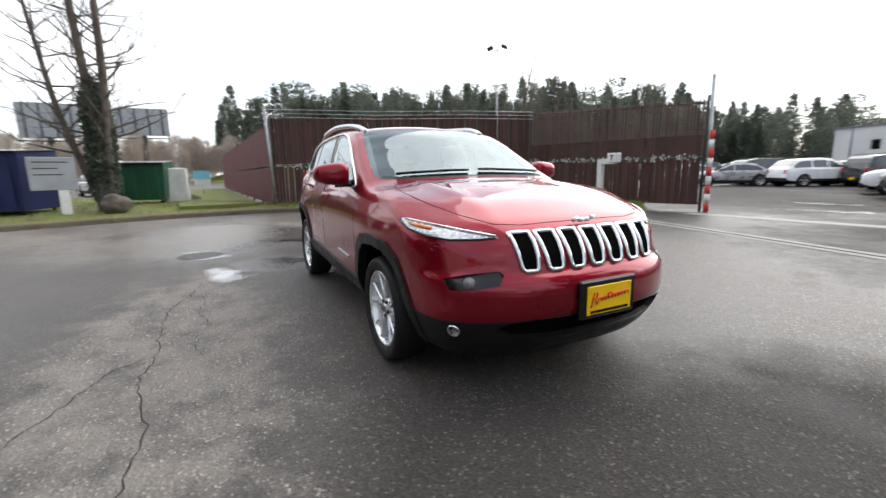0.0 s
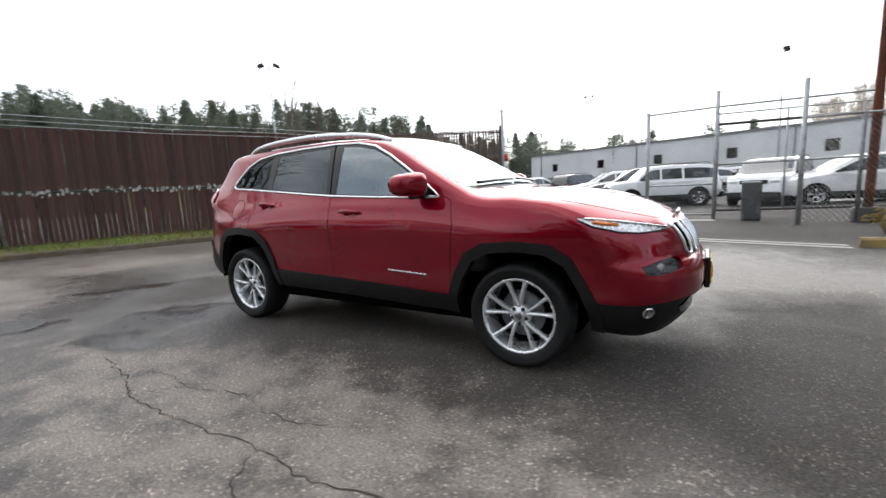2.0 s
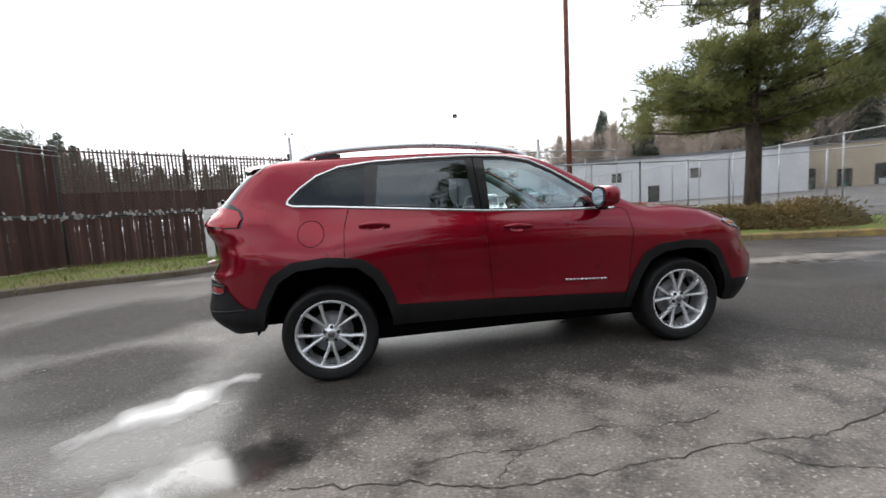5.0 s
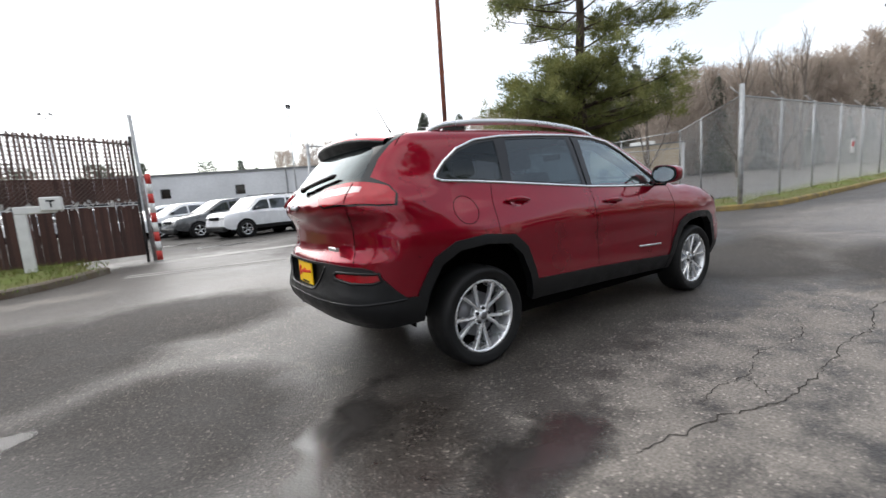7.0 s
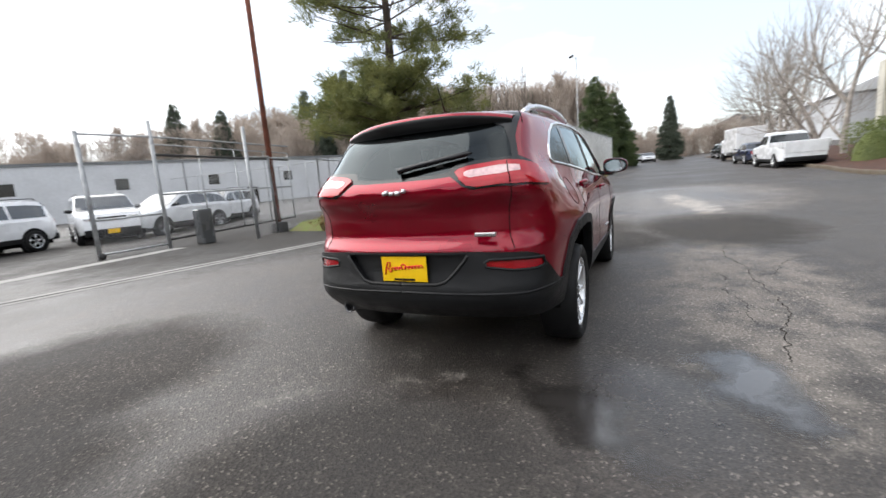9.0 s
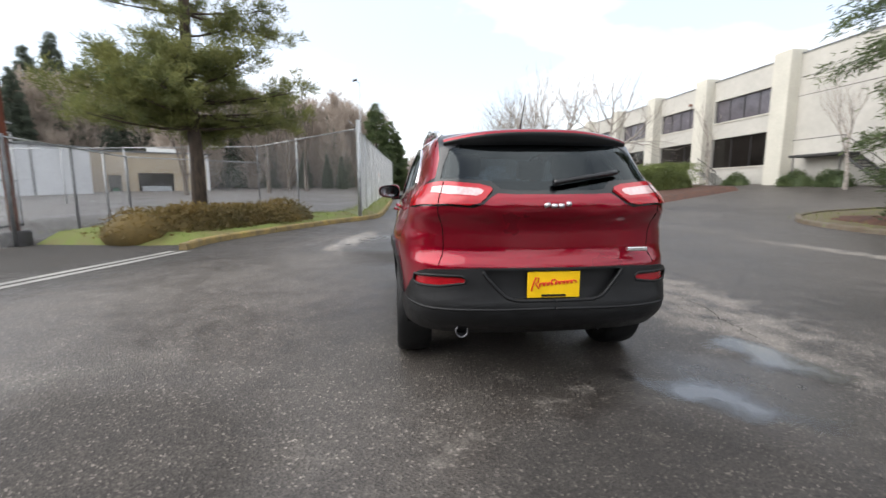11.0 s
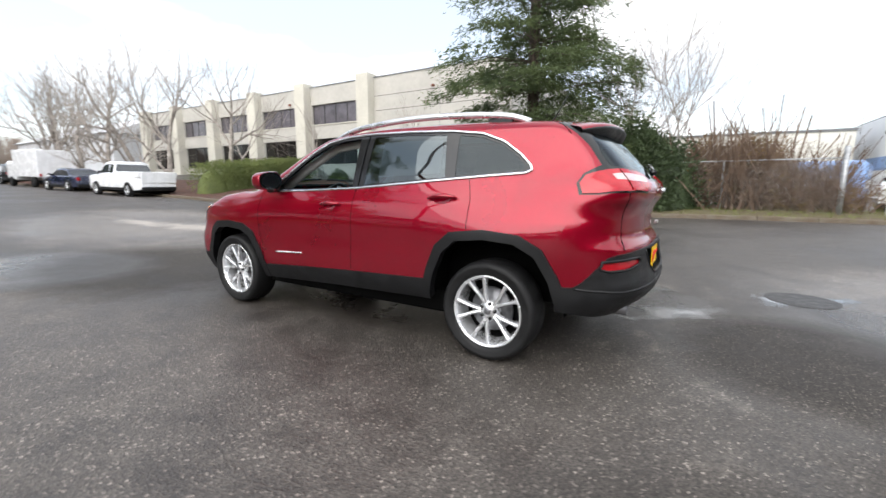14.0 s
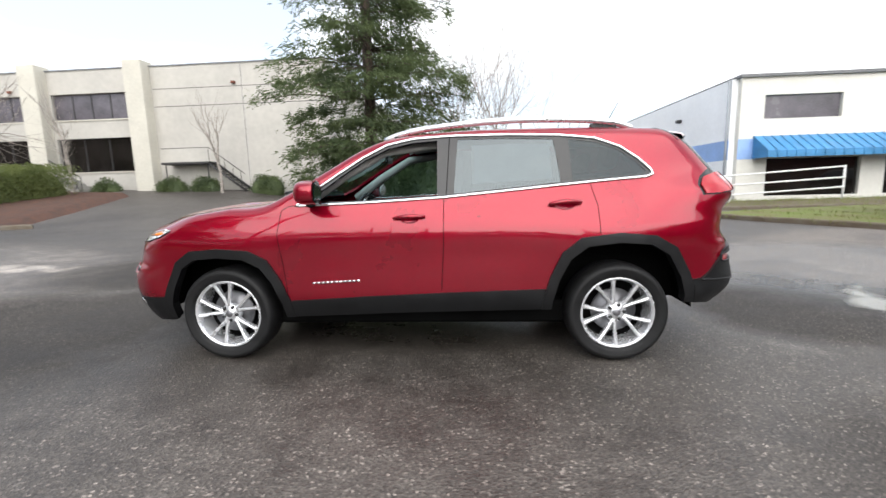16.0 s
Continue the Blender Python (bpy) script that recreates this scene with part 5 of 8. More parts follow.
def tufts(name, V, count, size, mat, label, seed):
    """Blades of grass scattered over a bank."""
    r = np.random.default_rng(seed)
    P = np.array(V)
    k = r.integers(0, len(P), count)
    p = P[k] + r.normal(0, 0.16, (count, 3)) * (1, 1, 0)
    out, faces = [], []
    for i in range(count):
        a, h, w = r.uniform(0, 6.28), size * r.uniform(0.4, 1.5), 0.006 + 0.006 * r.random()
        lean = r.normal(0, 0.5, 2) * h
        c, s = math.cos(a) * w, math.sin(a) * w
        x, y, z = p[i]
        out += [(x - c, y - s, z - 0.02), (x + c, y + s, z - 0.02), (x + lean[0], y + lean[1], z + h)]
        faces.append((3 * i, 3 * i + 1, 3 * i + 2))
    tagged(mesh_ob(name, out, faces, mat, None, "", False), label, "grass", kind="stuff")


WEST = [(-7.6, -11.5), (-8.2, -9.0), (-9.4, -6.3), (-10.4, -3.2), (-10.7, -0.6), (-9.9, 1.3), (-9.0, 3.4), (-7.2, 5.3), (-5.4, 6.1), (-4.5, 7.1), (-4.0, 8.2)]
WEST_IN = [(-26, -13), (-24, -10), (-21, -7), (-18, -4), (-13.5, -1.8), (-11.3, 0.1), (-10.3, 3.4), (-9.0, 7.2), (-8.4, 8.0), (-6.0, 9.0), (-4.3, 9.5)]
Vw, _, _ = kerb_run(WEST, M["kerb"], "low mossy concrete kerb along the grass bank", WEST_IN, M["grass"], "rough wet grass bank with bare patches")
tufts("grass", Vw, 16000, 0.075, M["blade"], "short ragged grass on the bank", 21)
ISLE = [(4.3, 5.1), (5.4, 4.95), (6.7, 4.35), (8.2, 3.55), (9.5, 2.75), (10.6, 1.95), (11.6, 1.62), (14, 1.5), (21, 1.4), (34, 1.2), (60, 0.6)]
ISLE_IN = [(4.9, 8.9), (5.6, 8.6), (7.2, 8.2), (9.6, 7.6), (10.6, 5.4), (10.8, 3.4), (12.0, 2.9), (14, 2.8), (21, 2.7), (34, 2.6), (60, 2.0)]
Vi, _, _ = kerb_run(ISLE, M["kerb_yellow"], "faded yellow painted kerb round the planted island", ISLE_IN, M["grass"], "leaf-strewn grass island")
tufts("grass", Vi, 9000, 0.07, M["blade"], "short yellowed grass on the island", 22)
SOUTH = [(-26.0, -13.7), (-18, -13.7), (-10, -13.6), (-4, -13.4), (0.5, -12.5), (4.2, -11.4), (7.0, -11.4), (8.6, -12.4), (9.4, -14.2), (9.6, -17)]
SOUTH_IN = [(-26.0, -16.4), (-18, -16.4), (-10, -16.6), (-4, -17.2), (-1.5, -17.6), (-1.0, -17.8), (0.0, -18), (2, -18.5), (4, -19), (6, -19)]
Vs, _, _ = kerb_run(SOUTH[::-1], M["kerb"], "mossy concrete kerb along the weedy verge", SOUTH_IN[::-1], M["weeds"], "weedy verge with dead leaves")
tufts("grass", Vs, 9000, 0.10, M["blade"], "long ragged weeds on the verge", 23)
EAST = [(13.4, -8.6), (14.6, -7.9), (17.0, -7.9), (20, -8.2), (28, -8.4), (45, -8.6), (70, -9)]
EAST_IN = [(18.5, -19), (20.5, -19.2), (22.5, -19.2), (25, -18.5), (31, -16), (45, -14), (70, -14)]
kerb_run(EAST[::-1], M["kerb"], "pale concrete kerb round the hedge bed", EAST_IN[::-1], M["mulch"], "red-brown bark mulch bed")


# ---- fences, gate, poles ----
M["slat"] = material("dark_brown_slat", (0.078, 0.035, 0.026), 0.75, 0, 0.3, 1.5, random_tint=0.35, stretch=(6, 6, 0.6))
M["slat_red"] = material("maroon_slat", (0.15, 0.028, 0.030), 0.7, 0, 0.25, 1.5, random_tint=0.2, stretch=(6, 6, 0.6))
M["slat_thin"] = material("faded_grey_slat", (0.165, 0.108, 0.092), 0.8, 0, 0.3, 1.5, random_tint=0.3, stretch=(6, 6, 0.6))
M["galv"] = material("galvanised_steel", (0.42, 0.43, 0.44), 0.5, 0.6, 0.2, 8)
M["wire"] = material("galvanised_wire", (0.62, 0.63, 0.64), 0.5, 0.3, 0.1, 20)
M["rust"] = material("rusty_brown_steel", (0.27, 0.085, 0.05), 0.75, 0, 0.3, 3, second=(0.10, 0.035, 0.022))
M["rail_dark"] = material("dark_painted_pipe", (0.035, 0.033, 0.033), 0.6, 0, 0.2, 6)
M["white"] = material("chalky_white_paint", (0.72, 0.72, 0.70), 0.6, 0, 0.08, 5)
M["red_paint"] = material("faded_red_paint", (0.55, 0.045, 0.035), 0.6, 0, 0.15, 8)
M["gap_glint"] = material("pale_gap_glint", (0.50, 0.48, 0.46), 0.8, 0, 0.3, 20, random_tint=0.3)


def slat_fence(a, b, high, base, pitch, width, parent, mat, loose=0.0, rows=((0.06, 1.28), (1.36, 1.0)), seed=0, joined=False, upper_width=None, fade=None):
    r = np.random.default_rng(seed)
    a, b = Vector(a), Vector(b)
    d = (b - a).normalized()
    n, ang = int((b - a).length / pitch), math.atan2(d.y, d.x)
    jm = bmesh.new() if joined else None
    shared = {}
    high, end = high if isinstance(high, tuple) else (high, high)
    for i in range(n):
        p = a + d * (i + 0.5) * pitch
        crest = high + (end - high) * i / n
        for k, (z0, z1) in enumerate(rows):
            if r.random() < loose:
                continue
            last = k == len(rows) - 1
            top = crest + float(r.normal(0, 0.016)) if last else z1
            wd = upper_width if last and upper_width is not None else width
            if last and fade is not None:
                key_mat = fade
            else:
                key_mat = mat
            if joined:
                add_box(jm, (-wd / 2, -0.009, z0), (wd / 2, 0.009, top), 0, Matrix.Translation((p.x, p.y, base)) @ pose(0, 0, 0, 0, float(r.normal(0, 0.5)), math.degrees(ang)))
                continue
            key = (k, round(wd, 3))
            if key not in shared:
                bm = bmesh.new()
                add_box(bm, (-wd / 2, -0.009, 0), (wd / 2, 0.009, 1.0))
                me = bpy.data.meshes.new("slat")
                bm.to_mesh(me)
                bm.free()
                me.materials.append(key_mat)
                shared[key] = me
            ob = new("slat", shared[key])
            ob.parent = parent
            ob.matrix_basis = pose(p.x, p.y, base + z0, float(r.normal(0, 0.6)), float(r.normal(0, 0.6)), math.degrees(ang)) @ Matrix.Diagonal((1, 1, top - z0, 1))
    if joined:
        tagged(part("slats", jm, mat, parent, "close-set slats"), kind="stuff")
    # rails and posts
    for z, z_end in ((0.10, 0.10), (1.32, 1.32), (high - 0.08, end - 0.08)):
        tube("rail", [(a.x - d.y * 0.03, a.y + d.x * 0.03, base + z), (b.x - d.y * 0.03, b.y + d.x * 0.03, base + z_end)], 0.022, M["rail_dark"], parent, "dark fence rail", 8)
    m = max(1, round((b - a).length / 2.9))
    for i in range(m + 1):
        p = a.lerp(b, i / m)
        tube("post", [(p.x - d.y * 0.05, p.y + d.x * 0.05, base - 0.2), (p.x - d.y * 0.05, p.y + d.x * 0.05, base + high + (end - high) * i / m + 0.12)], 0.036, M["rail_dark"], parent, "dark fence post", 10)


fence_w = empty("slat_fence", None, "tall brown privacy-slat fence, rails sagging, on a grass bank", "fence")
slat_fence((-11.4, -0.2, 0), (-8.5, 8.1, 0), (2.80, 2.98), 0.17, 0.105, 0.098, fence_w, M["slat"], 0.0, seed=1)
fence_g = empty("slat_fence", None, "weathered brown slatted fence with gaps beside the gateway", "fence")
slat_fence((-8.5, 8.1, 0), (-3.35, 9.78, 0), (3.04, 2.80), 0.13, 0.088, 0.086, fence_g, M["slat"], 0.012, ((0.06, 1.28), (1.35, 1.92), (1.93, 1.0)), 2, False, 0.044, M["slat_thin"])
wires, run, way = bmesh.new(), Vector((-8.5, 8.1, 0)), Vector((5.15, 1.68, 0)).normalized()
for i in range(-18, 62):
    for lean in (-1, 1):
        lo, hi = (0.0, 1.5) if lean == 1 else (1.5, 0.0)
        s0, s1 = i * 0.088 + lo, i * 0.088 + hi
        f0, f1 = min(max(s0, 0), 5.4), min(max(s1, 0), 5.4)
        if abs(f0 - f1) < 0.05:
            continue
        z0, z1 = 1.48 + abs(f0 - s0), 2.98 - abs(f1 - s1)
        p0, p1 = run + way * f0 + Vector((way.y, -way.x, 0)) * 0.016, run + way * f1 + Vector((way.y, -way.x, 0)) * 0.016
        add_tube(wires, [(p0.x, p0.y, z0), (p1.x, p1.y, z1)], [0.007, 0.007], 3, False)
tagged(part("wire_mesh", wires, M["slat_thin"], fence_g, "rusty wire mesh"), kind="stuff")
fence_r = empty("slat_fence", None, "maroon slatted fence running away beside the lawn", "fence")
slat_fence((-38, -1.75, 0), (-11.5, -0.3, 0), 2.66, 0.14, 0.12, 0.119, fence_r, M["slat_red"], seed=3, joined=True)
# pale chips added along the middle rail to imitate bright glints in the gap
for i in range(260):
    t = rng.random()
    seg = (Vector((-11.4, -0.2, 0)), Vector((-8.5, 8.1, 0))) if i < 160 else (Vector((-8.5, 8.1, 0)), Vector((-3.4, 9.75, 0)))
    p = seg[0].lerp(seg[1], float(t))
    d = (seg[1] - seg[0]).normalized()
    w_ = float(rng.uniform(0.012, 0.030))
    ob = box("loose_slat", (-w_, -0.006, -0.05 * float(rng.uniform(0.4, 1.2))), (w_, 0.006, 0.03), M["gap_glint"], fence_w if i < 160 else fence_g, 0, "added pale chip imitating a glint in the fence gap")
    ob.matrix_basis = pose(p.x + d.y * 0.03, p.y - d.x * 0.03, 0.16 + 1.32 + float(rng.normal(0, 0.05)), 0, float(rng.normal(0, 14)), math.degrees(math.atan2(d.y, d.x)))
# leaning corner post with barbed strands
cp = empty("corner_post", None, "leaning galvanised corner post of the slat fence", "fence post")
tube("post", [(-11.35, -0.22, 0.2), (-11.33, -0.36, 3.30)], 0.045, M["galv"], cp, "", 12)
for dz in (0.0, 0.12, 0.24):
    pts = [(-11.33, -0.45, 3.02 + dz), (-10.2, 2.9, 2.95 + dz), (-9.2, 5.9, 2.98 + dz), (-8.45, 8.1, 2.95 + dz)]
    tube("strand", pts, 0.006, M["wire"], cp, "barbed wire strand", 4)
# striped marker post and tall end post by the gateway
ep = empty("striped_post", None, "red and white banded marker post at the gateway", "post")
tube("end_post", [(-3.22, 9.86, -0.1), (-3.30, 9.86, 3.55)], 0.045, M["galv"], ep, "grey steel end post", 12)
for i in range(9):
    tube("band", [(-3.12, 9.72, 0.02 + i * 0.235), (-3.125, 9.72, 0.02 + (i + 1) * 0.235)], 0.062, M["red_paint"] if i % 2 == 0 else M["white"], ep, "red band" if i % 2 == 0 else "white band", 14)
# white gate reader: a leg with a short arm and a sign box
rd = empty("gate_reader", pose(-5.15, 7.95, 0.20), "white gooseneck gate reader stand on the grass", "gate reader")
box("leg", (-0.085, -0.06, -0.1), (0.085, 0.06, 1.12), M["white"], rd, 0.012, "white square leg")
box("arm", (-0.085, -0.061, 1.12), (0.52, 0.061, 1.26), M["white"], rd, 0.012, "white arm")
box("reader_box", (0.30, -0.10, 1.16), (0.62, 0.10, 1.42), M["white"], rd, 0.015, "pale reader box")
box("sign_bar", (0.40, -0.105, 1.33), (0.52, -0.1, 1.36), M["gloss_black"], rd, 0, "dark letter bar")
box("sign_bar", (0.45, -0.105, 1.22), (0.475, -0.1, 1.34), M["gloss_black"], rd, 0, "dark letter bar")


def chain_link(name, a, b, z0, high, parent, pitch=0.075, radius=0.0019):
    """Diagonal wires woven between two posts, as one mesh."""
    a, b = Vector(a), Vector(b)
    L, d = (b - a).length, (b - a).normalized()
    V, F = [], []
    nrm = Vector((-d.y, d.x, 0))
    for sg in (1, -1):
        s = -high
        while s < L + high:
            u0, u1 = (s, s + high) if sg > 0 else (s + high, s)
            w0, w1 = 0.0, high
            lo, hi = sorted((u0, u1))
            # trim the wire to the panel
            def at(u):
                f = (u - u0) / (u1 - u0)
                return w0 + f * (w1 - w0)
            ua, ub = max(lo, 0), min(hi, L)
            if ub - ua > 0.02:
                k = len(V)
                for u in (ua, ub):
                    p = a + d * u + Vector((0, 0, z0 + at(u)))
                    for c in range(3):
                        an = 2 * math.pi * c / 3
                        V.append(tuple(p + nrm * radius * math.cos(an) + Vector((d.x * 0.7, d.y * 0.7, 0.7)) * radius * math.sin(an)))
                F += [(k, k + 1, k + 4, k + 3), (k + 1, k + 2, k + 5, k + 4), (k + 2, k, k + 3, k + 5)]
            s += pitch
    tagged(mesh_ob(name, V, F, M["wire"], parent, "diamond wire mesh", False), kind="stuff")


def link_fence(label, pts, high, arms=False, pitch=0.075, spacing=3.0, radius=0.0019, base=None):
    root = empty("chain_link_fence", None, label, "fence")
    for a, b in zip(pts, pts[1:]):
        a, b = Vector((*a, 0)), Vector((*b, 0))
        m = max(1, round((b - a).length / spacing))
        for i in range(m):
            p, q = a.lerp(b, i / m), a.lerp(b, (i + 1) / m)
            zp, zq = (float(height(v.x, v.y)) + (base if base is not None else 0.12) for v in (p, q))
            chain_link("mesh", p, q, min(zp, zq), high, root, pitch, radius)
            tube("top_rail", [(p.x, p.y, zp + high), (q.x, q.y, zq + high)], 0.022, M["galv"], root, "galvanised top rail", 8)
            for v, zz in ((p, zp), (q, zq)) if i == m - 1 else ((p, zp),):
                tube("post", [(v.x, v.y, zz - 0.2), (v.x, v.y, zz + high + 0.06)], 0.032, M["galv"], root, "galvanised post", 10)
                if arms:
                    d = (b - a).normalized()
                    tube("arm", [(v.x, v.y, zz + high), (v.x - d.y * 0.28, v.y + d.x * 0.28, zz + high + 0.30)], 0.014, M["galv"], root, "barbed wire arm", 6)
    return root


link_fence("tall chain-link fence with barbed-wire arms along the road", [(10.45, 2.3), (24, 2.1), (40, 1.7)], 2.95, True, 0.085, 3.0, 0.0042)
link_fence("tall chain-link fence behind the pine", [(10.45, 2.3), (19.0, 8.3), (23, 27), (20.6, 45)], 2.95, False, 0.16, 4.2, 0.003)
cpost = empty("corner_post", None, "stout galvanised corner post of the road fence", "fence post")
tube("post", [(10.38, 2.25, -0.1), (10.38, 2.25, 3.5)], 0.062, M["galv"], cpost, "", 14)
box("sign", (19.5, 2.05, 1.6), (19.9, 2.08, 2.15), M["white"], None, 0.0)
tagged(bpy.data.objects["sign"], "small white notice with red print on the fence", "sign")
box("sign_bar", (19.55, 2.046, 1.85), (19.85, 2.05, 2.05), M["red_paint"], bpy.data.objects["sign"], 0)

# the sliding gate: posts, the long open frame with its dark barred rail, and mesh
gate = empty("sliding_gate", None, "open galvanised sliding gate with chain-link mesh", "gate")
for x, y, h in ((0.97, 10.12, 2.92), (2.58, 10.1, 3.28), (4.1, 8.55, 3.05)):
    tube("gate_post", [(x, y, -0.1), (x, y, h)], 0.048, M["galv"], gate, "gate post", 12)
for z, rr, mt in ((2.86, 0.024, M["galv"]),):
    tube("gate_rail", [(0.97, 10.12, z), (2.58, 10.1, z + 0.02), (8.4, 11.3, z + 0.12)], rr, mt, gate, "top rail", 8)
for z, rr, mt in ((2.44, 0.035, M["rail_dark"]), (1.42, 0.026, M["galv"]), (0.22, 0.03, M["rail_dark"]), (2.70, 0.018, M["galv"])):
    tube("gate_rail", [(2.62, 10.16, z), (8.4, 11.35, z + 0.03)], rr, mt, gate, "gate frame rail", 8)
for i in range(5):
    f = i / 4
    tube("gate_upright", [(2.62 + 5.78 * f, 10.16 + 1.19 * f, 0.2), (2.62 + 5.78 * f, 10.16 + 1.19 * f, 2.72)], 0.022, M["galv"], gate, "gate upright", 8)
chain_link("mesh", (2.62, 10.16, 0), (8.4, 11.35, 0), 0.22, 2.2, gate, 0.10)
chain_link("mesh", (0.99, 10.12, 0), (2.56, 10.1, 0), 0.12, 2.70, gate, 0.09, 0.0024)
for z in (0.12, 0.92):
    tube("gate_rail", [(0.97, 10.12, z), (2.58, 10.1, z)], 0.024, M["galv"], gate, "gate frame rail", 8)
lathe("gate_wheel", [(0.0, 0.03), (0.07, 0.03), (0.075, 0.0), (0.07, -0.03), (0.0, -0.03)], M["rail_dark"], gate, "dark gate roller", 18, Matrix.Translation((1.0, 10.08, 0.078)))
link_fence("low chain-link panel between gate and pole", [(4.1, 8.55), (5.1, 8.85), (8.4, 9.9), (13.5, 11.5), (19, 8.3)], 2.2, False, 0.12, 3.0, 0.0022, base=0.05)
box("gate_motor", (3.15, 9.55, 0.0), (3.55, 9.85, 0.95), M["grey_car"], None, 0.03)
tagged(bpy.data.objects["gate_motor"], "dark grey gate motor box on a pad", "gate motor")

pole = empty("utility_pole", None, "tall rust-brown steel utility pole in a dark footing", "pole")
tube("shaft", [(5.3, 9.0, -0.2), (5.38, 9.03, 14.0)], [0.085, 0.06], M["rust"], pole, "rust-brown shaft", 18)
lathe("footing", [(0.0, 0.34), (0.24, 0.34), (0.26, 0.30), (0.27, -0.1)], M["rail_dark"], pole, "dark concrete footing", 24, Matrix.Translation((5.3, 9.0, 0)), "z")


def flood_pole(x, y, high, heads, label):
    root = empty("light_pole", pose(x, y, 0), label, "light pole")
    tube("shaft", [(0, 0, -0.2), (0, 0, high)], [0.07, 0.035], M["galv"], root, "grey shaft", 12)
    for a in heads:
        c, s = math.cos(radians(a)), math.sin(radians(a))
        tube("bracket", [(0, 0, high - 0.1), (c * 0.32, s * 0.32, high + 0.1)], 0.025, M["galv"], root, "bracket", 6)
        ob = box("lamp_head", (-0.20, -0.18, -0.09), (0.20, 0.18, 0.10), M["rail_dark"], root, 0.05, "dark floodlight head")
        ob.matrix_basis = pose(c * 0.48, s * 0.48, high + 0.12, 0, 25, a)
    return root


flood_pole(-21.5, 15.4, 9.2, (40, 220), "tall grey pole with two floodlights")
flood_pole(-12.0, 62.0, 13.0, (0, 180), "far grey pole with two floodlights")
flood_pole(6.4, 31.8, 8.7, (70,), "far grey pole with a floodlight")
flood_pole(41.4, 4.9, 12.0, (120,), "far grey pole with a floodlight")


# ---- trees and planting ----
def leafy(name, color, second, rough=0.7):
    """Foliage that also lets some light through its blades."""
    m = material(name, color, rough, 0, 0.3, 1.1, second=second, fine=9)
    n, l = m.node_tree.nodes, m.node_tree.links
    b, tr, mx = n["Principled BSDF"], n.new("ShaderNodeBsdfTranslucent"), n.new("ShaderNodeMixShader")
    l.new(b.inputs["Base Color"].links[0].from_socket, tr.inputs["Color"])
    mx.inputs["Fac"].default_value = 0.4
    l.new(b.outputs["BSDF"], mx.inputs[1])
    l.new(tr.outputs["BSDF"], mx.inputs[2])
    l.new(mx.outputs["Shader"], n["Material Output"].inputs["Surface"])
    return m


M["needle"] = leafy("pine_needles", (0.270, 0.270, 0.095), (0.105, 0.128, 0.046))
M["spruce"] = leafy("spruce_needles", (0.125, 0.160, 0.060), (0.046, 0.072, 0.030))
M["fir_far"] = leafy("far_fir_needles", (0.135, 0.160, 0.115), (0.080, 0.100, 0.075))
M["hedge"] = leafy("hedge_leaves", (0.20, 0.235, 0.075), (0.105, 0.135, 0.042))
M["shrub"] = leafy("dry_shrub_leaves", (0.22, 0.150, 0.050), (0.105, 0.085, 0.030))
M["bark"] = material("rough_bark", (0.085, 0.062, 0.048), 0.9, 0, 0.35, 4, bump=1.0, bump_scale=18, stretch=(3, 3, 0.7))
M["bark_pale"] = material("pale_grey_bark", (0.36, 0.32, 0.285), 0.9, 0, 0.3, 4, bump=0.6, bump_scale=18)
M["bark_grey"] = material("grey_brown_bark", (0.13, 0.105, 0.085), 0.9, 0, 0.3, 4)
# both far-wood colours are lightened to paint in the haze of distance
M["wood_far"] = leafy("hazed_brown_wood", (0.48, 0.41, 0.35), (0.34, 0.285, 0.245), 0.95)
M["wood_green"] = leafy("hazed_evergreen_wood", (0.175, 0.195, 0.150), (0.120, 0.140, 0.112), 0.95)


def sprays(P, D, length, width, r, spread=0.5):
    """Narrow leaf blades at points P that point roughly along D."""
    n = len(P)
    d = D + r.normal(0, spread, (n, 3))
    d /= np.linalg.norm(d, axis=1, keepdims=True) + 1e-9
    s = np.cross(d, r.normal(0, 1, (n, 3)))
    s /= np.linalg.norm(s, axis=1, keepdims=True) + 1e-9
    L, W = length * r.uniform(0.6, 1.3, (n, 1)), width * r.uniform(0.6, 1.3, (n, 1))
    V = np.stack([P - s * W / 2, P + s * W / 2, P + d * L + s * W * 0.25, P + d * L - s * W * 0.25], 1).reshape(-1, 3)
    F = np.arange(4 * n).reshape(-1, 4)
    return V, F


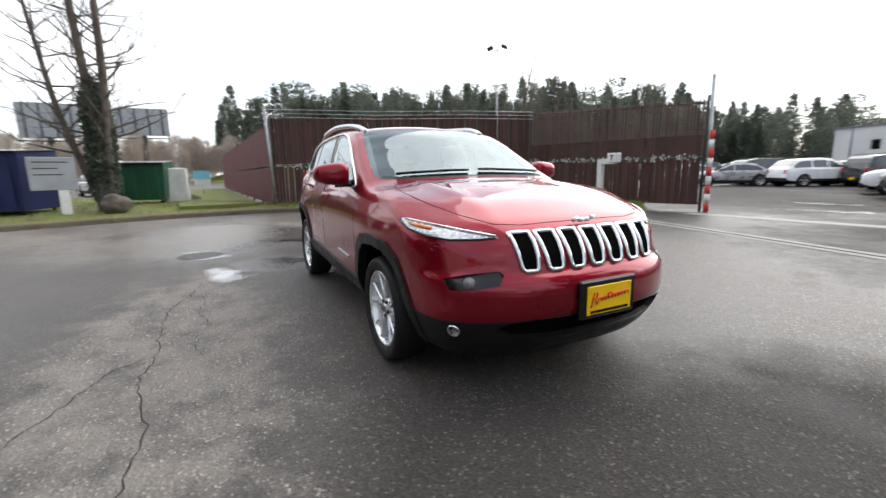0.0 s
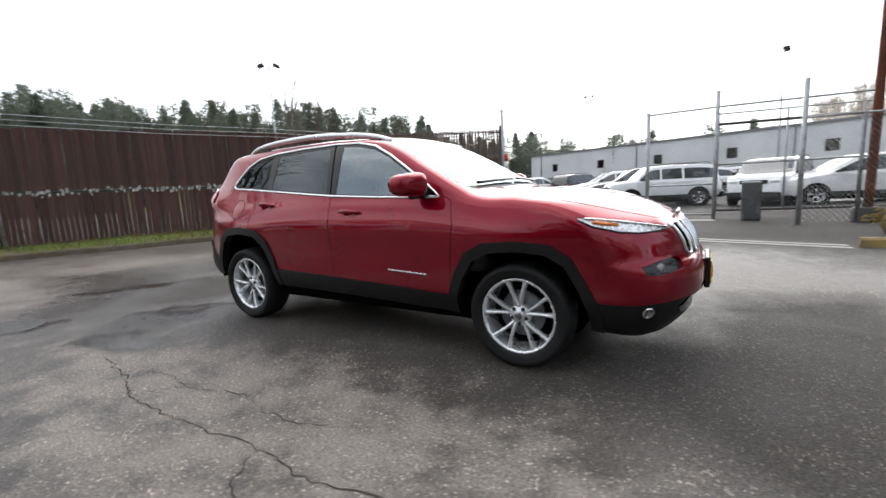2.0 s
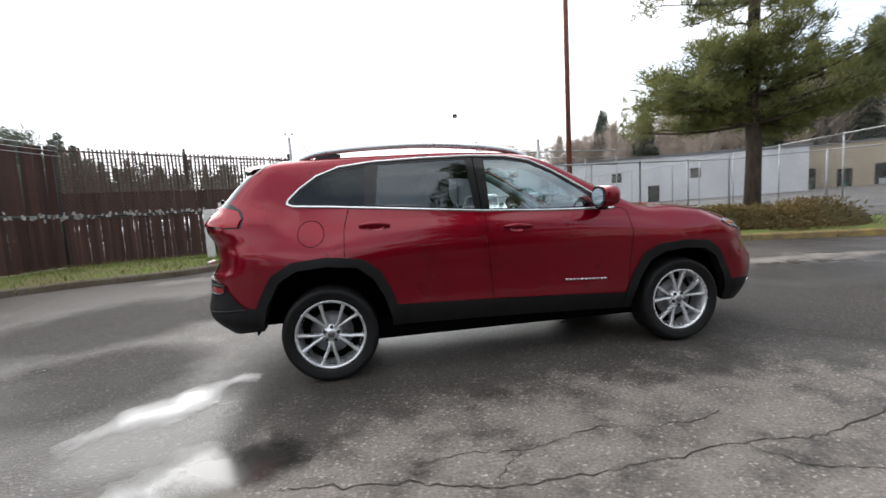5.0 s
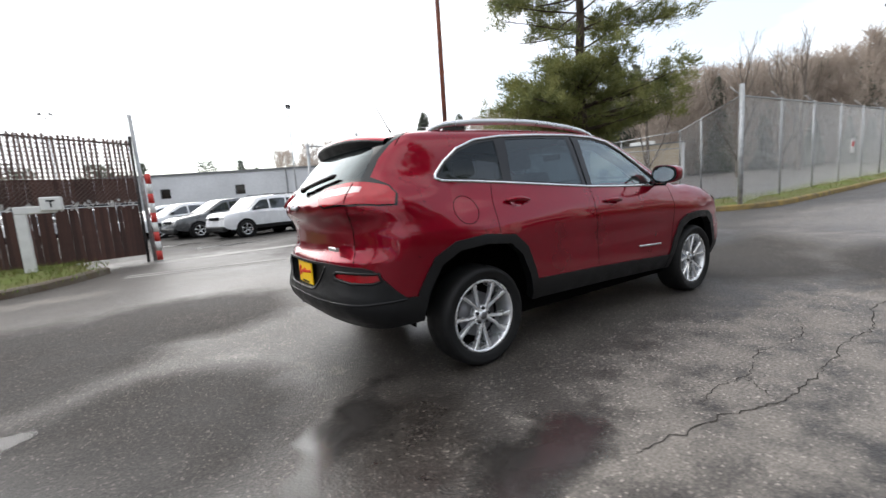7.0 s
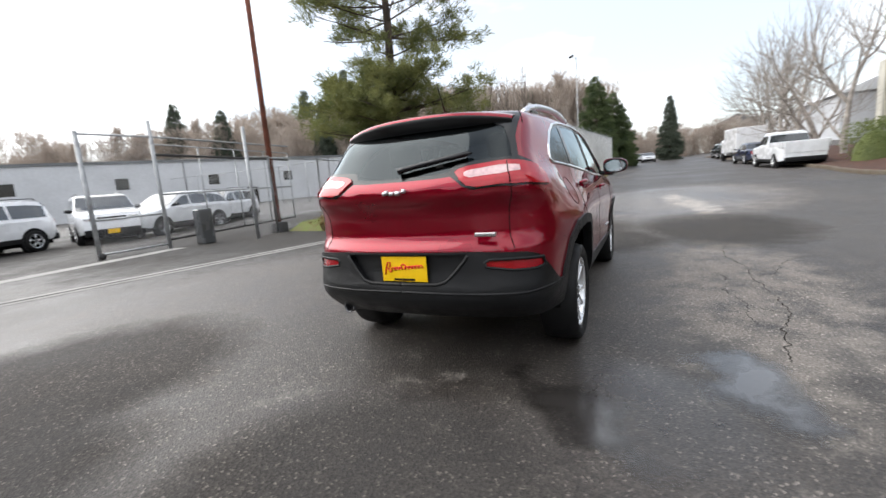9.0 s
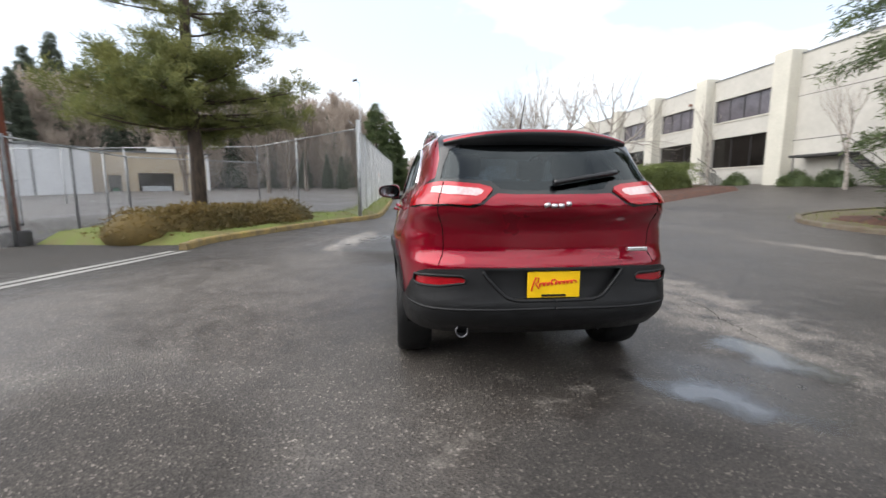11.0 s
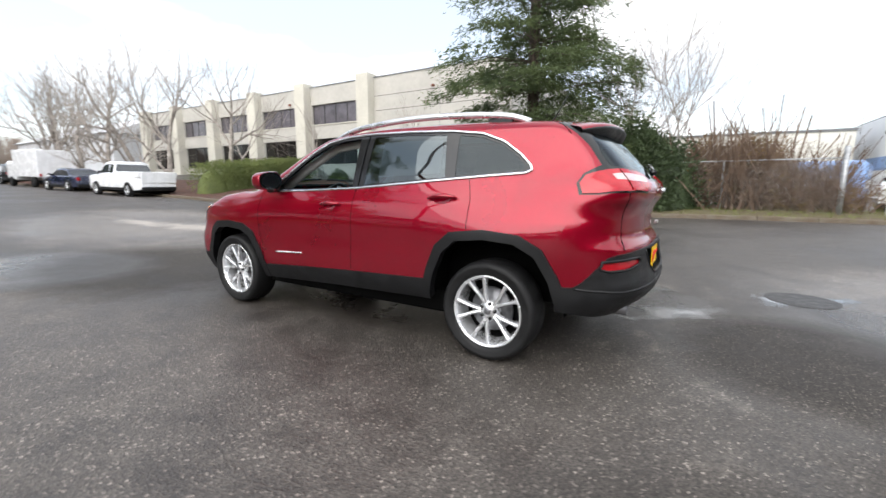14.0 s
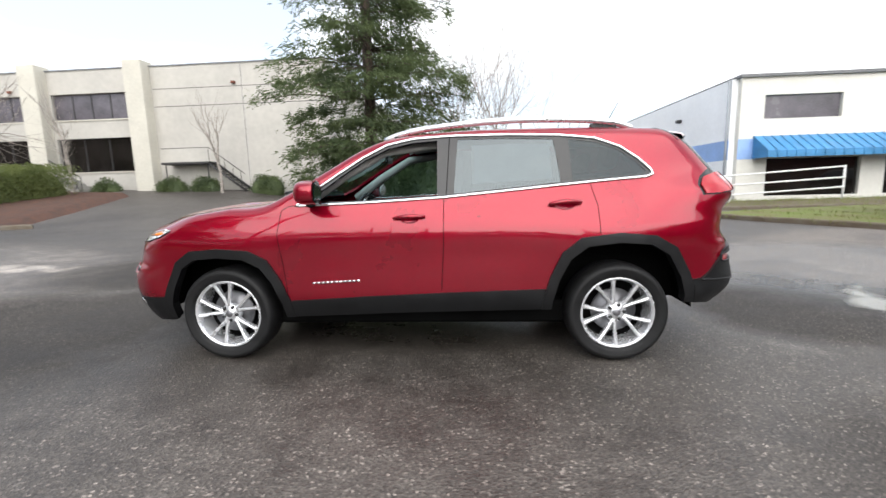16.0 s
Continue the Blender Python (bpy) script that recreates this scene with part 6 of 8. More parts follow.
def conifer(name, high, radius, seed, mat, bark, label, levels=34, arms=9, tuft=11, leaf=0.22, low=0.06, droop=0.35, ragged=0.35, group="", m=None, taper=0.8):
    r = np.random.default_rng(seed)
    root = empty(name, m, label, "tree", group)
    tube("trunk", [(0, 0, -0.3), (0.03, 0.02, high * 0.5), (0, 0, high * 0.97)], [high * 0.014 + 0.03, high * 0.009 + 0.02, 0.015], bark, root, "brown trunk", 10)
    P, D, limbs = [], [], bmesh.new()
    for k in range(levels):
        f = low + (1 - low) * (k + r.random()) / levels
        z, reach = high * f, radius * (1 - f) ** taper * min(1, 0.45 + 2.2 * (f - low + 0.08)) + 0.12
        for a in range(max(4, round(arms * (1 - 0.5 * f)))):
            az, ln = r.uniform(0, 6.28), reach * r.uniform(1 - ragged, 1 + ragged * 0.45)
            c, s = math.cos(az), math.sin(az)
            tip = np.array((c * ln, s * ln, z - droop * ln * r.uniform(0.4, 1.1) + 0.12 * ln))
            base = np.array((0, 0, z))
            if ln > 0.7 and k % 2 == 0:
                add_tube(limbs, [tuple(base), tuple(base * 0.4 + tip * 0.6 + (0, 0, 0.05 * ln)), tuple(tip)], [0.035, 0.02, 0.008], 3, False)
            m_ = max(3, int(tuft * ln / radius * 2.2))
            knots = np.sqrt(r.uniform(0.04, 1.0, max(3, int(ln * 2.4))))
            t = np.clip(knots[r.integers(0, len(knots), m_)] + r.normal(0, 0.035, m_), 0.04, 1.05)
            q = base + (tip - base) * t[:, None] + np.array((0, 0, 0.08 * ln)) * np.sin(t * 3.1)[:, None]
            side = np.array((-s, c, 0)) * (r.normal(0, 0.16, m_) * ln * (0.5 + 0.5 * t))[:, None]
            P.append(q + side + r.normal(0, 0.06, (m_, 3)) * (1, 1, 1.5))
            D.append(np.tile(np.array((c, s, -0.60)), (m_, 1)) + side * 1.5)
    P, D = np.concatenate(P), np.concatenate(D)
    V, F = sprays(P, D, leaf, leaf * 0.20, r)
    V2, F2 = sprays(P + r.normal(0, leaf * 0.3, P.shape), D, leaf * 0.8, leaf * 0.17, r, 0.9)
    mesh_ob("crown", np.concatenate([V, V2]), np.concatenate([F, F2 + len(V)]), mat, root, "dark drooping evergreen boughs", False)
    tagged(part("branchwork", limbs, bark, root, "thin brown limbs"), kind="stuff")
    return root


def pine(name, high, seed, m, label, blades=400, leaf=0.16):
    """An open pine: a straight trunk, level limbs in loose whorls, and flat layered pads of needles."""
    r = np.random.default_rng(seed)
    root = empty(name, m, label, "tree")
    tube("trunk", [(0, 0, -0.3), (0.06, 0.0, 2.0), (-0.02, 0.05, 4.5), (0.06, 0.0, 7.0), (0.0, 0.04, 10.0), (0.0, 0.0, high)], [0.25, 0.21, 0.18, 0.145, 0.10, 0.03], M["bark"], root, "rough red-brown trunk", 12)
    P, D, bm = [], [], bmesh.new()
    z = 2.9
    while z < high - 0.2:
        f = z / high
        gap = 5.0 < z < 6.1
        reach = 3.0 if z < 5.0 else (1.3 if gap else 2.75 * (1 - ((z - 6.0) / (high - 5.2)) ** 1.5) + 0.5)
        for k in range(2 if gap else (7 if z < 5.0 else 5)):
            az = r.uniform(0, 6.28)
            ln = reach * r.uniform(0.55, 1.12)
            way = np.array((math.cos(az), math.sin(az), 0.0))
            rise = r.uniform(-0.16, 0.10) if z < 5 else r.uniform(-0.10, 0.22)
            bend = [np.array((0, 0, z)) + way * ln * g + np.array((0, 0, ln * (rise * g + 0.10 * g * g))) + r.normal(0, 0.05, 3) * g for g in (0, 0.35, 0.7, 1.0)]
            add_tube(bm, [tuple(b) for b in bend], [0.06 * (1.15 - f), 0.045 * (1.15 - f), 0.03 * (1.15 - f), 0.012], 5, False)
            for g in (0.32, 0.52, 0.72, 0.90, 1.02) if z < 5.0 else (0.58, 0.78, 0.93, 1.03):
                if r.random() < 0.20:
                    continue
                c = bend[0] + (bend[-1] - bend[0]) * g + np.cross(way, (0, 0, 1)) * r.normal(0, 0.28 * ln * g * 0.6) + np.array((0, 0, r.normal(0.05, 0.10)))
                rx, rz = r.uniform(0.40, 0.68), r.uniform(0.20, 0.34)
                sub = r.normal(0, 0.55, (9, 3)) * (rx, rx, rz)
                q = sub[r.integers(0, 9, blades)] + r.normal(0, 0.105, (blades, 3)) * (1, 1, 0.7)
                P.append(q + c)
                D.append(way * 0.25 + q * (0.9, 0.9, 0.4) + (0, 0, 0.55))
                add_tube(bm, [tuple(bend[0] + (bend[-1] - bend[0]) * max(0.1, g - 0.2)), tuple(c)], [0.018, 0.006], 3, False)
        z += r.uniform(0.34, 0.50) if z < 5.0 else r.uniform(0.50, 0.75)
    P, D = np.concatenate(P), np.concatenate(D)
    V, F = sprays(P, D, leaf, 0.025, r, 0.6)
    mesh_ob("crown", V, F, M["needle"], root, "olive green needle pads", False)
    tagged(part("branchwork", bm, M["bark"], root, "crooked limbs"), kind="stuff")
    return root


def bare_tree(name, high, seed, mat, m, label, depth=5, lean=0.0, spread=0.62, stems=1, group="", kids=3, thick=0.017):
    r = np.random.default_rng(seed)
    root = empty(name, m, label, "tree", group)
    trunk, twigs = bmesh.new(), bmesh.new()

    def grow(p, d, ln, rad, k):
        pts, q = [p], p
        for _ in range(3):
            d = (d + Vector(r.normal(0, 0.10, 3)) + Vector((0, 0, 0.05))).normalized()
            q = q + d * ln / 3
            pts.append(q)
        add_tube(trunk if k == 0 else twigs, [tuple(v) for v in pts], [rad, rad * 0.86, rad * 0.74, rad * 0.62], 8 if k == 0 else (5 if k < 3 else 3), False)
        if k >= depth:
            return
        for i in range(kids if k < 3 else 2):
            side = Vector(r.normal(0, 1, 3))
            side = (side - side.dot(d) * d).normalized()
            nd = (d * (1.0 if i == 0 else 0.75) + side * (0.22 if i == 0 else spread) + Vector((0, 0, 0.10))).normalized()
            grow(pts[-1] if i == 0 else pts[r.integers(1, 4)], nd, ln * r.uniform(0.62, 0.82), rad * (0.66 if i == 0 else 0.46), k + 1)
    for i in range(stems):
        off = Vector((0.18 * i, 0.1 * i, -0.2))
        grow(off, Vector((lean + (0.16 * (i - 0.5) if stems > 1 else 0), 0.05, 1)).normalized(), high * 0.30, high * thick / stems ** 0.4, 0)
    part("trunk", trunk, mat, root, "bare trunk", True)
    part("branchwork", twigs, mat, root, "leafless branches and twigs", True)
    return root


def twiggy_tree(name, high, seed, mat, m, label, stems):
    """Tall leafless tree: near-upright stems with many short rising side branches and twigs."""
    r = np.random.default_rng(seed)
    root = empty(name, m, label, "tree")
    for k, (ox, oy, lx, ly, f_h) in enumerate(stems):
        h = high * f_h
        line_ = [(ox * min(1, t * 3) + lx * h * t + 0.10 * math.sin(5 * t + k), oy * min(1, t * 3) + ly * h * t + 0.10 * math.cos(4 * t + k), h * t - 0.3) for t in np.linspace(0, 1, 14)]
        tube("trunk", line_, list(np.linspace(0.155 * f_h, 0.018, 14)), mat, root, "grey-brown stem", 8)
        bm, n_ = bmesh.new(), int(h * 5.5)
        for i in range(n_):
            t = 0.16 + 0.83 * (i + r.random()) / n_
            g = t * 13
            j = min(int(g), 12)
            p = Vector(line_[j]).lerp(Vector(line_[j + 1]), g - j)
            az, ln = 2.4 * i + r.normal(0, 0.4), (0.5 + 2.3 * (1 - t) ** 0.8) * r.uniform(0.55, 1.15)
            d = Vector((math.cos(az), math.sin(az), r.uniform(0.25, 0.75))).normalized()
            pts_b, q = [tuple(p)], p
            for s in range(4):
                d = (d + Vector(r.normal(0, 0.17, 3)) + Vector((0, 0, 0.10))).normalized()
                q = q + d * ln / 4
                pts_b.append(tuple(q))
                for _ in range(2):
                    e = (d + Vector(r.normal(0, 0.65, 3))).normalized()
                    tl_ = ln * r.uniform(0.12, 0.34)
                    mid = q + e * tl_ * 0.55 + Vector((0, 0, 0.03))
                    add_tube(bm, [tuple(q), tuple(mid), tuple(mid + (e + Vector((0, 0, 0.4))) * tl_ * 0.45)], [0.009, 0.006, 0.003], 3, False)
            add_tube(bm, pts_b, [0.030 * (1.1 - t) + 0.010, 0.022 * (1.1 - t) + 0.009, 0.014, 0.010, 0.006], 4, False)
        part("branchwork", bm, mat, root, "fine leafless branches", True)
    return root


def bush(name, pts, rx, high, mat, label, seed, blades=5000, leaf=0.08, category="bush", box_like=False):
    """A mass of leaves along a line, thick at the skin."""
    r = np.random.default_rng(seed)
    root = empty(name, None, label, category)
    seg = [Vector(p) for p in pts]
    P = []
    n = blades
    f = r.random(n) * (len(seg) - 1)
    i = np.minimum(f.astype(int), len(seg) - 2)
    A, B = np.array([tuple(v) for v in seg])[i], np.array([tuple(v) for v in seg])[i + 1]
    base = A + (B - A) * (f - i)[:, None]
    d = r.normal(0, 1, (n, 3))
    d[:, 2] = np.abs(d[:, 2])
    if box_like:
        d = np.sign(d) * np.abs(d) ** 0.45
        d /= np.abs(d).max(1, keepdims=True)
    else:
        d /= np.linalg.norm(d, axis=1, keepdims=True)
    lump = np.array([1 + (0.10 if box_like else 0.34) * noise.noise((b[0] * 1.1 + e[0] * 1.3, b[1] * 1.1 + e[1] * 1.3, e[2] * 1.3 + seed)) for b, e in zip(base, d)])
    q = base + d * (rx, rx, high) * (lump * r.uniform(0.80, 1.04, n))[:, None]
    V, F = sprays(q, d, leaf, leaf * 0.55, r, 1.0)
    mesh_ob("leaves", V, F, mat, root, "small massed leaves", False)
    core = bmesh.new()
    for k in range(max(2, int(len(seg) * 2))):
        g = k / max(1, len(seg) * 2 - 1) * (len(seg) - 1)
        j = min(int(g), len(seg) - 2)
        p = seg[j].lerp(seg[j + 1], g - j)
        got = bmesh.ops.create_icosphere(core, subdivisions=2, radius=1)["verts"]
        bmesh.ops.transform(core, matrix=Matrix.Translation(p) @ Matrix.Diagonal((rx * 0.82, rx * 0.82, high * 0.84, 1)), verts=got)
    part("core", core, mat, root, "dark inner foliage", True)
    return root


# the big pine by the gate
pine("pine_tree", 13.2, 31, pose(10.6, 7.6, 0.25), "large open pine with a bare lower trunk behind the bushes")
bush("low_bush", [(5.7, 6.7, 0.2), (6.8, 6.1, 0.22), (8.0, 5.3, 0.22), (9.4, 4.4, 0.25)], 0.95, 0.62, M["shrub"], "low tangle of olive and brown shrubs on the island", 41, 14000, 0.07)
conifer("spruce_tree", 17.5, 4.5, 51, M["spruce"], M["bark"], "tall dark spruce with ragged drooping boughs beside the road", 50, 10, 110, 0.20, 0.05, 0.30, 0.60, m=pose(3.7, -13.8, 0.2))
M["laurel"] = leafy("dark_laurel_leaves", (0.085, 0.120, 0.050), (0.034, 0.054, 0.024))
bush("laurel_bush", [(1.6, -12.6, 0.2), (3.2, -13.0, 0.2), (4.8, -13.2, 0.2)], 1.35, 2.3, M["laurel"], "dense dark evergreen shrub under the spruce", 52, 16000, 0.13)
bush("laurel_bush", [(-1.0, -14.9, 0.2), (0.0, -14.5, 0.2), (1.2, -14.0, 0.2)], 1.5, 2.9, M["laurel"], "dark evergreen shrub at the verge", 53, 15000, 0.14)


def thicket(name, pts, deep, high, seed, label, count=1500):
    """A brown tangle of upright and arching bare stems."""
    r = np.random.default_rng(seed)
    root = empty(name, None, label, "bush")
    seg = np.array(pts, float)
    f = r.random(count) * (len(seg) - 1)
    i = np.minimum(f.astype(int), len(seg) - 2)
    P = seg[i] + (seg[i + 1] - seg[i]) * (f - i)[:, None] + r.normal(0, deep, (count, 3)) * (1, 1, 0)
    lump = np.array([0.72 + 0.8 * noise.noise((p[0] * 1.1, p[1] * 1.1, seed)) for p in P])[:, None]
    D = np.tile(np.array((0.0, 0.0, 1.0)), (count, 1)) + r.normal(0, 0.42, (count, 3)) * (1, 1, 0.5)
    D /= np.linalg.norm(D, axis=1, keepdims=True)
    L = high * lump * r.uniform(0.5, 1.1, (count, 1))
    V, F = sprays(P, D, 1.0, 0.022, r, 0.001)
    V = (V.reshape(-1, 4, 3) - P[:, None]) * np.array(L)[:, None] + P[:, None]
    V = V.reshape(-1, 3)
    Q = np.repeat(P, 5, 0) + np.repeat(D * L, 5, 0) * r.uniform(0.3, 1.0, (count * 5, 1))
    V2, F2 = sprays(Q, np.repeat(D, 5, 0), high * 0.24, 0.013, r, 0.75)
    mesh_ob("stem_tangle", np.concatenate([V, V2]), np.concatenate([F, F2 + len(V)]), M["bramble"], root, "thin brown bare stems", False)
    P3 = P[::2] + D[::2] * L[::2] * r.uniform(0.1, 0.9, (len(P[::2]), 1))
    V3, F3 = sprays(np.repeat(P3, 3, 0) + r.normal(0, 0.08, (3 * len(P3), 3)), r.normal(0, 1, (3 * len(P3), 3)), 0.09, 0.05, r, 1.0)
    mesh_ob("leaf_litter", V3, F3, M["shrub"], root, "scattered dry leaves", False)
    return root


M["bramble"] = material("bramble_stems", (0.20, 0.135, 0.095), 0.9, 0, 0.3, 3, second=(0.11, 0.075, 0.055))
thicket("bramble", [(-1.6, -16.6, 0.2), (-2.8, -16.5, 0.2), (-4.2, -16.2, 0.2)], 0.65, 3.3, 54, "tall brown leafless bramble thicket along the fence", 1500)
thicket("bramble", [(-4.2, -16.0, 0.2), (-5.4, -15.7, 0.2), (-6.6, -15.5, 0.2)], 0.45, 1.9, 56, "brown leafless bramble growing through the fence", 800)
M["russet"] = leafy("russet_dead_leaves", (0.26, 0.165, 0.075), (0.115, 0.085, 0.040))
bush("brown_bush", [(-2.2, -17.3, 0.2), (-3.3, -17.2, 0.2), (-4.4, -17.0, 0.2)], 1.2, 2.75, M["russet"], "tall brown bush still holding its dead leaves", 57, 12000, 0.10)
bush("hedge", [(20.6, -10.2, 0.42), (21.0, -12.0, 0.58), (21.4, -14.0, 0.75), (21.8, -15.8, 0.9), (22.1, -17.4, 1.0)], 1.0, 1.75, M["hedge"], "clipped rounded green hedge on bark mulch", 55, 24000, 0.085, "hedge", True)
for i, (x, y, s) in enumerate(((19.0, -22.6, 0.75), (16.6, -22.5, 0.7), (23.3, -22.4, 0.7), (12.5, -22.4, 0.75), (9.8, -22.3, 0.6))):
    bush("shrub", [(x - 0.6 * s, y, 1.2), (x + 0.6 * s, y, 1.2)], 0.9 * s, 1.25 * s, M["spruce"], "low dark shrub against the concrete wall", 60 + i, 2500, 0.10)
twiggy_tree("bare_tree", 13.5, 71, M["bark_grey"], pose(-12.3, -4.9, 0.3), "tall leafless tree with twin stems and ivy on the lawn",
            ((0, 0, -0.01, -0.03, 1.0), (0.1, 0.35, 0.0, 0.02, 0.95), (-0.1, -0.3, -0.02, -0.16, 0.7)))
bush("ivy", [(-12.3, -4.9, 0.6), (-12.35, -4.85, 2.0), (-12.4, -4.9, 3.2)], 0.36, 1.0, M["fir_far"], "dark ivy thick round the lower trunk", 72, 7000, 0.10, "ivy")
bare_tree("bare_tree", 9.5, 73, M["bark_pale"], pose(-1.0, -16.2, 0.2), "pale leafless multi-stem tree beside the spruce", 5, 0.0, 0.62, 4, "", 5, 0.0095)
bare_tree("bare_tree", 7.0, 74, M["bark_pale"], pose(24.2, -21.0, 1.2), "slim pale birch before the concrete building", 5, 0.0, 0.35, 1)
bare_tree("bare_tree", 6.5, 75, M["bark_pale"], pose(14.8, -21.2, 1.2), "slim pale birch before the concrete building", 5, 0.0, 0.35, 1)
for i, (x, y, h) in enumerate(((26.5, -11.0, 10.0), (31, -11.2, 10.8), (36, -11.6, 11.0), (42, -11.6, 11.4), (50, -12.0, 11.5), (22.8, -12.6, 9.4), (46, -11.8, 10.6))):
    bare_tree("bare_tree", h, 80 + i, M["bark_pale"], pose(x, y, float(height(x, y)) + 0.1, 0, 0, 40 * i), "leafless grey street tree beside the parked cars", 6, 0.05, 0.70, 1, "bare street trees", 4, 0.019)

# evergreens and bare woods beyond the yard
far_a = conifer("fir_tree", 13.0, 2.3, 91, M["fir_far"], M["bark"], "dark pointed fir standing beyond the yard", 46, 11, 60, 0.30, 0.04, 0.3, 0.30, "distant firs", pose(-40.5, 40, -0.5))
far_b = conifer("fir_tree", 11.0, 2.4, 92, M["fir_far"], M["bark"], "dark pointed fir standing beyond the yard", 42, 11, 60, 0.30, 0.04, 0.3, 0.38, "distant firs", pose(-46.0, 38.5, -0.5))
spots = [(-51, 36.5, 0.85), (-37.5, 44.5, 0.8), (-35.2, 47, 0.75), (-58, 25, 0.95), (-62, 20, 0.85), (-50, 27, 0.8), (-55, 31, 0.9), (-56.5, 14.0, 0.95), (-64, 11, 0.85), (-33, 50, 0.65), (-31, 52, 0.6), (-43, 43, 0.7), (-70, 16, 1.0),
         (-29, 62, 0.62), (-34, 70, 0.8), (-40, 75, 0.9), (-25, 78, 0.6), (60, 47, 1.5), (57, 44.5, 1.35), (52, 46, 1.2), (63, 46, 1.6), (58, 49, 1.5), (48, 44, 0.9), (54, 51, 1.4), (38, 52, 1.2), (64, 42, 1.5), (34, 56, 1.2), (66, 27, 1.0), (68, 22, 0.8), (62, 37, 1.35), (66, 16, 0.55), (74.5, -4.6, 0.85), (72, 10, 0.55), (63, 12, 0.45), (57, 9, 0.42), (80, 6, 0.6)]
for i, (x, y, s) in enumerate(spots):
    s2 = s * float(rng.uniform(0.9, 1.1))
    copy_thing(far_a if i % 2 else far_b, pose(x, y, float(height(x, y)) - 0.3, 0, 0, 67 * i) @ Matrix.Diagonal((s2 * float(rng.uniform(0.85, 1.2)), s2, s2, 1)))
tall_bare = bare_tree("bare_tree", 17.0, 95, M["bark_grey"], pose(-38, 30, 0), "tall thin leafless tree beyond the fence", 5, 0.0, 0.33, 1, "distant bare trees")
for i, (x, y, s) in enumerate(((-42, 33.5, 0.9), (-45, 41, 1.05), (-36, 36, 0.8), (-32, 44, 0.8), (-52, 30, 0.8), (40, 14, 0.8), (48, 12, 0.9), (56, 16, 0.9), (36, 20, 0.8), (68, -18, 0.9), (60, 5, 0.8))):
    copy_thing(tall_bare, pose(x, y, float(height(x, y)), 0, 0, 50 * i) @ Matrix.Diagonal((s, s, s, 1)))


def woods(name, path, deep, high, count, mat, label, seed, pointed=0.5, bare=False):
    """Far woodland: many ragged crowns joined into one mass."""
    r = np.random.default_rng(seed)
    P, D, n = [], [], len(path) - 1
    for i in range(count):
        f = r.random() * n
        k = min(int(f), n - 1)
        a, b = np.array(path[k], float), np.array(path[k + 1], float)
        c = a + (b - a) * (f - k) + r.normal(0, deep, 3) * (1, 1, 0)
        h = high * r.uniform(0.55, 1.1)
        m_ = 1000
        t = r.random(m_) ** 0.8
        sharp = r.random() < pointed
        rad = h * (0.20 * (1 - t) + 0.02 if sharp else 0.30 * np.sqrt(np.clip(t * (1.15 - t), 0.01, 1)))
        az = r.uniform(0, 6.28, m_)
        rad = rad * np.sqrt(r.uniform(0.15, 1.0, m_)) * (1 + 0.35 * np.sin(3 * az + 9 * t + i))
        P.append(np.stack([c[0] + rad * np.cos(az), c[1] + rad * np.sin(az), c[2] + h * t], -1))
        D.append(np.stack([np.cos(az) * 0.5, np.sin(az) * 0.5, (1.3 if bare else 0.4) + 0 * az], -1))
    V, F = sprays(np.concatenate(P), np.concatenate(D), high * (0.11 if bare else 0.04), high * (0.0075 if bare else 0.016), r, 0.45 if bare else 0.7)
    return tagged(mesh_ob(name, V, F, mat, None, "", False), label, "woodland", kind="stuff")


HILL = [(-104, -10, 0), (-98, 12, 0), (-92, 30, 0), (-80, 52, 0), (-58, 82, 0), (-44, 100, 0)]
V = []
for k, (x, y, _) in enumerate(HILL):
    n_ = Vector((x, y, 0)).normalized()
    V += [(x + n_.x * d, y + n_.y * d, h if 0 < k < 5 else -0.3) for d, h in ((-26, -0.2), (-14, 2.6), (0, 4.6), (14, 5.0), (34, -0.2))]
tagged(mesh_ob("hill", V, [(i * 5 + j, i * 5 + j + 1, i * 5 + j + 6, i * 5 + j + 5) for i in range(5) for j in range(4)], M["grass"]), "low green hill under the far wood", "hill", kind="structure")
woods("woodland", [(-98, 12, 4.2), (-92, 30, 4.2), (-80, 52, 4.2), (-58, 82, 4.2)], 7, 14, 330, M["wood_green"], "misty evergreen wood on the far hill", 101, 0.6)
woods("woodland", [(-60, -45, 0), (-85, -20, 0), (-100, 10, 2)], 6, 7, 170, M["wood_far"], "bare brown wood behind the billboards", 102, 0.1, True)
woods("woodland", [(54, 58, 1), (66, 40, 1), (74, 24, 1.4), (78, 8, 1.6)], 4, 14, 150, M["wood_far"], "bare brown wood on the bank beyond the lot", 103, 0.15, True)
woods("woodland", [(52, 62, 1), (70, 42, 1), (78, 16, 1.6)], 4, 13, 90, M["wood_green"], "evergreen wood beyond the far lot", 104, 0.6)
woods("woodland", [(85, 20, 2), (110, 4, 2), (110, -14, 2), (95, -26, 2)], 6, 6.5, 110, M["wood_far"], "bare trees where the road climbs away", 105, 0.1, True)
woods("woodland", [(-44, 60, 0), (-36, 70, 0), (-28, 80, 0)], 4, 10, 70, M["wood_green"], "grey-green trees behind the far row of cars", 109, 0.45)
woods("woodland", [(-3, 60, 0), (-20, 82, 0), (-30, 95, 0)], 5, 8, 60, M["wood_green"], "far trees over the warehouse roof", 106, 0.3)

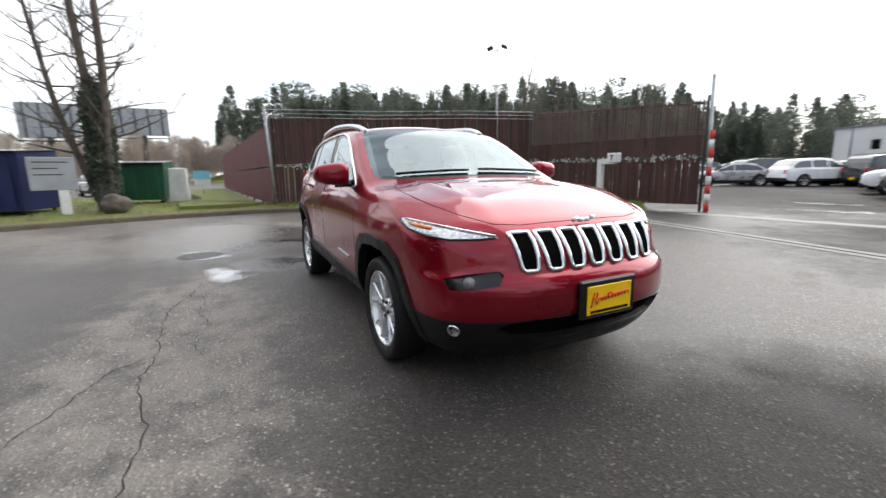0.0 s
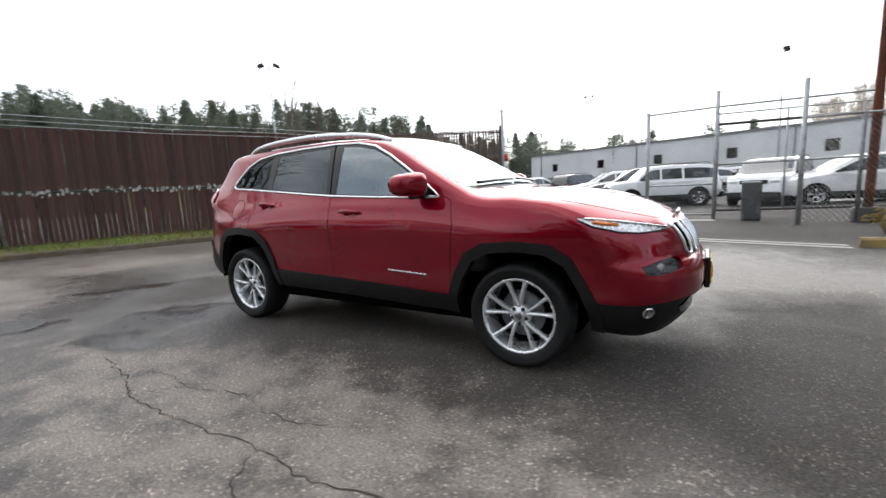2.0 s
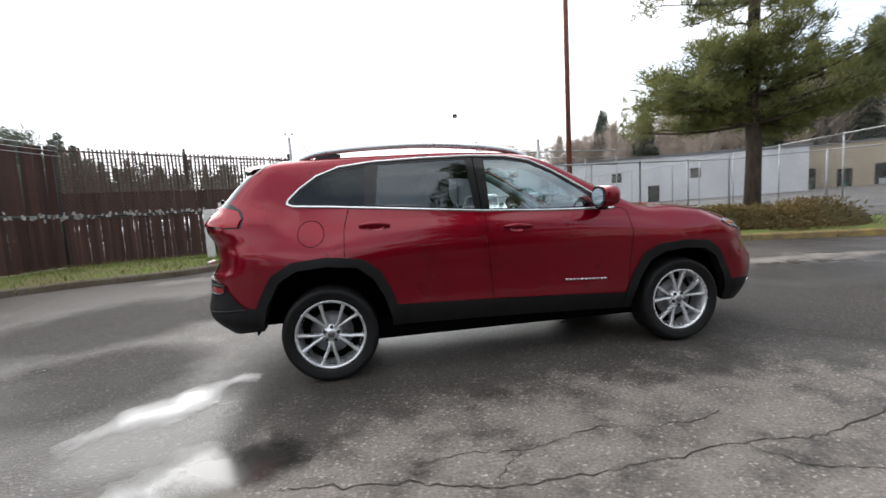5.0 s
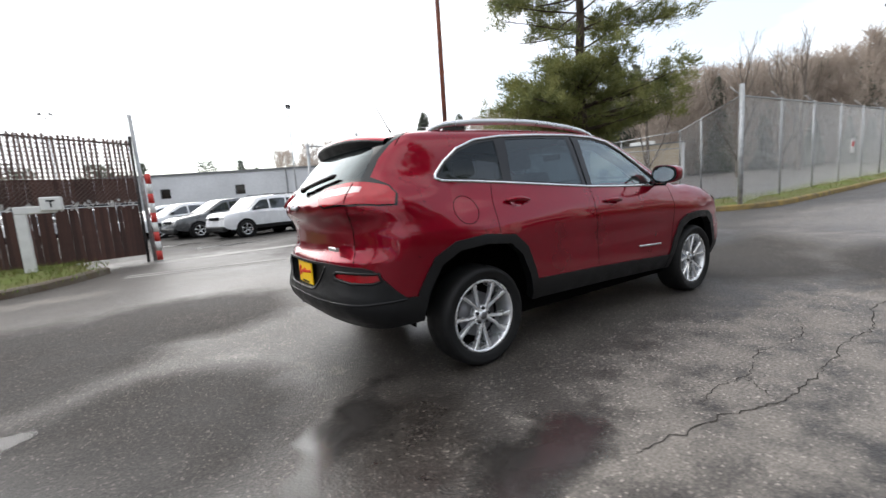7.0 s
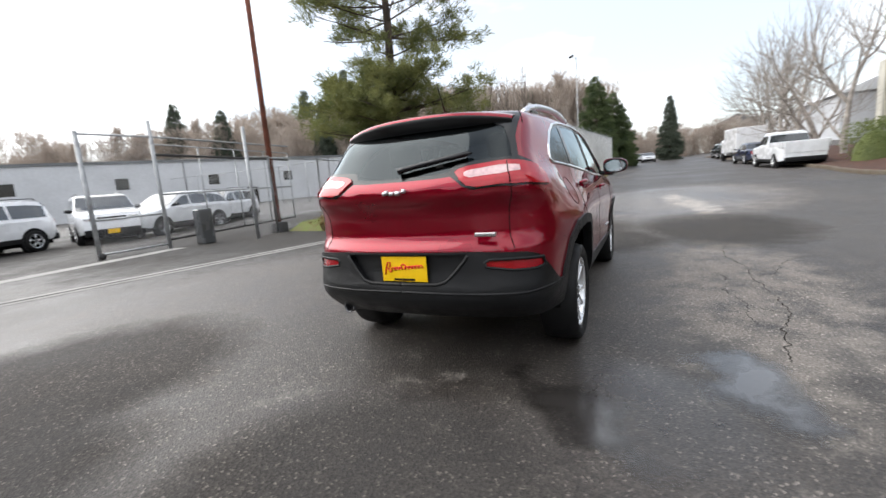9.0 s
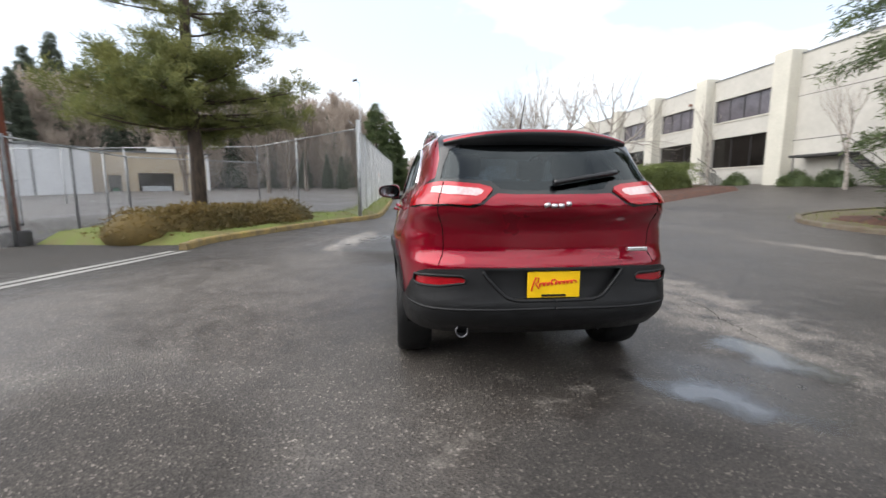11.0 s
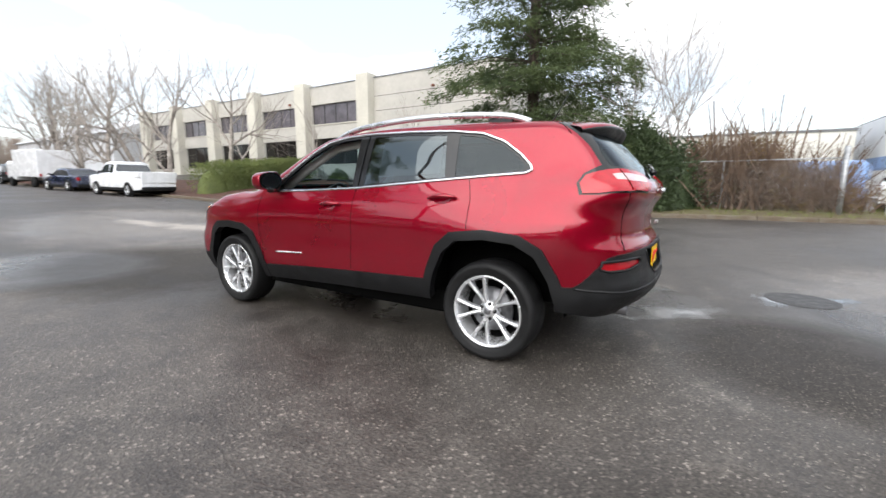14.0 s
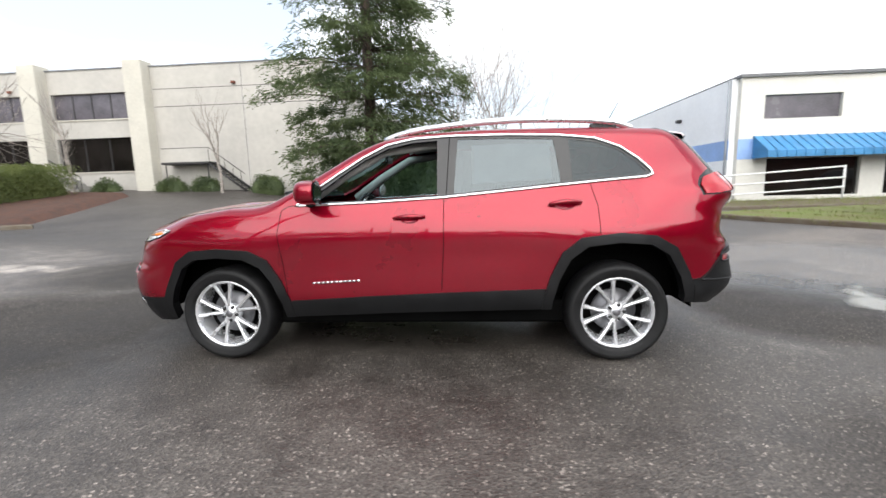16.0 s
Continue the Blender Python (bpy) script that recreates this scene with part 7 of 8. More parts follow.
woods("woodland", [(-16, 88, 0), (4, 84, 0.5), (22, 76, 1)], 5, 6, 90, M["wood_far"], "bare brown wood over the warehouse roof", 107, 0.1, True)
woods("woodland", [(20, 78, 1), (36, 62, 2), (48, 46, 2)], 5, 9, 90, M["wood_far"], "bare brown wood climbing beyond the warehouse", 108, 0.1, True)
cedar = conifer("cedar_tree", 9.5, 2.3, 121, M["spruce"], M["bark"], "dense green cedar at the end of the road fence", 40, 10, 40, 0.30, 0.03, 0.25, 0.22, "cedars by the road", pose(43.8, 3.4, 0.8), 0.55)
copy_thing(cedar, pose(47.2, 2.0, 0.9, 0, 0, 80) @ Matrix.Diagonal((0.95, 0.95, 0.85, 1)))
copy_thing(cedar, pose(51.0, 1.2, 1.0, 0, 0, 160) @ Matrix.Diagonal((0.8, 0.8, 0.66, 1)))


# ---- buildings ----
M["tilt"] = material("grey_beige_concrete_wall", (0.46, 0.44, 0.40), 0.85, 0, 0.08, 0.35, bump=0.2, bump_scale=12, fine=3)
M["tilt_pier"] = material("cream_concrete_pier", (0.55, 0.525, 0.455), 0.85, 0, 0.07, 0.5, bump=0.2, bump_scale=12)
M["dark_glass"] = material("dark_window_glass", (0.012, 0.010, 0.009), 0.08, 0, 0.3, 0.8, rough_vary=0.04)
M["lilac_glass"] = material("grey_spandrel_glass", (0.12, 0.11, 0.125), 0.18, 0, 0.2, 0.8)
M["ware"] = material("pale_grey_corrugated", (0.60, 0.61, 0.63), 0.7, 0, 0.08, 0.3)
M["ware_roof"] = material("grey_roof_edge", (0.16, 0.165, 0.17), 0.7, 0, 0.15, 0.6)
M["tan"] = material("tan_block_wall", (0.36, 0.30, 0.22), 0.85, 0, 0.1, 0.5)
M["blue"] = material("blue_band_paint", (0.27, 0.42, 0.72), 0.7, 0, 0.1, 0.8)
M["white_wall"] = material("white_painted_wall", (0.84, 0.85, 0.86), 0.8, 0, 0.04, 0.4)
M["awning"] = material("blue_metal_awning", (0.05, 0.22, 0.44), 0.45, 0, 0.12, 2)
M["cream"] = material("off_white_wall_paint", (0.66, 0.645, 0.585), 0.8, 0, 0.06, 0.5)
M["green_bin"] = material("green_painted_steel", (0.010, 0.085, 0.045), 0.5, 0, 0.2, 2)
M["blue_bin"] = material("dark_blue_painted_steel", (0.012, 0.022, 0.10), 0.5, 0, 0.2, 2)
M["board"] = material("grey_sign_board", (0.34, 0.36, 0.38), 0.7, 0, 0.1, 2)
M["stone"] = material("brown_boulder", (0.13, 0.105, 0.085), 0.9, 0, 0.3, 4, bump=0.8, bump_scale=14)
M["hydrant"] = material("yellow_hydrant_paint", (0.70, 0.46, 0.02), 0.5, 0, 0.12, 9)
M["cyan"] = material("light_blue_sign", (0.20, 0.55, 0.68), 0.6, 0, 0.05, 4)


def wall_with_holes(name, x0, x1, z0, z1, holes, depth, mat, parent, m=None, label=""):
    """A wall in the xz plane, y from 0 back to depth, with real openings."""
    xs = sorted({x0, x1, *(h[0] for h in holes), *(h[1] for h in holes)})
    zs = sorted({z0, z1, *(h[2] for h in holes), *(h[3] for h in holes)})
    V, F, idx = [], [], {}

    def v(x, y, z):
        k = (round(x, 4), round(y, 4), round(z, 4))
        if k not in idx:
            idx[k] = len(V)
            V.append(k)
        return idx[k]
    solid = {}
    for i in range(len(xs) - 1):
        for j in range(len(zs) - 1):
            cx, cz = (xs[i] + xs[i + 1]) / 2, (zs[j] + zs[j + 1]) / 2
            solid[i, j] = not any(h[0] < cx < h[1] and h[2] < cz < h[3] for h in holes)
    for (i, j), s in solid.items():
        if not s:
            continue
        a, b, c, d = xs[i], xs[i + 1], zs[j], zs[j + 1]
        F.append((v(a, 0, c), v(b, 0, c), v(b, 0, d), v(a, 0, d)))
        F.append((v(a, depth, d), v(b, depth, d), v(b, depth, c), v(a, depth, c)))
        for di, dj, e in ((-1, 0, ((a, c), (a, d))), (1, 0, ((b, d), (b, c))), (0, -1, ((b, c), (a, c))), (0, 1, ((a, d), (b, d)))):
            if not solid.get((i + di, j + dj), False):
                (p, q), (r_, s_) = e
                F.append((v(p, 0, q), v(p, depth, q), v(r_, depth, s_), v(r_, 0, s_)))
    ob = mesh_ob(name, V, F, mat, parent, label, False)
    bm = bmesh.new()
    bm.from_mesh(ob.data)
    bmesh.ops.recalc_face_normals(bm, faces=bm.faces)
    bm.to_mesh(ob.data)
    bm.free()
    if m is not None:
        ob.matrix_basis = m
    return ob


def pane_in(parent, x0, x1, z0, z1, y, mat, name="window", bars=0, frame_mat=None, label=""):
    w = empty(name, None, label)
    w.parent = parent
    box("pane", (x0, y, z0), (x1, y + 0.02, z1), mat, w, 0, "")
    fm = frame_mat or M["rail_dark"]
    for a, b, c, d in ((x0, x1, z0, z0 + 0.05), (x0, x1, z1 - 0.05, z1), (x0, x0 + 0.05, z0, z1), (x1 - 0.05, x1, z0, z1)):
        box("frame", (a, y - 0.04, c), (b, y + 0.001, d), fm, w, 0, "dark window frame")
    for i in range(bars):
        x = x0 + (x1 - x0) * (i + 1) / (bars + 1)
        box("mullion", (x - 0.025, y - 0.045, z0 + 0.05), (x + 0.025, y + 0.0005, z1 - 0.05), fm, w, 0, "thin mullion")
    return w


# the two-storey concrete office block; its own frame: x to the east, y to the road
def office():
    root = empty("office_building", pose(0, -23.5, 0), "two-storey grey-beige concrete office building with dark windows", "building")
    piers = [20.9, 28.1, 34.9, 41.9, 48.9, 55.9]
    holes = []
    for a, b in zip(piers, piers[1:]):
        holes += [(a + 1.15, b - 0.75, 6.15, 7.80), (a + 1.15, b - 0.75, 2.75, 4.95)]
    holes = [(round(a, 3), round(b, 3), c, d) for a, b, c, d in holes]
    wall_with_holes("wall", 9.0, 58.0, 0.2, 9.25, holes, -0.35, M["tilt"], root, None, "grey-beige concrete wall panels")
    for k, h in enumerate(holes):
        up = h[2] > 5
        g = empty("window", None, "grey reflective strip window" if up else "dark recessed ground floor window")
        g.parent = root
        box("pane", (h[0], -0.26, h[2]), (h[1], -0.23, h[3]), M["lilac_glass"] if up else M["dark_glass"], g, 0)
        for i in range(5 if up else 4):
            x = h[0] + (h[1] - h[0]) * i / (4 if up else 3)
            box("mullion", (x - 0.03, -0.235, h[2]), (x + 0.03, -0.19, h[3]), M["rail_dark"], g, 0, "dark mullion")
        box("sill", (h[0] - 0.05, -0.3, h[2] - 0.08), (h[1] + 0.05, 0.06, h[2]), M["tilt_pier"], g, 0, "pale sill")
    for x in piers:
        box("pier", (x - 0.62, -0.34, 0.2), (x + 0.62, 0.75, 9.55), M["tilt_pier"], root, 0.03, "cream concrete pier")
    for z in (6.75, 7.85):
        box("joint", (9.0, -0.01, z), (20.2, 0.006, z + 0.035), M["rail_dark"], root, 0, "dark panel joint")
    for x in (14.2,):
        box("joint", (x, -0.01, 0.2), (x + 0.03, 0.006, 9.2), M["ware_roof"], root, 0, "panel joint")
    box("coping", (8.9, -0.4, 9.25), (58.1, 0.05, 9.33), M["ware_roof"], root, 0, "thin dark coping")
    box("roof", (9.0, -30, 9.0), (58.0, -0.36, 9.2), M["ware_roof"], root, 0, "flat grey roof")
    box("side_wall", (8.7, -30, 0.2), (8.99, 0.0, 9.25), M["tilt"], root, 0, "grey-beige end wall")
    box("side_wall", (58.01, -30, 0.2), (58.3, 0.0, 9.25), M["tilt"], root, 0, "grey-beige end wall")
    for x in (14.6, 30.0):
        box("wall_lamp", (x, 0.006, 8.0), (x + 0.25, 0.18, 8.15), M["rust"], root, 0.02, "small wall lamp")
    # stair with a railing up to the entrance
    st = empty("steps", None, "dark metal entrance steps with railings")
    st.parent = root
    for i in range(6):
        box("tread", (24.0 + i * 0.34, 0.75, 1.25 + i * 0.19), (24.34 + i * 0.34, 2.0, 1.42 + i * 0.19), M["concrete"], st, 0.01, "step")
    for i in range(7):
        tube("baluster", [(24.1 + i * 0.32, 2.02, 1.4 + i * 0.18), (24.1 + i * 0.32, 2.02, 2.35 + i * 0.18)], 0.02, M["rail_dark"], st, "dark baluster", 6)
    tube("handrail", [(24.1, 2.02, 2.35), (26.1, 2.02, 3.45)], 0.03, M["rail_dark"], st, "dark handrail", 6)
    side = empty("steps", None, "dark metal flight down from the side door")
    side.parent = root
    box("landing", (16.2, 0.0, 3.0), (19.4, 1.1, 3.14), M["rail_dark"], side, 0.02, "dark landing")
    for i in range(9):
        box("tread", (15.95 - i * 0.24, 0.10, 2.82 - i * 0.18), (16.23 - i * 0.24, 1.08, 2.86 - i * 0.18), M["rail_dark"], side, 0, "dark tread")
    for y in (0.10, 1.06):
        tube("stringer", [(16.2, y, 2.98), (13.95, y, 1.25)], 0.07, M["rail_dark"], side, "dark stringer", 4)
    tube("handrail", [(19.3, 1.08, 4.0), (16.2, 1.08, 4.0), (13.95, 1.08, 2.3)], 0.022, M["rail_dark"], side, "dark handrail", 6)
    for i in range(5):
        tube("baluster", [(16.2 - i * 0.5, 1.08, 3.0 - i * 0.38), (16.2 - i * 0.5, 1.08, 4.0 - i * 0.38)], 0.016, M["rail_dark"], side, "dark baluster", 6)
    for x in (16.4, 19.2):
        tube("leg", [(x, 0.95, 1.0), (x, 0.95, 3.0)], 0.04, M["rail_dark"], side, "dark leg", 6)
    return root


office()


def warehouse():
    a, b = Vector((-19.5, 58.5, 0)), Vector((40, 30.4, 0))
    L, ang = (b - a).length, math.degrees(math.atan2(b.y - a.y, b.x - a.x))
    root = empty("warehouse", pose(a.x, a.y, 0, 0, 0, ang), "long low pale grey warehouse with small dark windows", "building")
    holes = [(round(x, 2), round(x + 1.0, 2), 2.7, 3.7) for x in np.arange(4, L - 4, 7.4)]
    holes += [(round(x, 2), round(x + 1.1, 2), 0.0, 2.2) for x in np.arange(7.5, L - 4, 22.2)]
    wall_with_holes("wall", 0, L, -0.3, 5.0, holes, 0.3, M["ware"], root, None, "pale grey wall")
    for h in holes:
        pane_in(root, h[0], h[1], max(h[2], 0.0), h[3], 0.2, M["dark_glass"], "window" if h[2] > 1 else "door", 0, None, "small dark window" if h[2] > 1 else "dark door")
    for x in np.arange(2, L, 14.8):
        tube("downpipe", [(x, -0.06, 0), (x, -0.06, 5.0)], 0.06, M["ware_roof"], root, "grey downpipe", 6)
    box("fascia", (-0.15, -0.12, 5.0), (L + 0.1, 0.3, 5.22), M["ware_roof"], root, 0, "dark roof edge")
    box("end_wall", (-0.02, 0.31, -0.3), (0.28, 30, 5.0), M["ware"], root, 0, "pale grey end wall")
    box("roof", (0, 0.31, 5.0), (L, 30, 5.15), M["ware_roof"], root, 0, "low grey roof")


warehouse()


def tan_building():
    root = empty("block_building", pose(52, 25, 0.5, 0, 0, 118), "low tan block building with dark openings in the far lot", "building")
    holes = [(3.5, 7.0, 0.2, 2.6), (8.6, 9.8, 0.0, 2.3), (11.5, 15.5, 0.2, 2.6)]
    wall_with_holes("wall", 0, 34, -0.5, 4.9, holes, -0.3, M["tan"], root, None, "tan front wall")
    for h in holes:
        box("pane", (h[0], -0.2, h[2]), (h[1], -0.16, h[3]), M["dark_glass"], root, 0, "dark opening")
        box("poster", (h[0] + 0.3, -0.155, h[2] + 0.3), (h[1] - 0.3, -0.15, h[2] + 0.9), M["green_bin"] if h[0] > 8 else M["board"], root, 0, "faded notice")
    box("side_wall", (-0.3, -16, -0.5), (0, 0, 4.9), M["ware"], root, 0, "pale side wall")
    box("roof", (-0.35, -16, 4.9), (34.1, 0.1, 5.05), M["ware_roof"], root, 0, "flat roof edge")
    box("roof_unit", (3, -3, 5.05), (6, -1.5, 5.6), M["white"], root, 0.05, "white roof unit")


tan_building()


def white_building():
    root = empty("shop_building", pose(-14.35, -20.4, 0), "white two-storey building with a blue band and blue awning", "building")
    hs = [(-5.0, -1.2, 4.25, 5.45), (-12.5, -8.6, 4.25, 5.45), (-6.2, -1.5, 0.25, 2.2), (-9.5, -7.4, 0.25, 2.2), (-14, -11, 0.25, 2.2)]
    wall_with_holes("front_wall", -26, 0, -0.3, 6.35, hs, -0.3, M["cream"], root, None, "off-white front wall")
    for h in hs:
        pane_in(root, h[0], h[1], h[2], h[3], -0.2, M["lilac_glass"] if h[2] > 4 else M["dark_glass"], "window", 2, M["board"], "dark divided window")
    side = wall_with_holes("side_wall", 0, 40, -0.3, 6.35, [], 0.3, M["white_wall"], root, pose(0, -0.31, 0, 0, 0, -90), "white side wall")
    box("blue_band", (-0.745, 0.001, 2.2), (0.012, 0.012, 3.25), M["blue"], root, 0, "blue painted band")
    box("blue_band", (0.301, -40, 2.2), (0.312, -0.31, 3.25), M["blue"], root, 0, "blue painted band")
    box("eave", (-26.2, -40.3, 6.35), (0.15, 0.15, 6.5), M["ware_roof"], root, 0, "grey roof edge")
    for y in (-6, -22):
        box("wall_lamp", (0.301, y, 4.9), (0.6, y + 0.3, 5.1), M["rail_dark"], root, 0.03, "dark wall lamp")
    tube("downpipe", [(0.365, -0.45, 0), (0.365, -0.45, 6.3)], 0.06, M["board"], root, "grey downpipe", 6)
    aw = empty("awning", None, "ribbed blue metal awning")
    aw.parent = root
    x = -0.75
    while x > -14:
        V = [(x, 0.003, 3.38), (x - 0.44, 0.003, 3.38), (x - 0.44, 1.25, 2.55), (x, 1.25, 2.55), (x, 1.25, 2.22), (x - 0.44, 1.25, 2.22)]
        mesh_ob("awning_panel", V, [(0, 1, 2, 3), (3, 2, 5, 4)], M["awning"], aw, "", False)
        tube("rib", [(x, 0.01, 3.40), (x, 1.26, 2.57), (x, 1.26, 2.22)], 0.022, M["awning"], aw, "raised seam", 5)
        x -= 0.45
    mesh_ob("awning_cheek", [(-0.75, 0.003, 3.38), (-0.75, 1.25, 2.55), (-0.75, 1.25, 2.22), (-0.75, 0.003, 2.22)], [(0, 1, 2, 3)], M["awning"], aw, "", False)


white_building()
# beige low building behind the thicket
rb = empty("low_building", pose(-13, -44, 0, 0, 0, 0), "low pale beige building beyond the fence", "building")
wall_with_holes("wall", 0.5, 26, -0.3, 5.4, [(6, 8, 1, 2.4), (14, 16, 1, 2.4)], -0.3, M["cream"], rb, None, "beige wall")
box("pane", (6, -0.2, 1), (8, -0.15, 2.4), M["dark_glass"], rb)
box("pane", (14, -0.2, 1), (16, -0.15, 2.4), M["dark_glass"], rb)
box("roof", (0.4, -12, 5.4), (26.1, 0.1, 5.6), M["ware_roof"], rb, 0, "grey roof edge")

# far street on the climbing road: houses and pale sheds
for x, y, w, d, h in ((128, -7, 9, 7, 3.4), (118, 8, 8, 7, 3.2), (120, -20, 10, 8, 4)):
    hs_ = empty("house", pose(x, y, float(height(x, y)) + 1.5), "small pale house up the far road", "house")
    box("shed_wall", (-w / 2, -d / 2, -2), (w / 2, d / 2, h), M["cream"], hs_, 0.02, "pale walls")
    mesh_ob("roof", [(-w / 2 - .4, -d / 2 - .4, h), (w / 2 + .4, -d / 2 - .4, h), (w / 2 + .4, d / 2 + .4, h), (-w / 2 - .4, d / 2 + .4, h), (-w / 2 - .4, 0, h + 2), (w / 2 + .4, 0, h + 2)],
            [(0, 1, 5, 4), (2, 3, 4, 5), (0, 4, 3), (1, 2, 5), (3, 2, 1, 0)], M["ware_roof"], hs_, "grey pitched roof", False)
    box("window", (-w / 2 - 0.02, -1, 1), (-w / 2 - 0.005, 1, 2.2), M["dark_glass"], hs_, 0)
shed = empty("long_shed", pose(60, -21, 1.2), "pale grey sloped-roof hall beyond the bare trees", "building")
box("shed_wall", (0, -14, -1), (34, 0, 6.0), M["ware"], shed, 0.05, "pale grey walls")
mesh_ob("roof", [(-0.5, 0.5, 6), (34.5, 0.5, 6), (34.5, -7, 9), (-0.5, -7, 9), (-0.5, -14.5, 6), (34.5, -14.5, 6)], [(0, 1, 2, 3), (3, 2, 5, 4), (0, 3, 4), (1, 5, 2), (4, 5, 1, 0)], M["ware"], shed, "pale roof", False)


# ---- lawn side: sign board, bins, boulder, billboards ----
sb = empty("sign_board", pose(-11.6, -5.9, 0.25, 0, 0, 105), "large grey notice board on a wide white leg", "sign")
box("panel", (-0.50, -0.05, 0.62), (0.50, 0.05, 1.52), M["board"], sb, 0.015, "pale grey panel")
for z, w in ((1.42, 0.5), (1.25, 0.35), (1.08, 0.42)):
    box("text_bar", (-0.40, -0.054, z - 0.05), (-0.40 + w * 1.5, -0.05, z - 0.02), M["rail_dark"], sb, 0, "dark text bar")
box("leg", (0.05, -0.045, -0.2), (0.28, 0.045, 0.62), M["white"], sb, 0.01, "white leg")


def dumpster(m, mat, label, w=2.3, d=1.5, h=1.45):
    root = empty("dumpster", m, label, "dumpster")
    V = [(-w / 2 + .08, -d / 2 + .08, 0.12), (w / 2 - .08, -d / 2 + .08, 0.12), (w / 2 - .08, d / 2 - .08, 0.12), (-w / 2 + .08, d / 2 - .08, 0.12),
         (-w / 2, -d / 2, h), (w / 2, -d / 2, h), (w / 2, d / 2, h + 0.1), (-w / 2, d / 2, h + 0.1)]
    mesh_ob("bin_body", V, [(0, 1, 5, 4), (1, 2, 6, 5), (2, 3, 7, 6), (3, 0, 4, 7), (3, 2, 1, 0)], mat, root, "steel bin", False)
    for i in range(6):
        x = -w / 2 + 0.25 + i * (w - 0.5) / 5
        box("rib", (x - 0.03, -d / 2 - 0.015, 0.2), (x + 0.03, -d / 2 + 0.06, h - 0.05), mat, root, 0, "pressed rib")
    box("lid", (-w / 2 - 0.03, -d / 2 - 0.03, h + 0.0), (w / 2 + 0.03, d / 2 + 0.03, h + 0.06), M["gloss_black"], root, 0.02, "black lid", pose(0, 0, 0, 3.8, 0, 0))
    for x in (-w / 2 + 0.2, w / 2 - 0.2):
        for y in (-d / 2 + 0.2, d / 2 - 0.2):
            tube("castor", [(x - 0.03, y, 0.07), (x + 0.03, y, 0.07)], 0.07, M["rubber"], root, "", 10)


dumpster(pose(-15.6, -4.7, 0.25, 0, 0, 84), M["green_bin"], "green steel dumpster on the lawn edge")
dumpster(pose(-12.9, -7.7, 0.2, 0, 0, 78), M["blue_bin"], "dark blue steel dumpster beside the board", 2.6, 1.8, 1.75)
box("utility_cabinet", (-16.2, -3.75, 0.2), (-15.5, -3.0, 1.5), M["white"], None, 0.03)
tagged(bpy.data.objects["utility_cabinet"], "pale steel utility cabinet on the lawn", "cabinet")
bm = bmesh.new()
bmesh.ops.create_icosphere(bm, subdivisions=4, radius=1)
for v in bm.verts:
    v.co = Vector((v.co.x * 0.42, v.co.y * 0.36, v.co.z * 0.30)) * (1 + 0.22 * noise.noise(v.co * 1.6))
bmesh.ops.translate(bm, vec=(-11.6, -4.6, 0.42), verts=bm.verts)
tagged(part("boulder", bm, M["stone"], None, "", True), "brown boulder at the foot of the bare tree", "rock")
ys_ = empty("yard_sign", pose(-22, -2.75, 0.28, 0, 0, 85) @ Matrix.Diagonal((0.85, 0.85, 0.85, 1)), "light blue and white notice on the lawn", "sign")
box("panel", (-0.45, -0.03, 0.9), (0.45, 0.03, 1.4), M["cyan"], ys_, 0, "light blue panel")
box("panel", (-0.45, -0.03, 0.45), (0.45, 0.03, 0.89), M["white"], ys_, 0, "white panel")
tube("stake", [(0, 0, -0.2), (0, 0, 0.45)], 0.03, M["galv"], ys_, "", 6)
for y0, y1, z0, z1 in ((-27.0, -20.0, 7.0, 11.9), (-15.8, -8.8, 7.6, 11.7)):
    bb = empty("billboard", pose(-78, 0, 0), "large billboard seen from its plain grey back", "billboard")
    box("panel", (-0.3, y0, z0), (0, y1, z1), M["board"], bb, 0.02, "grey panel back")
    box("walkway", (0, y0, z0 - 0.5), (0.8, y1, z0 - 0.4), M["rail_dark"], bb, 0, "dark catwalk")
    for k in range(4):
        y = y0 + (y1 - y0) * (k + 0.5) / 4
        tube("strut", [(0.05, y, z0), (0.05, y, z1)], 0.1, M["rail_dark"], bb, "dark strut", 6)
    tube("mast", [(0.0, (y0 + y1) / 2, -0.3), (0.0, (y0 + y1) / 2, z0)], 0.4, M["rail_dark"], bb, "dark mast", 10)

# ---- south verge: hydrant, mesh fence, pipe barrier, stored trailers ----
hy = empty("fire_hydrant", pose(-6.05, -16.3, 0.28), "yellow fire hydrant in the weeds", "hydrant")
lathe("barrel", [(0.0, 0.72), (0.06, 0.71), (0.11, 0.64), (0.125, 0.56), (0.105, 0.54), (0.105, 0.14), (0.15, 0.12), (0.15, 0.0)], M["hydrant"], hy, "yellow barrel", 20, None, "z")
for s in (1, -1):
    tube("outlet", [(s * 0.08, 0, 0.42), (s * 0.19, 0, 0.42)], 0.055, M["hydrant"], hy, "capped outlet", 10)
tube("bonnet_nut", [(0, 0, 0.70), (0, 0, 0.78)], 0.025, M["hydrant"], hy, "", 6)
link_fence("chain-link fence with tangled weeds along the verge", [(-0.4, -15.6), (-3.0, -15.1), (-6.1, -14.5)], 1.75, False, 0.10, 2.6, 0.0022, base=0.2)
tl = empty("post", pose(-6.1, -14.4, 0.1), "stout grey steel post at the verge", "post")
tube("shaft", [(0, 0, 0), (0, 0, 2.2)], 0.075, M["galv"], tl, "", 12)
tp = empty("marker_post", pose(-1.75, -14.4, 0.28), "small pale utility marker in the weeds", "marker")
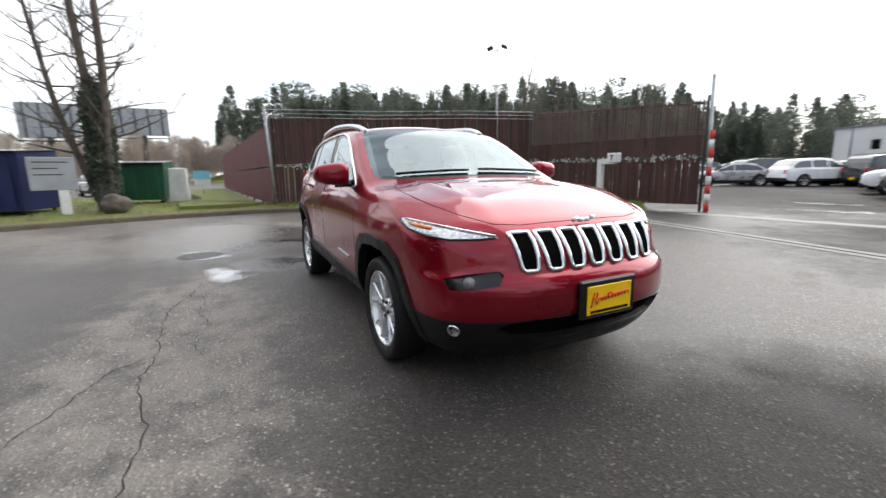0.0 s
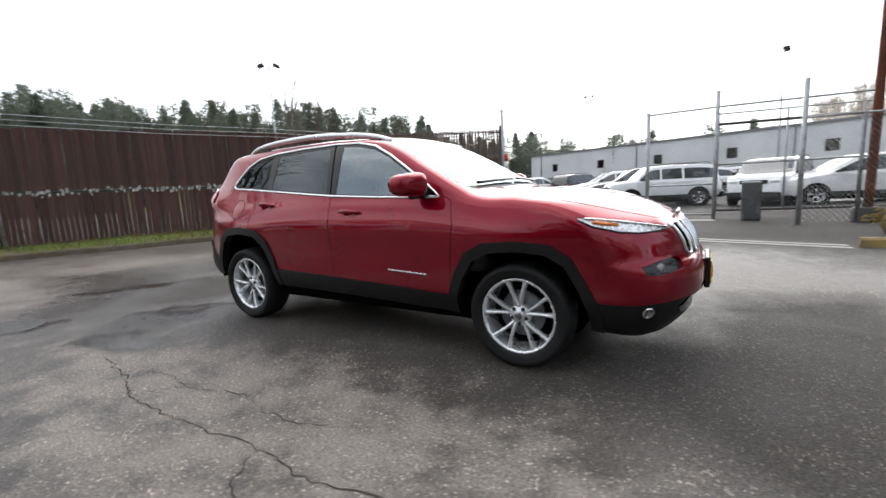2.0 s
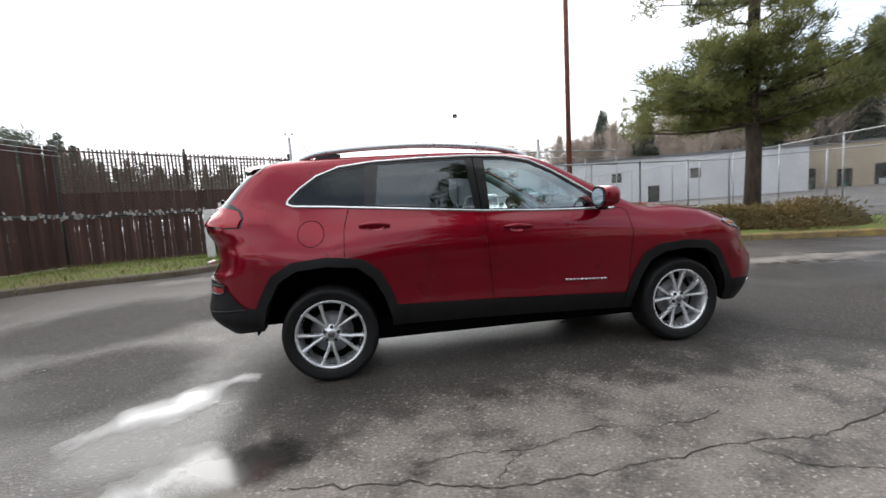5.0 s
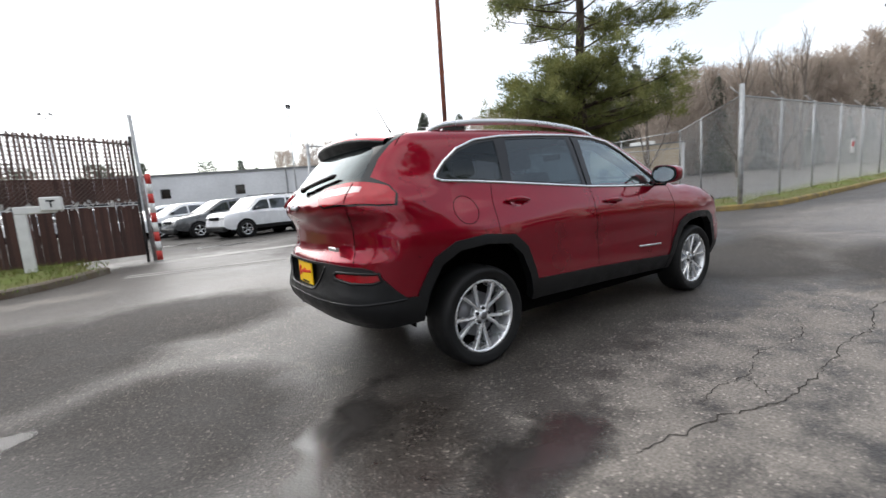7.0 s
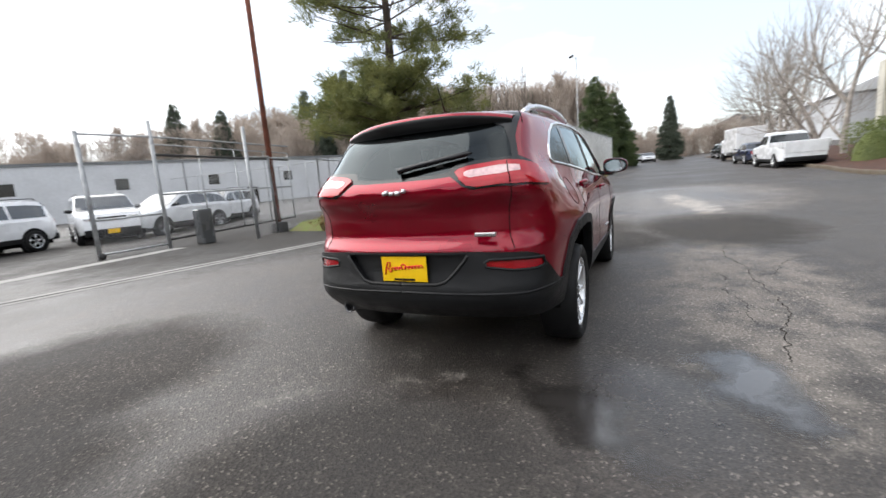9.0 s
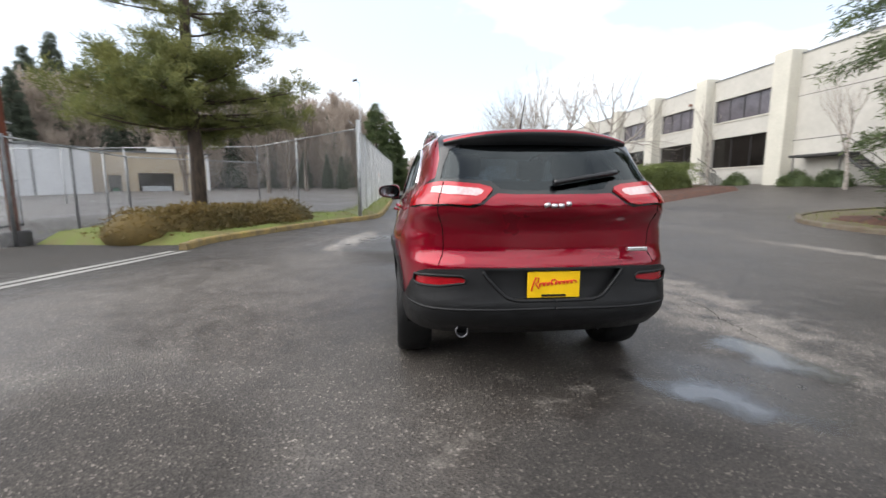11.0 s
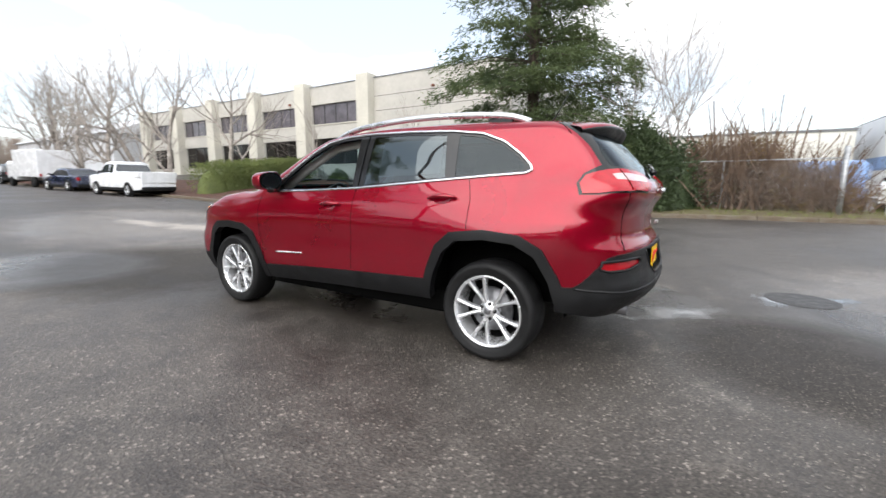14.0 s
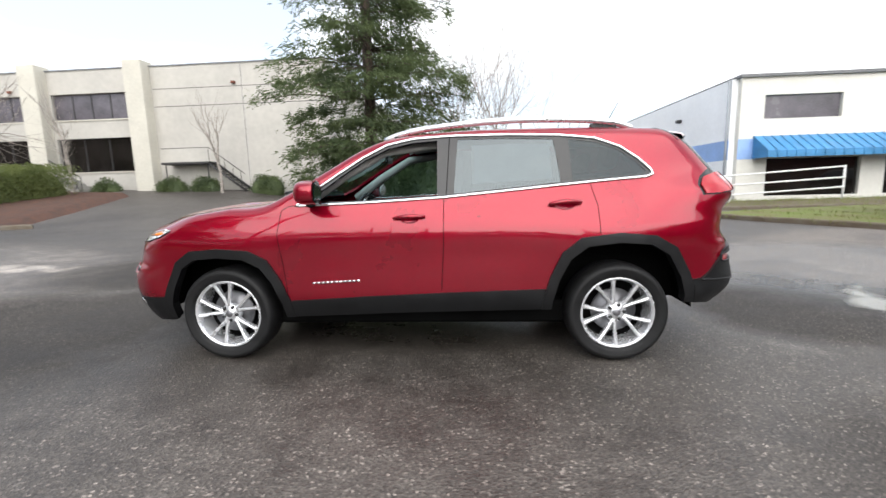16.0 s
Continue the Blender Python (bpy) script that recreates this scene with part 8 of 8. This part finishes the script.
box("body", (-0.11, -0.05, -0.1), (0.11, 0.05, 0.75), M["cream"], tp, 0.02, "pale marker")
bar = empty("pipe_barrier", pose(1.6, -1.9, 0), "white tubular swing barrier with a red plate", "barrier")
for a, b in (((-8.8, -12.6, 0.75), (-17.5, -13.6, 1.15)), ((-8.8, -12.6, 0.35), (-17.5, -13.6, 0.75)), ((-8.9, -12.7, 1.1), (-17.5, -13.7, 1.6)), ((-9.8, -12.7, 0.1), (-12.5, -13.0, 0.95))):
    tube("pipe", [a, b], 0.035, M["white"], bar, "white pipe", 8)
for x, y, h in ((-8.8, -12.6, 1.2), (-12.6, -13.05, 1.2), (-17.5, -13.65, 1.65)):
    tube("upright", [(x, y, -0.05), (x, y, h)], 0.04, M["white"], bar, "white upright", 8)
box("stop_plate", (-11.8, -12.98, 0.85), (-10.9, -12.94, 1.12), M["red_paint"], bar, 0.0, "red plate")


def trailer(m, mat, stripe, label, L=5.5, h=2.3):
    root = empty("trailer", m, label, "trailer")
    bm = bmesh.new()
    add_box(bm, (-L / 2, -1.1, 0.5), (L / 2, 1.1, h), 0.15, segments=3)
    part("shell", bm, mat, root, "smooth shell")
    box("band", (-L / 2 + 0.2, 1.101, 0.9), (L / 2 - 0.2, 1.106, 1.25), stripe, root, 0, "coloured band")
    box("window", (-0.6, 1.101, 1.4), (0.7, 1.107, 1.95), M["car_glass"], root, 0, "dark window")
    for x in (-0.5, 0.5):
        lathe("wheel", [(0.0, 0.06), (0.2, 0.07), (0.33, 0.06), (0.34, 0.0), (0.33, -0.16), (0.0, -0.16)], M["rubber"], root, "tyre", 24, Matrix.Translation((x, 1.06, 0.34)))
        lathe("wheel", [(0.0, -0.06), (0.2, -0.07), (0.33, -0.06), (0.34, 0.0), (0.33, 0.16), (0.0, 0.16)], M["rubber"], root, "tyre", 24, Matrix.Translation((x, -1.06, 0.34)))
    return root


trailer(pose(-7.2, -21.5, 0.05, 0, 0, 75), M["blue"], M["white"], "blue trailer stored behind the fence", 5.0, 2.0)


# ---- parked vehicles ----
CAR_LINES = {
    # top line from nose to tail: (share of the half length, share of the height)
    "suv": [(1.0, 0.34), (0.985, 0.52), (0.95, 0.595), (0.88, 0.625), (0.54, 0.665), (0.50, 0.68), (0.27, 0.945), (0.20, 0.975), (-0.1, 1.0), (-0.6, 0.995), (-0.83, 0.965), (-0.90, 0.88), (-0.965, 0.65), (-0.985, 0.57), (-1.0, 0.36)],
    "crossover": [(1.0, 0.36), (0.985, 0.45), (0.95, 0.525), (0.85, 0.57), (0.50, 0.645), (0.46, 0.66), (0.12, 0.95), (0.02, 0.985), (-0.2, 1.0), (-0.55, 0.975), (-0.72, 0.93), (-0.88, 0.72), (-0.965, 0.64), (-0.985, 0.55), (-1.0, 0.36)],
    "sedan": [(1.0, 0.36), (0.985, 0.45), (0.95, 0.52), (0.85, 0.575), (0.46, 0.655), (0.42, 0.67), (0.10, 0.955), (0.0, 0.985), (-0.2, 1.0), (-0.40, 0.965), (-0.50, 0.92), (-0.72, 0.70), (-0.78, 0.685), (-0.95, 0.655), (-1.0, 0.40)],
    "pickup": [(1.0, 0.36), (0.985, 0.50), (0.95, 0.565), (0.85, 0.595), (0.50, 0.625), (0.46, 0.64), (0.30, 0.945), (0.24, 0.98), (0.10, 1.0), (-0.02, 0.985), (-0.10, 0.95), (-0.14, 0.66), (-0.16, 0.62), (-0.97, 0.62), (-1.0, 0.42)],
}


def parked_car(name, m, paint, label, L=4.5, W=1.80, H=1.65, style="suv", group="parked cars", plate=False):
    """A car from one lofted shell, with its glass, lamps, bumpers and wheels as parts."""
    root = empty(name, m, label, "car", group)
    line_, h2, w2 = CAR_LINES[style], L / 2, W / 2
    zb, belt = (0.26 if style == "sedan" else 0.34), H * (0.63 if style in ("suv", "pickup") else 0.645)
    xs_, zs_ = [p[0] * h2 for p in line_][::-1], [p[1] * H for p in line_][::-1]

    def top_at(x):
        return float(np.interp(x, xs_, zs_))

    def wide(x):
        return w2 * (1 - 0.16 * max(0.0, (abs(x) / h2 - 0.72) / 0.28) ** 2)

    lean_in = 0.24 if style in ("suv", "pickup") else 0.34

    def flank(x, v, s, out=0.0):
        """On the glasshouse side, v from the belt line to the roof's edge."""
        zt = top_at(x)
        w = wide(x)
        zr = max(zt - 0.07, belt + 0.002)
        return (x, s * (w - 0.035 + (-(zr - belt) * lean_in) * v + out), belt + (zr - belt) * v)

    V, F, st = [], [], sorted({*xs_, *np.linspace(-h2 * 0.98, h2 * 0.98, 22)})
    for x in st:
        w, zt = wide(x), top_at(x)
        low = zb + 0.10 * max(0.0, (abs(x) / h2 - 0.85) / 0.15)
        if zt > belt + 0.08:
            a = flank(x, 1.0, 1)
            half = [(w * 0.95, low), (w, low + 0.16), (w + 0.004, (low + belt) / 2), (w, belt - 0.05), (w - 0.035, belt), (a[1], a[2]), (a[1] - 0.05, zt - 0.015), (a[1] - 0.20, zt)]
        else:
            e = min(0.08, (zt - low) * 0.3)
            half = [(w * 0.95, low), (w, low + (zt - low) * 0.30), (w + 0.004, low + (zt - low) * 0.55), (w, zt - e * 1.3), (w - 0.02, zt - e * 0.8), (w - 0.06, zt - e * 0.4), (w - 0.13, zt - e * 0.15), (w - 0.30, zt)]
        V += [(x, y, z) for y, z in half] + [(x, -y, z) for y, z in half[::-1]]
    n = 16
    F = [(i * n + j, i * n + (j + 1) % n, (i + 1) * n + (j + 1) % n, (i + 1) * n + j) for i in range(len(st) - 1) for j in range(n)]
    F += [tuple(range(n))[::-1], tuple((len(st) - 1) * n + j for j in range(n))]
    body = mesh_ob("body", V, F, paint, root, "painted body", True)
    bm = bmesh.new()
    bm.from_mesh(body.data)
    bmesh.ops.recalc_face_normals(bm, faces=bm.faces)
    bm.to_mesh(body.data)
    bm.free()
    body.data.set_sharp_from_angle(angle=radians(34))
    f0 = line_[5][0] * h2
    roof_f, roof_r = line_[7][0] * h2, line_[10][0] * h2
    back = line_[11][0] * h2
    spans = {"suv": ((f0 - 0.12, 0.18), (0.11, -0.62), (-0.70, back + 0.12)), "crossover": ((f0 - 0.15, 0.02), (-0.05, -0.85), (-0.93, back + 0.10)),
             "sedan": ((f0 - 0.15, 0.0), (-0.07, back + 0.22)), "pickup": ((f0 - 0.10, 0.30), (0.23, -0.18))}[style]
    for s in (1, -1):
        for xa, xb in spans:
            g = np.linspace(xa, xb, 8)
            lo, hi = [flank(x, 0.09, s, 0.007) for x in g], [flank(x, 0.86, s, 0.007) for x in g]
            q = [(i, i + 1, i + 9, i + 8) for i in range(7)]
            mesh_ob("side_window", lo + hi, q if s < 0 else [t_[::-1] for t_ in q], M["car_glass"], root, "dark side window", False)
    for nm_, xa, xb, k in (("windscreen", f0 + 0.02, roof_f + 0.05, 1), ("rear_window", roof_r - 0.02, line_[11][0] * h2 - 0.02 if style != "suv" else line_[12][0] * h2 + 0.06, -1)):
        g = np.linspace(xa, xb, 6)
        W_ = []
        for x in g:
            a = flank(x, 1.0, 1)[1] if top_at(x) > belt + 0.08 else wide(x) - 0.10
            W_ += [(x + 0.012 * k, (a - 0.05) * u, top_at(x) + 0.010 - (0.014 if abs(u) == 1 else 0)) for u in (1, 0.8, 0, -0.8, -1)]
        q = [(i * 5 + j, i * 5 + j + 1, i * 5 + j + 6, i * 5 + j + 5) for i in range(5) for j in range(4)]
        mesh_ob(nm_, W_, q, M["car_glass"], root, "dark glass", False)
    box("underbody", (-h2 + 0.25, -w2 * 0.88, 0.20), (h2 - 0.25, w2 * 0.88, zb + 0.02), M["dark"], root, 0, "dark underside")
    nose_z = H * (0.50 if style in ("suv", "pickup") else 0.455)
    for s in (1, -1):
        box("head_lamp", (h2 - 0.20, s * (w2 * 0.66) - 0.15, nose_z - 0.075), (h2 - 0.015, s * (w2 * 0.66) + 0.15, nose_z + 0.06), M["lamp_silver"], root, 0.03, "clear head lamp")
        box("tail_lamp", (-h2 + 0.005, s * (w2 * 0.74) - 0.08, H * 0.46), (-h2 + 0.16, s * (w2 * 0.74) + 0.09, H * 0.60), M["red_lens"], root, 0.02, "red tail lamp")
        tube("door_mirror", [(f0 - 0.28, s * (w2 - 0.06), belt + 0.05), (f0 - 0.30, s * (w2 + 0.05), belt + 0.09), (f0 - 0.30, s * (w2 + 0.17), belt + 0.10)], [0.03, 0.075, 0.055], M["gloss_black"], root, "door mirror", 8)
        for x in (L * 0.30, -L * 0.29):
            w = empty("wheel", Matrix.Translation((x, s * (w2 - 0.02), 0.34)) @ pose(0, 0, 0, 0, 0, 0 if s > 0 else 180), "alloy wheel")
            w.parent = root
            lathe("arch", [(0.37, -0.12), (0.37, 0.030), (0.415, 0.030), (0.42, -0.12)], M["black_trim"], w, "dark arch", 24)
            # flat black disc paints the shaded hollow of the wheel well
            lathe("arch_shade_disc", [(0.0, 0.026), (0.375, 0.026)], M["dark"], w, "", 24)
            lathe("tyre", [(0.21, 0.03), (0.24, 0.056), (0.32, 0.056), (0.34, 0.03), (0.34, -0.16), (0.2, -0.18)], M["rubber"], w, "tyre", 28)
            rim_ = lathe("rim", [(0.225, 0.050), (0.205, 0.048), (0.20, 0.032)], M["alloy"], w, "rim", 28)
            for k in range(5):
                a = radians(72 * k + 18)
                tube("spoke", [(0.03 * math.cos(a), 0.040, 0.03 * math.sin(a)), (0.21 * math.cos(a), 0.042, 0.21 * math.sin(a))], 0.024, M["alloy"], rim_, "", 5)
        box("sill", (-L * 0.29 + 0.40, s * w2 - 0.03, zb - 0.03), (L * 0.30 - 0.40, s * w2 + 0.012, zb + 0.12), M["black_trim"], root, 0.01, "dark sill")
        for x in spans[:2]:
            box("door_handle", ((x[0] + x[1]) / 2 - 0.20, s * (w2 + 0.004) - 0.012, belt - 0.13), ((x[0] + x[1]) / 2 - 0.02, s * (w2 + 0.004) + 0.018, belt - 0.10), paint, root, 0.008, "pull handle")
    box("front_bumper", (h2 - 0.14, -w2 * 0.84, zb - 0.06), (h2 + 0.04, w2 * 0.84, zb + 0.17), M["black_trim"], root, 0.05, "dark bumper", None, 2)
    box("grille", (h2 - 0.05, -w2 * 0.44, nose_z - 0.08), (h2 + 0.018, w2 * 0.44, nose_z + 0.05), M["gloss_black"], root, 0.012, "black grille")
    box("rear_bumper", (-h2 - 0.05, -w2 * 0.86, zb - 0.04), (-h2 + 0.14, w2 * 0.86, zb + 0.19), M["black_trim"], root, 0.05, "dark bumper", None, 2)
    if style == "suv":
        for s in (1, -1):
            tube("roof_rail", [(roof_f - 0.12, s * w2 * 0.70, H + 0.0), (roof_f - 0.22, s * w2 * 0.70, H + 0.045), (roof_r + 0.15, s * w2 * 0.70, H + 0.045), (roof_r + 0.05, s * w2 * 0.70, H - 0.01)], 0.016, M["gloss_black"], root, "black roof rail", 6)
    if plate:
        box("plate", (-h2 - 0.062, -0.16, zb + 0.05), (-h2 - 0.05, 0.16, zb + 0.2), M["yellow"], root, 0, "yellow dealer plate")
        box("plate", (h2 + 0.04, -0.16, zb + 0.0), (h2 + 0.052, 0.16, zb + 0.15), M["yellow"], root, 0, "yellow dealer plate")
    return root


boxy = parked_car("parked_suv", pose(0.75, 16.7, 0, 0, 0, 200), M["white_car"], "boxy white compact SUV on display in the lot", 4.2, 1.75, 1.64)
parked_car("parked_suv", pose(-0.5, 19.7, 0, 0, 0, 197), M["grey_car"], "dark grey SUV in the dealer row", 4.7, 1.85, 1.66, "crossover")
cross = parked_car("parked_suv", pose(-2.0, 22.5, 0, 0, 0, 197), M["white_car"], "white crossover in the dealer row", 4.6, 1.85, 1.64, "crossover")
parked_car("parked_suv", pose(4.6, 17.2, 0, 0, 0, 250), M["white_car"], "white SUV with yellow dealer plate facing the gate", 4.6, 1.86, 1.72, plate=True)
copy_thing(cross, pose(6.7, 16.2, 0, 0, 0, 190))
copy_thing(boxy, pose(9.8, 17.4, 0, 0, 0, 200))
copy_thing(cross, pose(-2.9, 25.4, 0, 0, 0, 197))
copy_thing(boxy, pose(12.4, 21.5, 0, 0, 0, 195))
silver = parked_car("parked_sedan", pose(-12.5, 27.5, 0, 0, 0, 215), M["silver_car"], "silver sedan in the far row", 4.7, 1.82, 1.46, "sedan")
blacks = parked_car("parked_suv", pose(-12.2, 31.5, 0, 0, 0, 62), M["black_car"], "black SUV with yellow dealer plate, seen from behind", 4.7, 1.9, 1.72, plate=True)
greys = parked_car("parked_sedan", pose(-8.2, 34.0, 0, 0, 0, 20), M["grey_car"], "dark grey sedan in the far row", 4.8, 1.84, 1.47, "sedan")
for i, (x, y, a, src) in enumerate(((-17, 29.5, 240, silver), (-21, 38.5, 60, blacks), (-24.5, 37.5, 62, greys), (-27.5, 36.5, 60, blacks), (-18, 41.5, 62, blacks), (-30.5, 34.5, 60, silver), (-15.5, 43, 240, greys),
                                    (-5.0, 37, 15, silver), (-9.5, 41, 20, blacks), (-13, 47, 60, cross), (-17.5, 50, 60, boxy), (-23, 48, 60, cross), (-28, 46, 60, greys), (0.5, 33, 195, cross), (4.0, 30.5, 195, boxy), (-3.5, 27.5, 200, silver),
                                    (1.8, 26.0, 198, cross), (-35, 40, 60, silver), (-33, 31, 60, greys), (-8.9, 29.4, 62, cross), (-5.9, 31.0, 62, blacks), (-15.9, 37.6, 62, blacks), (-12.9, 39.0, 62, cross), (-19.0, 34.6, 62, greys),
                                    (-14.8, 33.6, 62, silver), (-11.2, 35.2, 62, greys), (-6.6, 33.6, 62, blacks), (-18.0, 45.5, 62, cross), (-21.2, 43.6, 62, silver), (-25.0, 42.0, 62, greys))):
    copy_thing(src, pose(x, y, 0, 0, 0, a))
parked_car("parked_sedan", pose(33.2, -8.2, 0.64, 0, -1.2, 4), M["navy_car"], "dark navy sedan parked along the road", 4.6, 1.82, 1.45, "sedan", "cars along the road")


def pickup(m):
    root = parked_car("pickup_truck", m, M["white_car"], "white pickup truck with an open bed parked along the road", 5.6, 1.95, 1.85, "pickup", "cars along the road")
    box("bed", (-2.66, -0.84, 1.10), (-0.46, 0.84, 1.156), M["gloss_black"], root, 0.01, "dark open bed")
    for s in (1, -1):
        box("bed_side", (-2.74, s * 0.91 - 0.06, 1.0), (-0.45, s * 0.91 + 0.06, 1.30), M["white_car"], root, 0.02, "white bed side")
    box("tailgate", (-2.83, -0.86, 0.72), (-2.70, 0.86, 1.30), M["white_car"], root, 0.02, "white tailgate")
    return root


pickup(pose(25.0, -8.1, 0.46, 0, -1.2, 3))


def box_van(m):
    root = empty("box_van", m, "white box van parked along the road", "van", "cars along the road")
    bm = bmesh.new()
    add_box(bm, (-3.1, -1.05, 0.75), (1.0, 1.05, 2.75), 0.06, segments=2)
    part("cargo_box", bm, M["white_car"], root, "plain white cargo box")
    bm = bmesh.new()
    add_box(bm, (1.05, -0.95, 0.45), (2.7, 0.95, 1.95), 0.25, segments=3)
    part("cab", bm, M["white_car"], root, "white cab")
    box("windscreen", (2.40, -0.8, 1.30), (2.72, 0.8, 1.80), M["car_glass"], root, 0.05, "dark windscreen")
    for s in (1, -1):
        box("tail_lamp", (-3.13, s * 0.9 - 0.06, 0.8), (-3.09, s * 0.9 + 0.06, 1.0), M["red_lens"], root, 0, "red lamp")
        for x in (-2.0, 1.8):
            lathe("wheel", [(0.0, s * 0.06), (0.2, s * 0.07), (0.36, s * 0.06), (0.38, 0.0), (0.36, -s * 0.2), (0.0, -s * 0.2)], M["rubber"], root, "tyre", 24, Matrix.Translation((x, s * 0.95, 0.38)))
    return root


box_van(pose(42.0, -8.8, 0.83, 0, -1.2, 4))
dark2 = parked_car("parked_suv", pose(58, -9.6, 1.18, 0, -1.2, 2), M["black_car"], "black SUV parked far up the road", 4.6, 1.85, 1.7, "suv", "cars along the road")
copy_thing(dark2, pose(51, -9.3, 1.03, 0, -1.2, 2))
w2_ = parked_car("parked_sedan", pose(70, -1.5, 1.45, 0, -1.2, 182), M["white_car"], "white sedan far up the road", 4.6, 1.82, 1.45, "sedan", "cars along the road")
copy_thing(w2_, pose(78, -0.5, 1.62, 0, -1.2, 182))
copy_thing(w2_, pose(-32, -9, 0.0, 0, 0, 30))
parked_car("parked_suv", pose(-9.4, -18.6, 0.0, 0, 0, 62), M["white_car"], "white work truck standing nose-out behind the pipe barrier", 4.8, 1.9, 1.95, "suv")
copy_thing(dark2, pose(-27, -12, 0.0, 0, 0, 80))

# bark mulch heaped under the spruce
bm = bmesh.new()
bmesh.ops.create_icosphere(bm, subdivisions=5, radius=1)
bmesh.ops.bisect_plane(bm, geom=bm.verts[:] + bm.edges[:] + bm.faces[:], plane_co=(0, 0, 0), plane_no=(0, 0, -1), clear_outer=True)
for v in bm.verts:
    k = 1 + 0.18 * noise.noise(v.co * 2.2)
    v.co = Vector((v.co.x * 2.45 * k, v.co.y * 1.15 * k, v.co.z * 0.34 + 0.03 * noise.noise(v.co * 9) * (v.co.z > 0.05)))
bmesh.ops.translate(bm, vec=(5.9, -13.15, 0.08), verts=bm.verts)
tagged(part("mulch_bed", bm, M["mulch"], None, "", True), "red-brown bark mulch bed under the spruce", "mulch", kind="structure")

# lawn running back beside the maroon fence
edge = [(-11.6, -0.7), (-20, -1.15), (-32, -1.8), (-32, -3.9), (-22, -3.3), (-16.8, -2.6), (-13.2, -3.2), (-11.4, -3.0)]
lawn = mesh_ob("lawn", [(x, y, 0.285) for x, y in edge] + [(x, y, -0.02) for x, y in edge], [tuple(range(8))[::-1]] + [(i, (i + 1) % 8, 8 + (i + 1) % 8, 8 + i) for i in range(8)], M["grass"], None, "", False)
bm = bmesh.new()
bm.from_mesh(lawn.data)
bmesh.ops.recalc_face_normals(bm, faces=bm.faces)
bm.to_mesh(lawn.data)
bm.free()
tagged(lawn, "bright green mown lawn beside the maroon fence", "lawn", kind="structure")
